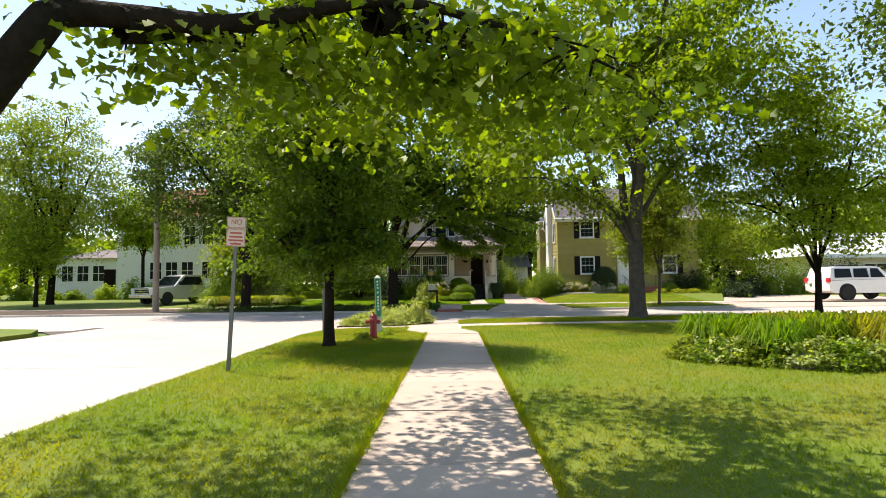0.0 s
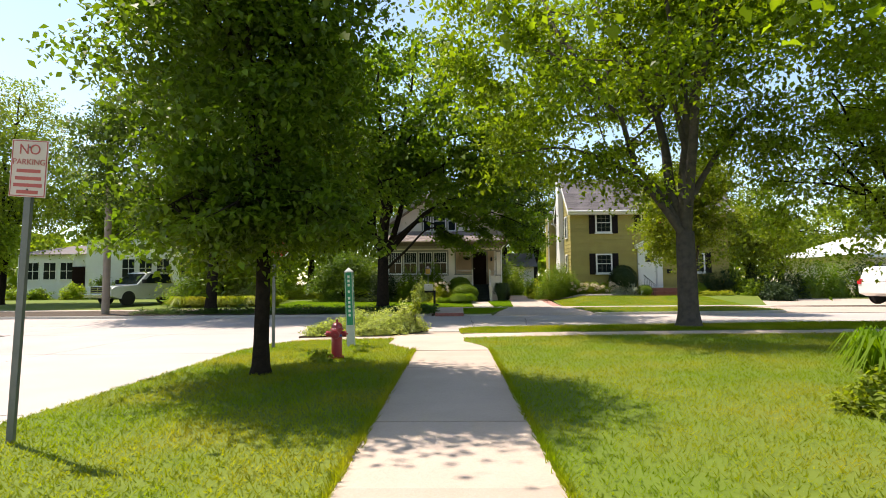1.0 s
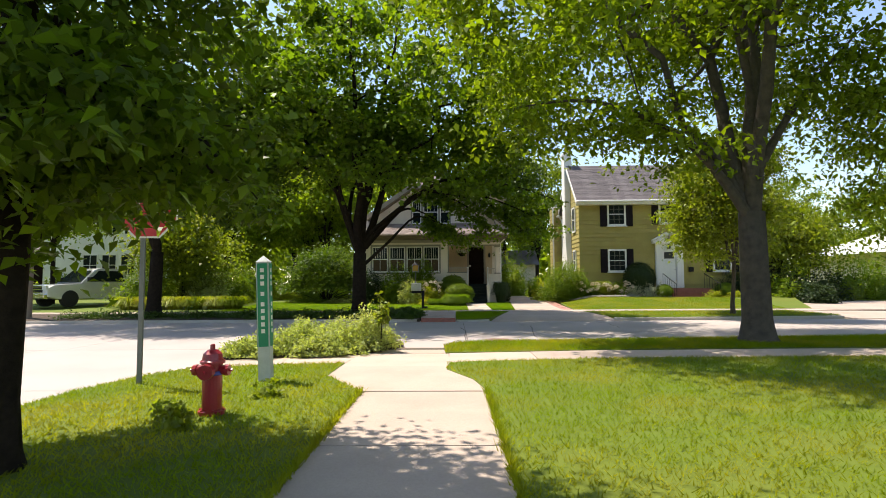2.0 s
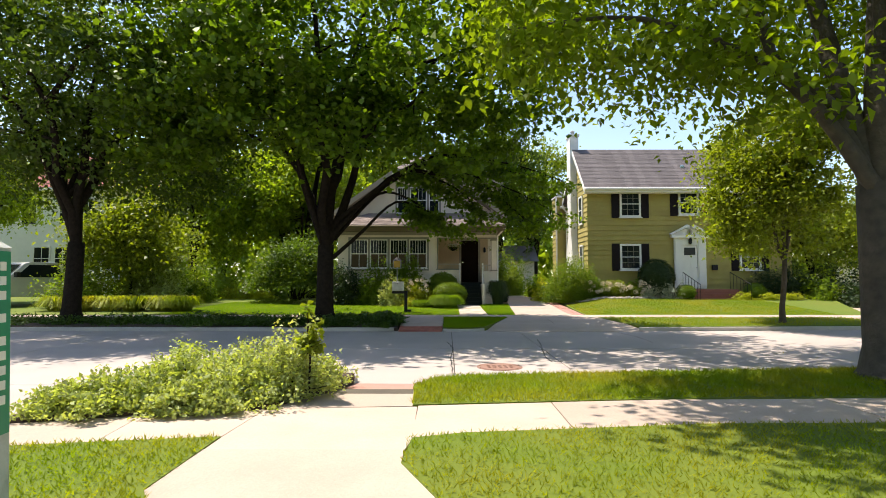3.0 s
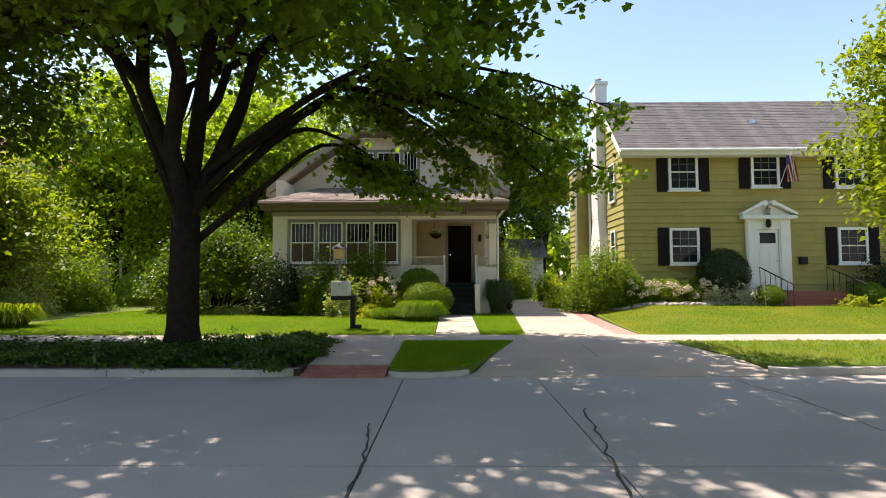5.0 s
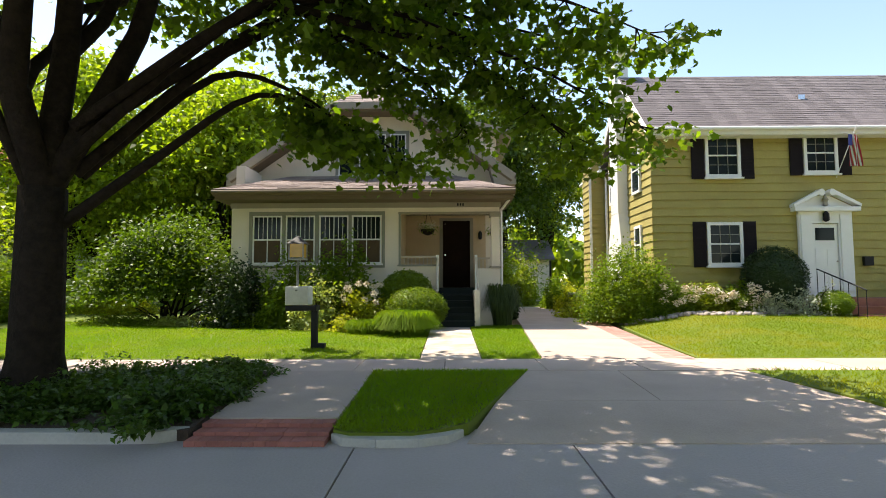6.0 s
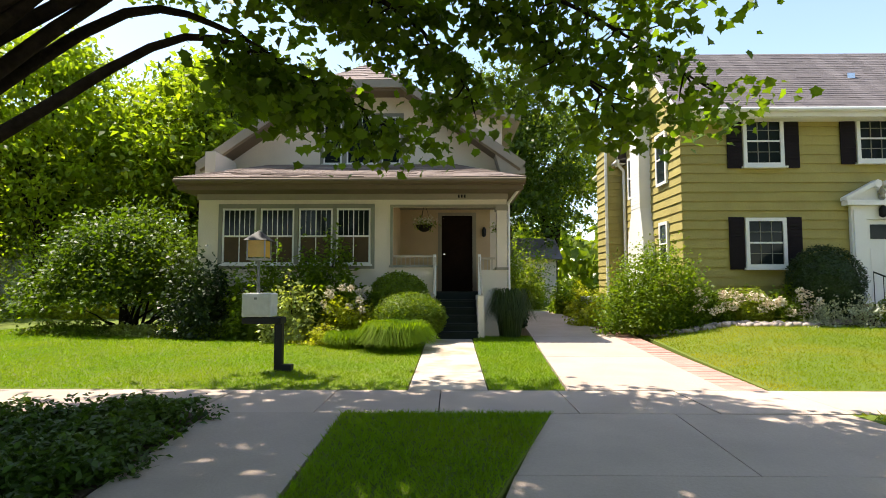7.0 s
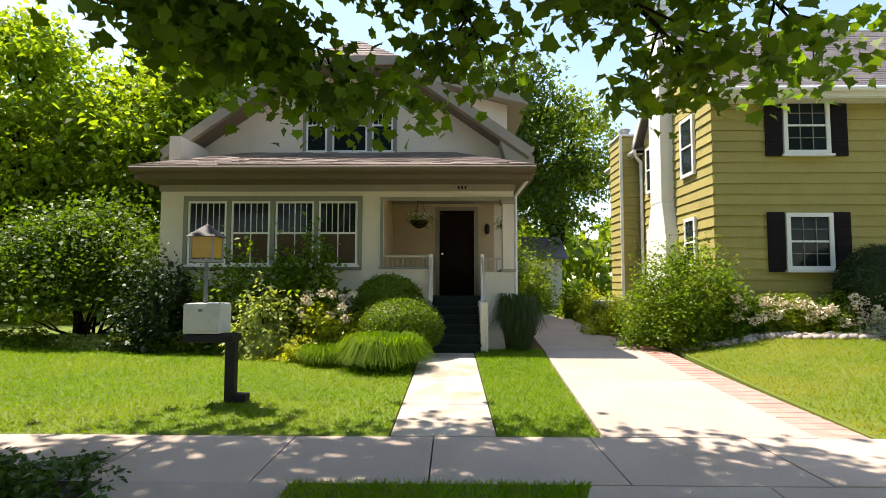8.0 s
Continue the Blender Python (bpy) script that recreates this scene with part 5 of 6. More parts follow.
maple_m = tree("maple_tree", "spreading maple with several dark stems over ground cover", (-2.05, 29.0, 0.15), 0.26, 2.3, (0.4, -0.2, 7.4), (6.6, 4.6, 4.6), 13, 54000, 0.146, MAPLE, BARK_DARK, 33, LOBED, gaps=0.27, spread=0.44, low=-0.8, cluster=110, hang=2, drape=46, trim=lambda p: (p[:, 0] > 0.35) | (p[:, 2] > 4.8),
    limb_r=0.28, sway=0.2, extra=[[(0.1, 0, 1.8), (1.0, 0.4, 2.7), (2.0, 1.1, 3.75), (3.0, 1.4, 3.5), (4.0, 1.6, 3.0)], [(0.2, 0, 2.6), (2.5, 0.6, 4.8), (5.4, 1.2, 4.3), (7.4, 1.6, 3.35)], [(0, 0, 2.0), (-0.5, -1.4, 4.6), (-0.6, -3.4, 5.2)], [(0.2, 0.2, 2.5), (2.2, 1.0, 4.6), (4.0, 1.4, 4.2), (4.9, 1.5, 3.2)], [(2.5, 0.6, 4.7), (4.8, 1.2, 4.3), (6.4, 1.4, 3.0)], [(0.3, 0, 3.0), (3.0, 0.4, 5.0), (5.5, 0.6, 4.9), (7.3, 0.9, 4.4)], [(0.3, 0.2, 3.0), (3.0, 1.2, 5.2), (5.0, 1.6, 5.0), (7.0, 1.8, 4.6)], [(0.2, 0.3, 2.5), (1.4, 1.1, 4.0), (2.4, 1.4, 3.9), (3.2, 1.5, 3.35)]],
    keep=lambda p: ~(((p[:, 1] < 27.6) & (p[:, 0] > 0.6) & (p[:, 2] < 4.3)) | ((p[:, 1] > 29.6) & (p[:, 0] < 0.4) & (p[:, 2] < 6.1)) | ((p[:, 1] > 31.0) & (p[:, 2] < 5.2)) | (((p[:, 0] + 2.05) ** 2 + (p[:, 1] - 29.0) ** 2 < 7.0) & (p[:, 2] < 5.9)) | ((p[:, 0] < 4.2) & (p[:, 2] < 1.5 + 0.43 * (p[:, 1] - 24.1)))))
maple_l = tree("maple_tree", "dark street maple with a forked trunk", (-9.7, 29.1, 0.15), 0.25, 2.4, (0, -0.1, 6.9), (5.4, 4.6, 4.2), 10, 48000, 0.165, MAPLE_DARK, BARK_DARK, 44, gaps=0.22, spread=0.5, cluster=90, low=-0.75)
young = tree("young_tree", "young light green tree on the verge", (11.45, 28.9, 0.15), 0.075, 1.9, (0, 0, 4.0), (2.0, 1.9, 2.6), 9, 32000, 0.12, LIGHTLEAF, BARK, 55, gaps=0.1, spread=0.28, cluster=60)
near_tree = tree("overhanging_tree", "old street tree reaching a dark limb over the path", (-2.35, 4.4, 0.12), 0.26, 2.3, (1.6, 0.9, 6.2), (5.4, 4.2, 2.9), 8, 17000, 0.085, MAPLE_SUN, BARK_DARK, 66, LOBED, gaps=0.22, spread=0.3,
    keep=lambda p: ~((p[:, 0] < -0.1) & (p[:, 1] > 4.0) & (p[:, 2] < 2.85 + 0.2 * (p[:, 1] - 4.0))) & ~((p[:, 1] < 5.25) & (p[:, 2] < 4.0)),
    hang=2, trim=lambda p: (p[:, 1] > 5.1) & (p[:, 0] > -1.9 + 0.5 * (p[:, 1] - 4.4)) & (p[:, 2] > 3.0 - 0.25 * np.maximum(p[:, 0] + 0.3, 0)),
    limb_r=0.5, extra=[[(0, 0, 1.6), (0.35, 0.05, 2.0), (0.86, 0.2, 2.9), (0.88, 0.4, 3.13), (1.32, 0.55, 3.17), (1.89, 0.6, 3.13), (2.37, 0.6, 3.19), (2.87, 0.65, 3.3), (3.3, 0.7, 3.28), (3.66, 0.7, 3.16), (4.11, 0.75, 3.08), (4.53, 0.85, 2.91)], [(1.2, 0.5, 3.1), (1.7, 1.4, 3.35), (2.2, 2.6, 3.2)], [(2.9, 0.7, 3.2), (3.9, 2.0, 3.5), (4.9, 3.2, 3.2)]])
multi = tree("small_tree", "light green tree with a slim stem on the verge", (13.6, 20.2, 0.12), 0.11, 1.5, (-0.3, 0, 4.4), (3.9, 3.0, 3.5), 10, 24000, 0.14, YELLOWLEAF, BARK_DARK, 77, gaps=0.1, spread=0.4, cluster=70)

# trees behind and beside the houses
back = [(-7.6, 47.5, 0.2, 2.6, 6.6, 3.6, 4.4, YELLOWLEAF, 12000), (-14.5, 47, 0.25, 2.6, 7.0, 4.4, 5.0, YELLOWLEAF, 13000), (-26, 37.0, 0.22, 2.2, 8.2, 4.4, 6.0, FARLEAF, 20000), (-34, 33, 0.3, 3, 7.5, 5, 4.5, YELLOWLEAF, 9000), (-17, 52, 0.25, 2.5, 5.5, 4, 4, FARLEAF, 10000), (-9.6, 50, 0.3, 3, 7.2, 3.9, 4.4, YELLOWLEAF, 12000), (-13, 58, 0.35, 3, 8, 6, 6, FARLEAF, 10000), (-4, 58, 0.35, 3, 9.5, 5.5, 5.5, FARLEAF, 10000),
        (5.5, 56, 0.35, 3, 8.5, 4.2, 6.2, MAPLE_DARK, 14000), (9.5, 62, 0.35, 3, 9, 5.0, 5.5, FARLEAF, 10000), (20, 60, 0.35, 3, 8, 5, 4.5, FARLEAF, 8000), (30, 58, 0.35, 3, 6, 7, 4.5, FARLEAF, 9000), (42, 56, 0.35, 3, 6.5, 7, 5, FARLEAF, 9000), (54, 50, 0.35, 3, 7, 7, 5, FARLEAF, 8000), (-40, 52, 0.35, 3, 7, 6, 6, FARLEAF, 9000), (-22, 62, 0.3, 3, 9, 6, 6, FARLEAF, 8000),
        (19.5, 39.5, 0.14, 1.6, 3.6, 2.6, 2.4, LIGHTLEAF, 9000), (24.5, 19.8, 0.3, 3.0, 8.0, 5.5, 4.5, MAPLE_DARK, 14000), (17.0, 14.5, 0.3, 3.2, 8.2, 5.0, 4.6, MAPLE_DARK, 16000), (-25.0, 34.5, 0.12, 1.6, 3.4, 2.2, 2.0, YELLOWLEAF, 5000), (-12.6, 37.0, 0.08, 1.3, 3.1, 2.1, 2.1, LIGHTLEAF, 9000), (-20.6, 38.5, 0.12, 3.2, 6.2, 2.6, 2.3, YELLOWLEAF, 8000)]
for i, (x, y, r, f, cz, R, H, m, n) in enumerate(back):
    tree("garden_tree", "leafy tree beyond the gardens", (x, y, 0.2), r, f, (0, 0, cz), (R, R * 0.9, H), 8, int(n * 1.55), 0.27 if y > 44 else 0.18, m, BARK_DARK, 100 + i, gaps=0.12, spread=0.6, cluster=60, group="trees round the houses")


# ---- planting in the gardens ----
def tuft(name, label, at, radius, height, n, mat, seed, width=0.012, lean=0.8, category="grass plant", group="", flop=1.0):
    """A clump of long arching blades."""
    rng = np.random.default_rng(seed)
    t = thing(name, at, label, category, group)
    a = rng.uniform(0, 2 * np.pi, n)
    r = radius * (0.45 if lean > 0.5 else 0.8) * np.sqrt(rng.random(n))
    base = np.stack([np.cos(a) * r, np.sin(a) * r, np.zeros(n)], 1)
    b = a + rng.normal(0, 0.5, n)
    out = radius * lean * rng.uniform(0.3, 1.1, n)
    h = height * rng.uniform(0.6, 1.1, n)
    side = np.stack([-np.sin(b), np.cos(b), np.zeros(n)], 1) * (width * rng.uniform(0.7, 1.3, n))[:, None]
    d = np.stack([np.cos(b), np.sin(b), np.zeros(n)], 1)
    quads = []
    prev, pw = base, side
    for k, (u, v, w) in enumerate(((0.25, 0.6, 1.0), (0.65, 1.0, 0.8), (1.15, 0.95 - 0.25 * flop, 0.1))):
        cur = base + d * (out * u)[:, None] + np.array([0, 0, 1.0]) * (h * v)[:, None]
        cw = side * w
        quads.append(np.stack([prev - pw, prev + pw, cur + cw, cur - cw], 1))
        prev, pw = cur, cw
    polys("foliage", np.concatenate(quads), 4, mat, t)
    return t


def heads(parent, rng, pts, r, mat, n=60, name="flower_head"):
    for p in pts:
        v = rng.normal(0, 1, (n, 3))
        v /= np.linalg.norm(v, axis=1, keepdims=True)
        leaves(name, rng, np.array(p) + v * r * 0.8, r * 0.55, mat, parent, droop=0.0, flat=1.5)


def gz(x, y):
    z = far_z(x, y)
    if x > 6.4:
        z += mound(x, y)
    return z


# front of the bungalow
bush("rounded_shrub", "big many-stemmed shrub with dense small leaves", (-5.5, 38.4, 0.3), (2.15, 1.75, 2.95), 44000, 0.11, SHRUBLEAF, 1, shell=0.6, rough=0.2, lift=0.36)
clipped("clipped_bush", "clipped round boxwood beside the porch steps", (1.70, 36.2, 0.3), (0.72, 0.6, 0.49), 11000, 0.045, BOXLEAF, 2, group="clipped bushes")
clipped("clipped_bush", "taller clipped bush behind the boxwood", (1.40, 36.85, 0.5), (0.66, 0.5, 0.60), 9000, 0.05, BOXLEAF, 3, group="clipped bushes")
tuft("ornamental_grass", "mound of bright arching ornamental grass", (1.55, 35.0, 0.25), 0.82, 0.50, 3600, BLADE_DEEP, 4, 0.008, 0.55, flop=2.2)
tuft("ornamental_grass", "second mound of bright arching grass", (0.62, 35.35, 0.25), 0.5, 0.3, 2200, BLADE_DEEP, 5, 0.007, 0.35, flop=1.8)
tuft("ornamental_grass", "tall dark upright grass beside the steps", (3.85, 36.85, 0.3), 0.5, 1.0, 1100, MIDGRASS, 6, 0.007, 0.75, flop=1.6)
hyd = bush("hydrangea", "flowering hydrangea with cream and pink heads", (0.35, 36.35, 0.3), (0.62, 0.55, 1.05), 2600, 0.085, LIMELEAF, 7, shell=0.6, category="shrub")
rngf = np.random.default_rng(12)
heads(hyd, rngf, [(rngf.uniform(-0.5, 0.5), rngf.uniform(-0.5, 0.1), rngf.uniform(0.5, 1.15)) for _ in range(15)], 0.085, PETAL)
bush("leafy_shrub", "tall broad-leaved shrub under the windows", (-0.25, 36.85, 0.3), (0.95, 0.6, 1.95), 5200, 0.11, BUSHLEAF, 8, rough=0.4)
bush("leafy_shrub", "dense green shrub under the windows", (-1.5, 36.75, 0.3), (0.95, 0.65, 1.6), 5000, 0.10, BUSHLEAF, 9, rough=0.4)
bush("leafy_shrub", "pale variegated shrub below the windows", (-0.75, 36.15, 0.3), (0.6, 0.5, 1.15), 2600, 0.085, GREYLEAF, 10, rough=0.4)
bush("leafy_shrub", "dark shrub at the house corner", (-3.0, 36.9, 0.3), (0.9, 0.7, 1.75), 4500, 0.10, DARKBUSH, 13, rough=0.35)
bush("low_plant", "low dark edging plants along the lawn", (-2.5, 36.7, 0.30), (1.2, 0.4, 0.34), 2400, 0.08, BUSHLEAF, 14, rough=0.5, stems=False)
bush("low_plant", "low silvery edging plants along the lawn", (-4.3, 37.0, 0.31), (1.0, 0.4, 0.26), 1800, 0.08, GREYLEAF, 15, rough=0.5, stems=False)
bush("low_plant", "low green edging under the big shrub", (-6.2, 37.3, 0.31), (1.3, 0.5, 0.28), 2200, 0.08, BUSHLEAF, 16, rough=0.5, stems=False)
bush("low_plant", "lime green edging beside the grass mound", (0.05, 35.7, 0.26), (0.6, 0.35, 0.35), 1500, 0.06, LIMELEAF, 17, rough=0.4, stems=False)
# west garden beds
west = [(-8.0, 45.2, 1.5, 2.2, BUSHLEAF), (-10.4, 38.6, 1.0, 1.9, BUSHLEAF), (-11.2, 36.6, 1.2, 1.6, GREYLEAF), (-12.4, 37.8, 1.8, 3.0, LIGHTLEAF), (-13.4, 35.0, 1.4, 2.2, BUSHLEAF), (-11.3, 43.5, 1.7, 2.8, YELLOWLEAF), (-5.6, 44.5, 1.6, 3.4, YELLOWLEAF), (-13.4, 40.5, 1.6, 2.6, FARLEAF), (-12.5, 40.5, 2.0, 3.6, YELLOWLEAF)]
for i, (x, y, r, h, m) in enumerate(west):
    bush("garden_shrub", "loose garden shrub in the side beds", (x, y, 0.28), (r, r * 0.8, h), 3600, 0.11, m, 30 + i, rough=0.45, group="side garden shrubs")
bush("lime_mound", "bright yellow-green mound plant in the garden", (-9.4, 42.6, 0.33), (1.4, 0.7, 0.85), 3600, 0.10, LIMELEAF, 41, rough=0.3, stems=False, category="plant")
for i, x in enumerate((-8.4, -9.3, -10.2, -11.2, -12.2, -13.2)):
    tuft("daylily", "yellow-green daylily clump along the lawn", (x, 33.2 + 0.25 * (i % 2), 0.22), 0.75, 0.55, 520, LIMELEAF if i % 2 else BLADE, 50 + i, 0.016, flop=2.4, category="plant", group="daylilies by the pavement")
# ground cover under the street maples
for i, (x, y, rx) in enumerate(((-0.2, 28.5, 0.5), (-0.35, 29.9, 0.5), (-0.3, 29.2, 0.5), (-1.6, 28.55, 0.8), (-3.2, 28.55, 1.0), (-5.0, 28.55, 1.2), (-0.75, 29.25, 0.75), (-0.65, 29.85, 0.55), (-1.7, 29.8, 0.7), (-2.3, 29.0, 1.0), (-4.1, 29.0, 1.2), (-6.0, 29.0, 1.2), (-7.9, 29.0, 1.2), (-9.8, 29.0, 1.2), (-11.8, 29.0, 1.3))):
    bush("ground_cover", "dark ivy-like ground cover on the verge", (x, y, 0.13), (rx, 0.85, 0.25), 5200 if i < 4 else 2800, 0.07, COVERLEAF, 60 + i, rough=0.6, shell=0.3, stems=False, category="ground cover", group="verge ground cover", flat=0.5)
# before the olive house
bush("leafy_shrub", "tall loose shrub at the olive house corner", (7.2, 37.35, 0.4), (1.2, 0.75, 1.9), 15000, 0.07, BUSHLEAF, 80, rough=0.25)
bush("leafy_shrub", "low hydrangea foliage below the corner shrub", (6.95, 38.6, 0.35), (0.5, 0.6, 0.9), 1800, 0.09, LIGHTLEAF, 81, rough=0.4)
for i, (x, w) in enumerate(((8.35, 0.6), (9.25, 0.65), (10.1, 0.55))):
    f = bush("hydrangea", "low hydrangea with cream flower heads", (x, 37.25, 0.6), (w, 0.45, 0.78), 3200, 0.075, LIGHTLEAF if i == 1 else BUSHLEAF, 82 + i, category="shrub", group="hydrangeas by the olive house")
    heads(f, rngf, [(rngf.uniform(-w, w) * 0.8, rngf.uniform(-0.5, -0.3), rngf.uniform(0.25, 0.72)) for _ in range(10)], 0.10, PETAL)
clipped("clipped_yew", "large dark clipped yew ball", (11.05, 37.35, 0.55), (0.78, 0.6, 0.88), 12000, 0.045, DARKBUSH, 90)
for i, (x, y, w, label) in enumerate(((10.6, 36.75, 0.6, "feathery silvery sage clump"), (11.5, 36.6, 0.62, "feathery silvery sage clump near the steps"))):
    bush("silver_plant", label, (x, y, 0.55), (w, 0.4, 0.62), 1500, 0.06, SILVERLEAF, 91 + i, rough=0.8, shell=0.2, category="plant", droop=-0.8, flat=1.2)
clipped("clipped_bush", "small clipped bush beside the brick steps", (12.0, 36.55, 0.5), (0.42, 0.4, 0.34), 3500, 0.04, BUSHLEAF, 93)
clipped("clipped_bush", "small clipped bush east of the brick steps", (15.1, 36.7, 0.5), (0.45, 0.4, 0.38), 3500, 0.04, BUSHLEAF, 94)
for i, x in enumerate((15.9, 17.2, 18.6)):
    bush("dark_hedge", "dark yew hedge before the olive house", (x, 37.3, 0.5), (0.9, 0.6, 1.7 - 0.2 * (i == 0)), 4500, 0.07, DARKBUSH, 95 + i, rough=0.25, group="dark yews")
for i, (x, y) in enumerate(((14.3, 36.2), (15.4, 36.1), (16.4, 36.1))):
    bush("edging_flowers", "low yellow-orange edging flowers", (x, y, 0.55), (0.5, 0.25, 0.3), 800, 0.06, LIMELEAF, 99 + i, stems=False, category="plant", group="edging flowers")
border = thing("stone_border", (0, 0, 0), "row of pale rounded river stones edging the bed", "stone edging")
rk = random.Random(4)
stone_meshes = []
for k in range(6):
    bm = bmesh.new()
    bmesh.ops.create_icosphere(bm, subdivisions=2, radius=1.0)
    for v in bm.verts:
        v.co *= 1 + 0.22 * noise.noise(v.co * 1.3 + Vector((k * 9, 0, 0)))
    me = bpy.data.meshes.new("stone")
    for f in bm.faces:
        f.smooth = True
    bm.to_mesh(me)
    bm.free()
    me.materials.append(STONE)
    stone_meshes.append(me)
for i in range(150):
    u = i / 149
    s = rk.uniform(0.045, 0.085)
    x = 6.95 + 4.3 * u + rk.uniform(-0.04, 0.04)
    y = 36.92 - 0.28 * math.sin(u * 3.0) + rk.choice((-0.12, -0.03, 0.06, 0.14))
    ob = new("stone", stone_meshes[i % 6])
    ob.parent = border
    ob.matrix_local = Matrix.Translation((x, y, gz(x, y) + s * 0.25)) @ Euler((rk.uniform(0, 6), rk.uniform(-0.3, 0.3), rk.uniform(0, 6))).to_matrix().to_4x4() @ Matrix.Diagonal((s * 1.25, s, s * 0.75, 1))
tagged(part("flower_bed_soil", prism([(6.95, 37.0), (9, 36.7), (12.2, 36.5), (12.2, 38.04), (7.2, 38.04)], 0.0, lambda x, y: gz(x, y) + 0.03), SOIL), "dark mulch bed before the olive house", "planting bed", kind="structure")
# along the driveway and between the houses
for i, (x, y, r, h, m) in enumerate(((6.75, 39.9, 0.75, 0.65, LIMELEAF), (7.0, 41.6, 0.6, 0.8, LIGHTLEAF), (7.0, 43.4, 0.6, 0.9, LIMELEAF), (6.9, 45.2, 0.6, 1.2, BUSHLEAF), (4.75, 47.5, 0.9, 3.0, FARLEAF), (5.9, 48.6, 0.9, 2.4, FARLEAF), (6.3, 51.5, 1.2, 3.6, BUSHLEAF), (4.3, 53, 1.2, 4.4, DARKBUSH), (4.25, 39.5, 0.3, 0.7, DARKBUSH))):
    bush("side_shrub", "green planting between the two houses", (x, y, 0.35), (r, r, h), 2600, 0.12 if y > 44 else 0.09, m, 110 + i, rough=0.4, group="plants along the driveway")
ac = thing("air_conditioner", (7.25, 42.6, 0.35), "grey metal air conditioning unit by the wall", "air conditioner")
part("body", box(-0.4, 0.3, -0.4, 0.4, 0.0, 0.72), GREYBOX, ac, bevel=0.03)
for k in range(9):
    part("louvre", box(-0.41, -0.402, -0.36, 0.36, 0.08 + k * 0.065, 0.115 + k * 0.065), BLACKPAINT, ac)
garage = thing("garage", (0, 0, 0), "small pale garage behind the driveway", "garage")
part("wall", box(4.6, 8.4, 55.0, 59.0, 0.2, 2.9), STUCCO, garage)
part("door", box(4.9, 7.2, 54.95, 54.998, 0.35, 2.4), WHITE, garage)
part("roof", solid([(4.3, 54.6, 2.85), (8.7, 54.6, 2.85), (8.7, 59.4, 2.85), (4.3, 59.4, 2.85), (4.3, 57, 4.2), (8.7, 57, 4.2)], [(0, 1, 5, 4), (3, 4, 5, 2), (0, 4, 3), (1, 2, 5), (0, 3, 2, 1)]), SHINGLE, garage)

# ---- the corner shrubs and the lawn bed ----
spec = [(-0.15, 18.95, 0.42, 0.4, 0.85, 3), (-0.55, 18.65, 0.5, 0.42, 0.5, 2), (-1.05, 18.75, 0.55, 0.5, 0.62, 2), (-1.55, 18.5, 0.5, 0.42, 0.48, 2), (-1.95, 18.2, 0.45, 0.35, 0.38, 2), (-0.75, 19.5, 0.6, 0.5, 0.55, 2), (-1.35, 19.3, 0.55, 0.45, 0.55, 2), (-0.1, 19.6, 0.45, 0.45, 0.42, 2), (-1.0, 18.25, 0.5, 0.28, 0.3, 1)]
for i, (x, y, rx, ry, h, _) in enumerate(spec):
    bush("sprawling_shrub", "sprawling grey-green shrub on the street corner", (x, y, NEAR), (rx, ry, h * 0.82), 5200, 0.048, GREYLEAF, 140 + i, rough=0.5, shell=0.35, group="corner shrubs", droop=-0.5, flat=0.9)
sapling = bush("upright_shrub", "leafy upright shoot above the corner shrubs", (0.1, 18.85, NEAR + 0.5), (0.14, 0.14, 0.42), 320, 0.085, LIGHTLEAF, 150, rough=0.5, shell=0.2)
part("stem", rod((0, 0, -0.6), (0.02, 0, 0.3), 0.012), BARK_DARK, sapling)
lawn_bed = tagged(part("lawn_bed", prism([(4.95, 10.1), (6.0, 9.15), (8.0, 8.85), (11, 9.2), (11.5, 11.8), (8, 12.3), (5.8, 11.4)], 0.0, NEAR + 0.035), SOIL), "curved mulch bed cut into the lawn", "planting bed", kind="structure")
rb = random.Random(6)
for i in range(46):
    x, y = rb.uniform(5.5, 11.0), rb.uniform(9.5, 11.6)
    if i < 20:
        tuft("daylily", "arching strap-leaved daylily in the lawn bed", (x, y, NEAR + 0.03), 0.55, 0.62, 260, BLADE if i % 2 else BLADE_DEEP, 200 + i, 0.017, flop=1.8, category="plant", group="plants of the lawn bed")
    else:
        bush("bedding_plant", "low leafy plant in the lawn bed", (5.0 + (i - 20) * 0.23, 10.1 - 0.9 * min(1, (i - 20) / 6) + rb.uniform(0, 0.3), NEAR + 0.03), (0.42, 0.38, 0.36), 900, 0.07, (BUSHLEAF, GREYLEAF, LIGHTLEAF)[i % 3], 200 + i, stems=False, category="plant", group="plants of the lawn bed")
for i, (x, y) in enumerate(((-0.95, 13.75), (-1.15, 14.1), (-0.6, 15.0))):
    bush("weed_clump", "small weedy clump in the grass", (x, y, NEAR), (0.16, 0.14, 0.2), 160, 0.06, LIGHTLEAF, 240 + i, stems=False, category="plant", group="weeds")

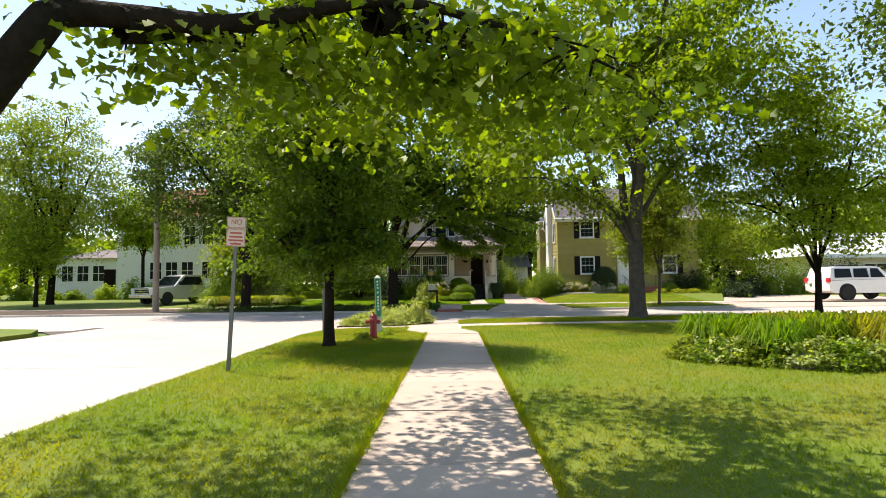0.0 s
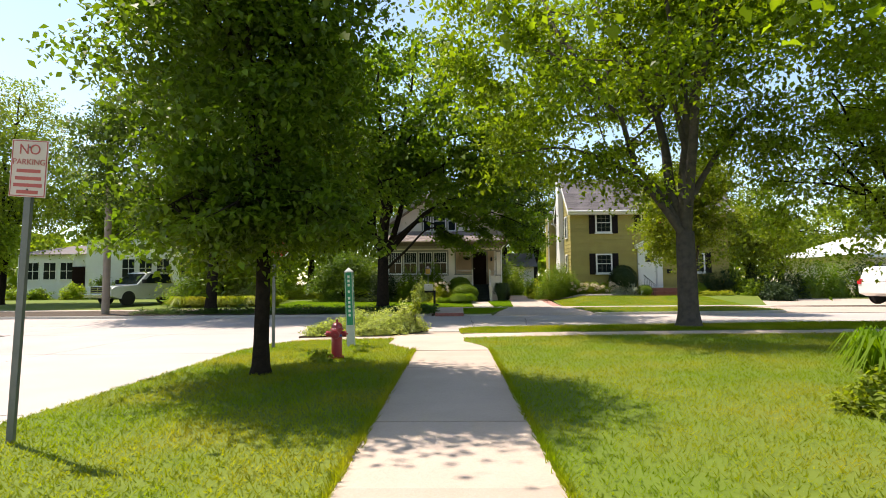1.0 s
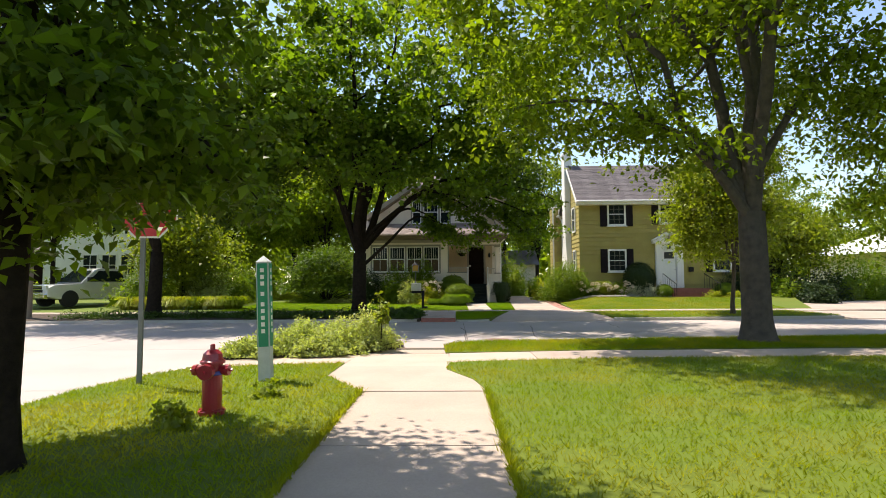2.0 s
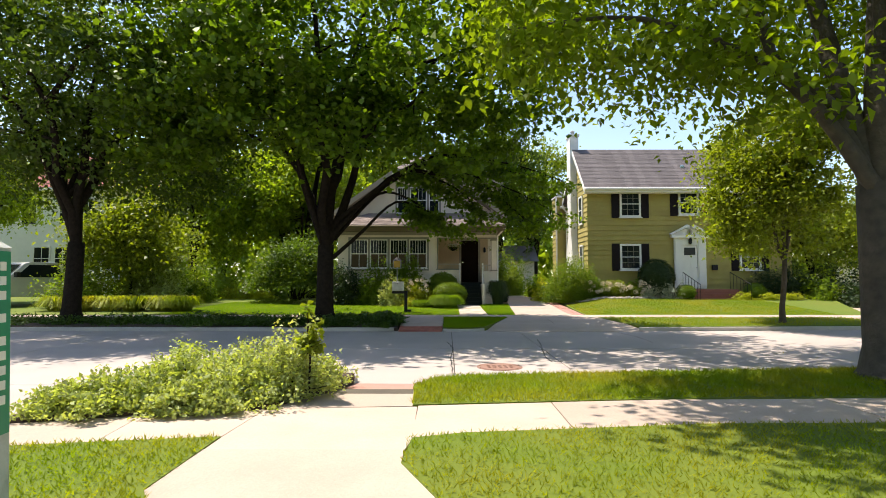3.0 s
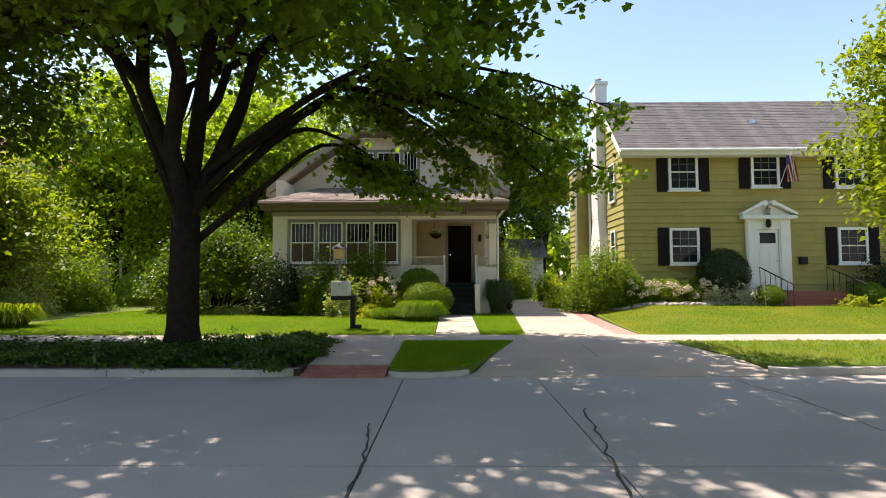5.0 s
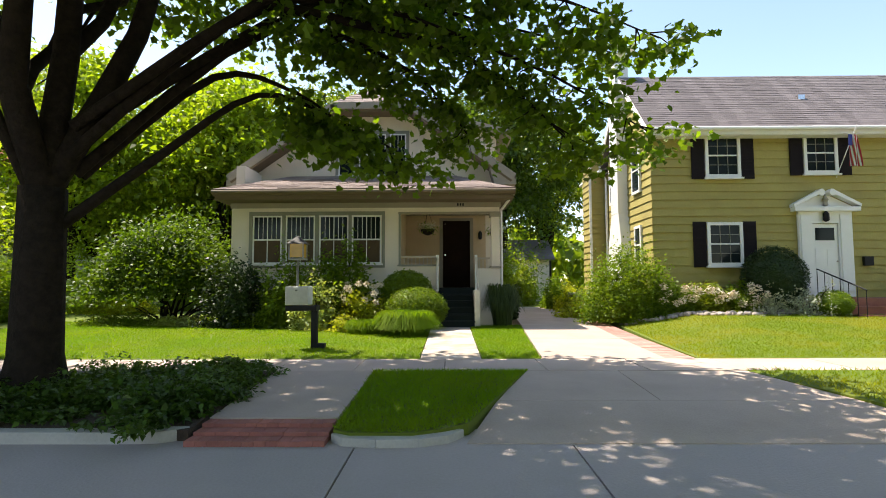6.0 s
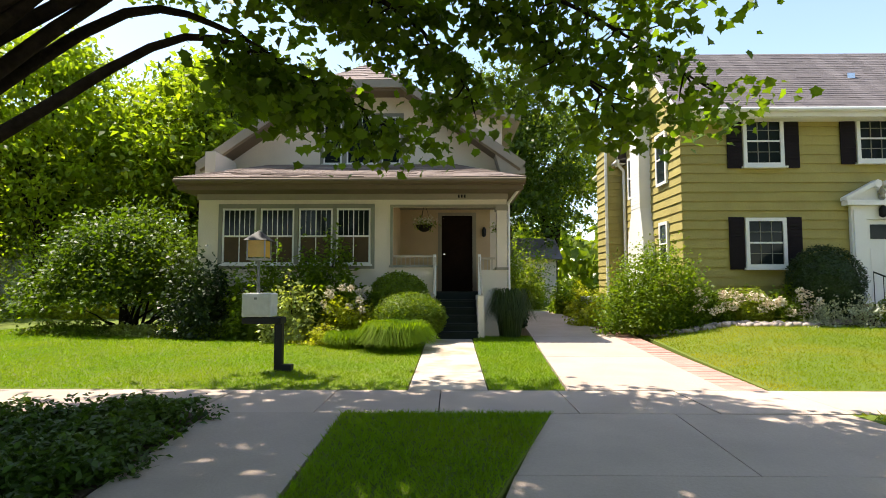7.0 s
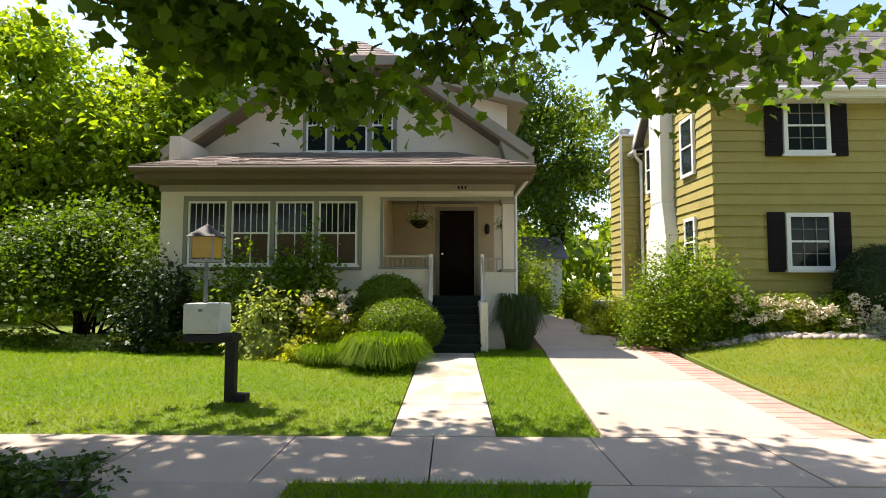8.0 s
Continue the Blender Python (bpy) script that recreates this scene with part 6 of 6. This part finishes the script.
# ---- street furniture ----
def hydrant():
    h = thing("fire_hydrant", (-0.84, 14.25, NEAR), "dark red cast iron fire hydrant with a blue band", "fire hydrant")
    part("base_flange", lathe([(0.13, 0), (0.13, 0.04), (0.10, 0.05), (0.10, 0.06)], 20), HYDRED, h)
    part("barrel", lathe([(0.095, 0.06), (0.095, 0.40), (0.105, 0.41), (0.105, 0.44), (0.095, 0.45), (0.095, 0.52)], 20), HYDRED, h, smooth=False)
    part("band", lathe([(0.108, 0.405), (0.110, 0.41), (0.110, 0.44), (0.108, 0.445)], 20), HYDBLUE, h, "blue ring")
    part("bonnet", lathe([(0.12, 0.52), (0.12, 0.545), (0.10, 0.56), (0.09, 0.62), (0.05, 0.66), (0.03, 0.665)], 20), HYDRED, h)
    part("operating_nut", lathe([(0.025, 0.665), (0.025, 0.71), (0.015, 0.72)], 5), HYDRED, h)
    for a, r, L in ((math.pi, 0.05, 0.19), (0, 0.05, 0.17), (-math.pi / 2, 0.07, 0.18)):
        d = Vector((math.cos(a), math.sin(a), 0))
        n = part("outlet", rod(d * 0.08 + Vector((0, 0, 0.45)), d * (L - 0.04) + Vector((0, 0, 0.45)), r), HYDRED, h)
        part("outlet_cap", rod(d * (L - 0.04) + Vector((0, 0, 0.45)), d * L + Vector((0, 0, 0.45)), r * 1.2, r * 1.1), HYDRED, n)
        part("cap_nut", rod(d * L + Vector((0, 0, 0.45)), d * (L + 0.03) + Vector((0, 0, 0.45)), 0.016, seg=5), HYDRED, n)
    for k in range(6):
        a = k * math.pi / 3
        part("bolt", rod((0.115 * math.cos(a), 0.115 * math.sin(a), 0.04), (0.115 * math.cos(a), 0.115 * math.sin(a), 0.055), 0.012, seg=6), HYDRED, h)
    return h


hydrant().scale = (0.92, 0.92, 0.88)


def lettering(text, size, mat, parent, loc, rot, name="lettering"):
    cu = bpy.data.curves.new(name, 'FONT')
    cu.body, cu.size, cu.align_x, cu.align_y, cu.extrude = text, size, 'CENTER', 'CENTER', 0.001
    tmp = bpy.data.objects.new(name, cu)
    scene.collection.objects.link(tmp)
    me = bpy.data.meshes.new_from_object(tmp.evaluated_get(bpy.context.evaluated_depsgraph_get()))
    bpy.data.objects.remove(tmp)
    ob = link_mesh(name, me, mat, parent)
    ob.matrix_local = pose(*loc, *rot)
    return ob


def no_parking():
    s = thing("parking_sign", (-2.38, 9.55, NEAR), "faded red and white no parking sign on a leaning steel post", "road sign")
    s.matrix_world = s.matrix_world @ pose(0.03, 0, -0.16, 2.5, 4.0, 0) @ Matrix.Diagonal((0.94, 0.94, 0.965, 1))
    bm = bmesh.new()
    box(-0.028, 0.028, -0.004, 0.004, -0.3, 2.55, bm)
    box(-0.028, -0.020, 0.004, 0.03, -0.3, 2.55, bm)
    box(0.020, 0.028, 0.004, 0.03, -0.3, 2.55, bm)
    part("post", bm, STEEL, s)
    pl = part("plate", box(-0.155, 0.155, -0.010, -0.006, 2.14, 2.60), SIGNWHITE, s, bevel=0.0015)
    for a, b, c, d in ((-0.148, 0.148, 2.588, 2.595), (-0.148, 0.148, 2.145, 2.152), (-0.148, -0.141, 2.152, 2.588), (0.141, 0.148, 2.152, 2.588)):
        part("border", box(a, b, -0.0125, -0.0105, c, d), SIGNRED, pl)
    lettering("NO", 0.115, SIGNRED, pl, (0, -0.0125, 2.52), (90, 0, 0))
    lettering("PARKING", 0.066, SIGNRED, pl, (0, -0.0125, 2.42), (90, 0, 0))
    for z, w in ((2.35, 0.2), (2.29, 0.22), (2.235, 0.24), (2.18, 0.18)):
        part("text_bar", box(-w / 2, w / 2, -0.0125, -0.0105, z - 0.014, z + 0.014), SIGNRED, pl)
    for z in (2.2, 2.54):
        part("bolt", rod((0, -0.018, z), (0, -0.005, z), 0.008, seg=6), STEEL, pl)


no_parking()


def stop_sign():
    s = thing("stop_sign", (-2.4, 15.75, NEAR), "red octagonal stop sign on a thin steel post", "road sign")
    part("post", box(-0.028, 0.028, 0.0, 0.028, -0.3, 2.45), STEEL, s)
    bm = bmesh.new()
    bmesh.ops.create_cone(bm, cap_ends=True, segments=8, radius1=0.40, radius2=0.40, depth=0.004, matrix=pose(0.06, -0.006, 2.12, 90, 22.5, 0))
    pl = part("plate", bm, WHITE, s, "white edge of the sign")
    bm = bmesh.new()
    bmesh.ops.create_cone(bm, cap_ends=True, segments=8, radius1=0.375, radius2=0.375, depth=0.003, matrix=pose(0.06, -0.0105, 2.12, 90, 22.5, 0))
    part("red_face", bm, STOPRED, pl)
    lettering("STOP", 0.25, WHITE, pl, (0.06, -0.0135, 2.12), (90, 0, 0))


stop_sign()


def street_post():
    s = thing("street_name_post", (-0.93, 15.95, NEAR), "white square post with green street name panels", "street sign")
    s.matrix_world = s.matrix_world @ pose(0, 0, 0, 0, -2.0, 4)
    part("post", box(-0.075, 0.075, -0.075, 0.075, -0.3, 1.46), POSTWHITE, s, bevel=0.008)
    part("cap", solid([(-0.08, -0.08, 1.46), (0.08, -0.08, 1.46), (0.08, 0.08, 1.46), (-0.08, 0.08, 1.46), (0, 0, 1.54)], [(0, 1, 4), (1, 2, 4), (2, 3, 4), (3, 0, 4), (0, 3, 2, 1)]), POSTWHITE, s)
    rs = random.Random(2)
    for k, rot in enumerate((0, 90, 180, 270)):
        p = part("name_panel", box(-0.06, 0.06, -0.083, -0.077, 0.42, 1.44), GREENSIGN, s, "green panel with white lettering bars")
        p.matrix_local = pose(0, 0, 0, 0, 0, rot)
        z = 1.38
        for j in range(11):
            if j in (3, 5):
                z -= 0.045
                continue
            part("letter_bar", box(-0.022, 0.022, -0.0865, -0.0832, z - 0.05, z), WHITE, p)
            z -= 0.082


street_post()


def yard_lamp():
    s = thing("lamp_post", (0.08, 32.78, 0.2), "black garden post with a pale mailbox and an amber lantern", "lamp post")
    part("post", box(-0.055, 0.055, -0.055, 0.055, -0.2, 0.80), BLACKPAINT, s, bevel=0.006)
    part("tray", box(-0.50, 0.06, -0.14, 0.14, 0.70, 0.79), BLACKPAINT, s, "black shelf under the mailbox", bevel=0.02)
    body = part("mailbox", box(-0.50, -0.08, -0.16, 0.16, 0.80, 1.14), POSTWHITE, s, "pale mailbox", bevel=0.03)
    part("mailbox_door", box(-0.47, -0.11, -0.175, -0.162, 0.83, 1.11), POSTWHITE, body, bevel=0.004)
    part("mailbox_latch", box(-0.31, -0.27, -0.19, -0.176, 1.05, 1.08), STEEL, body)
    part("lantern_stem", rod((-0.32, 0, 1.14), (-0.32, 0, 1.62), 0.022), STEEL, s, "slim grey stem")
    lan = part("lantern", box(-0.44, -0.20, -0.12, 0.12, 1.66, 1.90), AMBER, s, "amber glass lantern")
    part("roof", solid([(-0.49, -0.17, 1.902), (-0.15, -0.17, 1.902), (-0.15, 0.17, 1.902), (-0.49, 0.17, 1.902), (-0.32, 0, 2.06)], [(0, 1, 4), (1, 2, 4), (2, 3, 4), (3, 0, 4), (0, 3, 2, 1)]), BLACKPAINT, lan)
    for a in (-0.455, -0.203):
        for b in (-0.135, 0.117):
            part("bar", box(a, a + 0.018, b, b + 0.018, 1.64, 1.90), GREYBOX, lan)
    part("bottom", box(-0.46, -0.18, -0.14, 0.14, 1.615, 1.64), GREYBOX, lan, bevel=0.006)
    part("foot_box", box(0.06, 0.2, -0.08, 0.06, -0.1, 0.12), BLACKPAINT, s, bevel=0.01)


yard_lamp()
pole = thing("utility_pole", (-14.3, 28.9, 0.1), "weathered grey wooden utility pole by the kerb", "utility pole")
part("shaft", rod((0, 0, -0.3), (0, 0, 8.6), 0.16, 0.12, 14), WOODPOLE, pole)
part("cross_arm", box(-1.1, 1.1, -0.06, 0.06, 7.9, 8.02), WOODPOLE, pole)
for x in (-1.0, -0.4, 0.4, 1.0):
    part("insulator", lathe([(0.02, 0), (0.05, 0.05), (0.03, 0.12)], 8, (x, 0, 8.02)), POSTWHITE, pole)


# ---- cars ----
def wheel(parent, x, y, r, w):
    t = part("wheel", lathe([(r * 0.62, -w / 2), (r * 0.95, -w / 2), (r, -w * 0.35), (r, w * 0.35), (r * 0.95, w / 2), (r * 0.62, w / 2)], 22), TYRE, parent, "black tyre and steel rim")
    t.matrix_local = pose(x, y, r, 90, 0, 0)
    part("rim", lathe([(0.02, -w * 0.42), (r * 0.62, -w * 0.4), (r * 0.62, w * 0.4), (0.02, w * 0.42)], 18), CHROME, t)


def extrude_side(profile, w0, w1, z_split):
    """A body from a side outline (x, z), narrower above z_split."""
    bm = bmesh.new()
    rows = []
    for s in (-1, 1):
        rows.append([bm.verts.new((x, s * (w0 if z <= z_split else w1), z)) for x, z in profile])
    n = len(profile)
    for i in range(n):
        bm.faces.new((rows[0][i], rows[0][(i + 1) % n], rows[1][(i + 1) % n], rows[1][i]))
    bm.faces.new(rows[0][::-1])
    bm.faces.new(rows[1])
    return bm


def pickup():
    c = thing("pickup_truck", (-16.8, 36.4, 0.31), "silver pickup truck parked nose-out on a driveway", "pickup truck", turn=-112)
    part("body", extrude_side([(-2.8, 0.5), (-2.85, 1.05), (-0.9, 1.1), (1.1, 1.12), (2.55, 1.05), (2.85, 0.9), (2.88, 0.5), (2.3, 0.38), (-2.3, 0.4)], 0.97, 0.95, 0.95), CARSILVER, c, bevel=0.05)
    part("cab", extrude_side([(-1.1, 1.08), (-1.0, 1.75), (-0.75, 1.86), (0.35, 1.86), (0.6, 1.78), (1.35, 1.12)], 0.93, 0.78, 1.3), CARSILVER, c, bevel=0.04)
    part("windscreen", solid([(0.70, -0.74, 1.75), (0.70, 0.74, 1.75), (1.33, 0.86, 1.17), (1.33, -0.86, 1.17)], [(0, 1, 2, 3)]), PANE, c)
    for s in (-1, 1):
        part("side_window", solid([(-0.8, s * 0.80, 1.74), (0.4, s * 0.80, 1.74), (1.0, s * 0.935, 1.2), (-0.9, s * 0.935, 1.2)], [(0, 1, 2, 3)]), PANE, c)
        part("mirror", box(0.95, 1.1, s * 1.0, s * 1.2, 1.2, 1.42), BLACKPAINT, c, bevel=0.02)
        part("headlight", box(2.80, 2.90, s * 0.62, s * 0.93, 0.82, 1.02), LENS, c, bevel=0.015)
        for x in (-1.75, 1.85):
            wheel(c, x, s * 0.86, 0.40, 0.27)
    g_ = part("grille", box(2.84, 2.90, -0.6, 0.6, 0.68, 1.02), BLACKPAINT, c)
    for k in range(3):
        part("grille_bar", box(2.89, 2.93, -0.6, 0.6, 0.70 + k * 0.12, 0.735 + k * 0.12), CHROME, g_)
    part("grille_bar", box(2.89, 2.93, -0.03, 0.03, 0.68, 1.02), CHROME, g_)
    part("bumper", box(2.82, 3.02, -0.95, 0.95, 0.42, 0.64), CHROME, c, bevel=0.03)
    return c


def suv():
    c = thing("suv", (23.4, 31.6, 0.2), "white boxy sport utility vehicle parked on the drive", "car", turn=4)
    part("body", extrude_side([(-2.35, 0.5), (-2.38, 1.05), (1.15, 1.1), (2.25, 1.02), (2.38, 0.85), (2.4, 0.5), (2.0, 0.36), (-2.0, 0.36)], 0.93, 0.91, 0.9), CARWHITE, c, bevel=0.05)
    part("cabin", extrude_side([(-2.33, 1.06), (-2.15, 1.72), (-1.9, 1.8), (0.35, 1.8), (0.6, 1.72), (1.2, 1.1)], 0.90, 0.76, 1.3), CARWHITE, c, bevel=0.04)
    for s in (-1, 1):
        for a, b in ((-2.05, -1.1), (-1.0, -0.15), (-0.05, 0.75)):
            part("side_window", solid([(a + 0.08, s * 0.785, 1.68), (min(b, 0.45), s * 0.785, 1.68), (b, s * 0.905, 1.2), (a, s * 0.905, 1.2)], [(0, 1, 2, 3)]), PANE, c)
        part("roof_rail", rod((-1.8, s * 0.68, 1.85), (0.2, s * 0.68, 1.85), 0.02), BLACKPAINT, c)
        part("mirror", box(0.75, 0.9, s * 0.92, s * 1.1, 1.15, 1.32), CARWHITE, c, bevel=0.02)
        part("tail_light", box(-2.41, -2.3, s * 0.70, s * 0.92, 0.95, 1.2), STOPRED, c, bevel=0.01)
        part("headlight", box(2.3, 2.42, s * 0.58, s * 0.9, 0.8, 0.98), LENS, c, bevel=0.01)
        for x in (-1.4, 1.45):
            wheel(c, x, s * 0.84, 0.38, 0.26)
            part("wheel_arch", rod((x, s * 0.90, 0.42), (x, s * 0.935, 0.42), 0.47, seg=20), BLACKPAINT, c)
    return c


pickup()
suv()


# ---- houses further off ----
def plain_window(parent, x, z, w, h, y, bars=2):
    win = new("window")
    win.parent = parent
    bm = bmesh.new()
    for a, b, c, d in ((x, x + 0.08, z, z + h), (x + w - 0.08, x + w, z, z + h), (x + 0.08, x + w - 0.08, z, z + 0.08), (x + 0.08, x + w - 0.08, z + h - 0.08, z + h)):
        box(a, b, y - 0.06, y - 0.003, c, d, bm)
    part("window_frame", bm, WHITE, win)
    part("pane", box(x + 0.08, x + w - 0.08, y - 0.03, y - 0.015, z + 0.08, z + h - 0.08), PANE, win)
    part("glazing_bar", box(x + w / 2 - 0.02, x + w / 2 + 0.02, y - 0.045, y - 0.031, z + 0.08, z + h - 0.08), WHITE, win)
    part("glazing_bar", box(x + 0.08, x + w - 0.08, y - 0.045, y - 0.031, z + h / 2 - 0.02, z + h / 2 + 0.02), WHITE, win)


wh = thing("white_house", (0, 0, 0), "white two-storey house with a red hipped roof", "house")
part("wall", box(-28.5, -19.2, 48, 56, 0.2, 7.4), WHITE, wh)
part("porch_wing", box(-34.5, -28.5, 48.5, 54, 0.2, 4.0), WHITE, wh)
part("wing_roof", solid([(-34.9, 48.1, 4.0), (-28.5, 48.1, 4.0), (-28.5, 54.4, 4.0), (-34.9, 54.4, 4.0), (-31.8, 51.2, 4.9), (-28.5, 51.2, 4.9)], [(0, 1, 5, 4), (3, 4, 5, 2), (0, 4, 3), (1, 2, 5), (0, 3, 2, 1)]), SHINGLE, wh)
part("roof", solid([(-29.1, 47.4, 7.4), (-18.6, 47.4, 7.4), (-18.6, 56.6, 7.4), (-29.1, 56.6, 7.4), (-25.5, 52, 10.6), (-22.2, 52, 10.6)], [(0, 1, 5, 4), (3, 4, 5, 2), (0, 4, 3), (1, 2, 5), (0, 3, 2, 1)]), REDROOF, wh, "red tiled hip roof")
shingled(wh, [(-29.1, 47.38, 7.42), (-18.6, 47.38, 7.42), (-22.2, 52, 10.63), (-25.5, 52, 10.63)], 14, REDROOF)
part("eave_board", box(-29.1, -18.6, 47.35, 47.4, 7.2, 7.42), WHITE, wh)
for x in (-27.9, -26.5, -24.0, -22.6, -21.0):
    plain_window(wh, x, 5.0, 1.1, 1.7, 48)
for x in (-25.6, -24.2, -22.8, -21.0):
    plain_window(wh, x, 2.0, 1.15, 1.6, 48)
for x in (-33.8, -32.4, -31.0):
    plain_window(wh, x, 1.9, 1.15, 1.5, 48.5)
part("door", box(-29.9, -28.9, 48.4, 48.498, 0.9, 3.0), DOORWOOD, wh)
for i in range(3):
    part("step", box(-30.2, -28.7, 47.4 + 0.3 * i, 48.4, 0.2, 0.45 + 0.2 * i), CONCRETE, wh)
for i, (x, r, h) in enumerate(((-33.0, 1.0, 0.9), (-31.0, 0.9, 0.9), (-28.3, 0.9, 1.3), (-26.2, 1.0, 1.8), (-24.7, 0.8, 1.4), (-18.3, 1.3, 2.4), (-16.8, 1.2, 1.8), (-35.5, 1.2, 1.6))):
    bush("foundation_shrub", "rounded shrub before the white house", (x, 46.4, 0.35), (r, 0.8, h), 1800, 0.14, BUSHLEAF if i % 2 else YELLOWLEAF, 300 + i, group="shrubs of the white house")
rh = thing("low_house", (0, 0, 0), "low house with a pale shallow roof", "house")
part("wall", box(27.5, 46, 40.0, 49, 0.2, 3.0), STUCCO, rh)
part("roof", solid([(26.6, 39.2, 3.0), (46.8, 39.2, 3.0), (46.8, 49.8, 3.0), (26.6, 49.8, 3.0), (31.0, 44.5, 4.9), (43, 44.5, 4.9)], [(0, 1, 5, 4), (3, 4, 5, 2), (0, 4, 3), (1, 2, 5), (0, 3, 2, 1)]), POSTWHITE, rh, "pale sunlit roof")
part("eave_board", box(26.6, 46.8, 39.15, 39.2, 2.75, 3.02), WHITE, rh)
part("vent_pipe", box(29.6, 30.3, 43.4, 43.9, 4.4, 5.2), POSTWHITE, rh)
for x in (30, 34, 38):
    plain_window(rh, x, 1.2, 1.8, 1.2, 40.0)
part("garage_door", box(41, 44, 39.93, 39.998, 0.3, 2.5), WHITE, rh)
for i, (x, y, r, h, m) in enumerate(((20.5, 37.5, 1.3, 1.9, DARKBUSH), (22.3, 38.0, 1.3, 2.3, BUSHLEAF), (24.0, 38.2, 1.2, 2.4, BUSHLEAF), (25.7, 38.0, 1.2, 2.6, DARKBUSH), (27.3, 37.6, 1.0, 2.6, DARKBUSH), (29.4, 37.6, 1.2, 1.6, LIGHTLEAF), (32, 38, 1.3, 1.7, BUSHLEAF), (36, 38, 1.4, 1.8, BUSHLEAF), (17.8, 36.6, 0.9, 1.2, BUSHLEAF), (18.9, 35.6, 1.0, 1.0, DARKBUSH))):
    bush("hedge_shrub", "dense hedge shrub beside the driveway", (x, y, 0.3), (r, 0.9, h), 2600, 0.11, m, 330 + i, group="hedge by the low house", rough=0.3)

# woods closing the view far behind
rngw = np.random.default_rng(77)
n = 26000
ang = rngw.uniform(0.05, np.pi - 0.05, n)
dist = rngw.uniform(78, 96, n)
hgt = np.array([5.5 + 3.5 * noise.noise(Vector((a * 14, 0, 0))) + 2.0 * noise.noise(Vector((a * 45, 3, 0))) for a in ang])
wp = np.stack([np.cos(ang) * dist * 1.35, np.sin(ang) * dist + 4, hgt * rngw.random(n) ** 0.7 * 1.5], 1)
woods = leaves("far_woods", rngw, wp, 1.5, FARLEAF, None, flat=1.0)
tagged(woods, "belt of far trees closing the streets", "woods", kind="stuff")
wp2 = np.stack([rngw.uniform(-110, -40, 9000), rngw.uniform(-30, 60, 9000), rngw.random(9000) ** 0.7 * 10], 1)
woods2 = leaves("far_woods", rngw, wp2, 1.1, FARLEAF, None, flat=1.0)
tagged(woods2, "far trees beyond the side street", "woods", kind="stuff")

# ---- grass ----
rngg = np.random.default_rng(21)
def lawn_grass(poly, count, zf, h, w, mat, label, clip=None):
    px, py = scatter(rngg, poly, count)
    if clip is not None:
        ok = clip(px, py)
        px, py = px[ok], py[ok]
    pz = np.array([zf(x, y) for x, y in zip(px, py)]) + 0.006
    tagged(blades("grass", rngg, px, py, pz, h, w, mat, 1.3), label, "grass", kind="stuff")


nz_ = lambda x, y: NEAR
lawn_grass([p if p[1] > 0 else (p[0], 2.5) for p in LAWN_L], 75000, nz_, 0.034, 0.0056, BLADE, "mown grass of the roadside strip")
lawn_grass([(1.75, 2.5), (9, 2.5), (14, 18), (8, 17.95), (4, 17.85), (1.75, 17.55), (1.3, 17.4), (1.28, 16.8), (1.62, 16.0), (1.75, 15.3)], 150000, nz_, 0.034, 0.0056, BLADE, "mown grass of the corner lawn")
lawn_grass([p if p[0] < 20 else (14, p[1]) for p in VERGE_R], 42000, nz_, 0.05, 0.006, BLADE, "longer grass of the street verge")
lawn_grass(PLOT, 14000, far_z, 0.04, 0.006, BLADE_DEEP, "shaded grass beside the drive")
lawn_grass(VERGE_FR, 9000, far_z, 0.05, 0.007, BLADE, "mown grass of the far verge")
lawn_grass([(-8.5, 31.54), (2.03, 31.54), (2.03, 35.6), (0.3, 36.3), (-3.2, 36.4), (-8.5, 38.5)], 95000, far_z, 0.030, 0.0065, BLADE_DEEP, "mown grass of the front lawn")
lawn_grass(STRIP, 12000, far_z, 0.038, 0.006, BLADE_DEEP, "grass of the strip beside the path")
lawn_grass([(6.4, 31.54), (15, 31.54), (15, 36.6), (6.85, 36.8)], 55000, gz, 0.028, 0.0065, BLADE, "mown grass before the olive house")
# ragged edges along the walk
for x, s in ((0.36, 1), (1.74, -1)):
    py = rngg.uniform(2.5, 15.3, 5000)
    px = x + s * np.abs(rngg.normal(0, 0.018, 5000)) - s * 0.02
    tagged(blades("edge_grass", rngg, px, py, np.full(5000, NEAR - 0.01), 0.07, 0.006, BLADE, 0.9), "ragged grass edge along the pavement", "grass", kind="stuff")
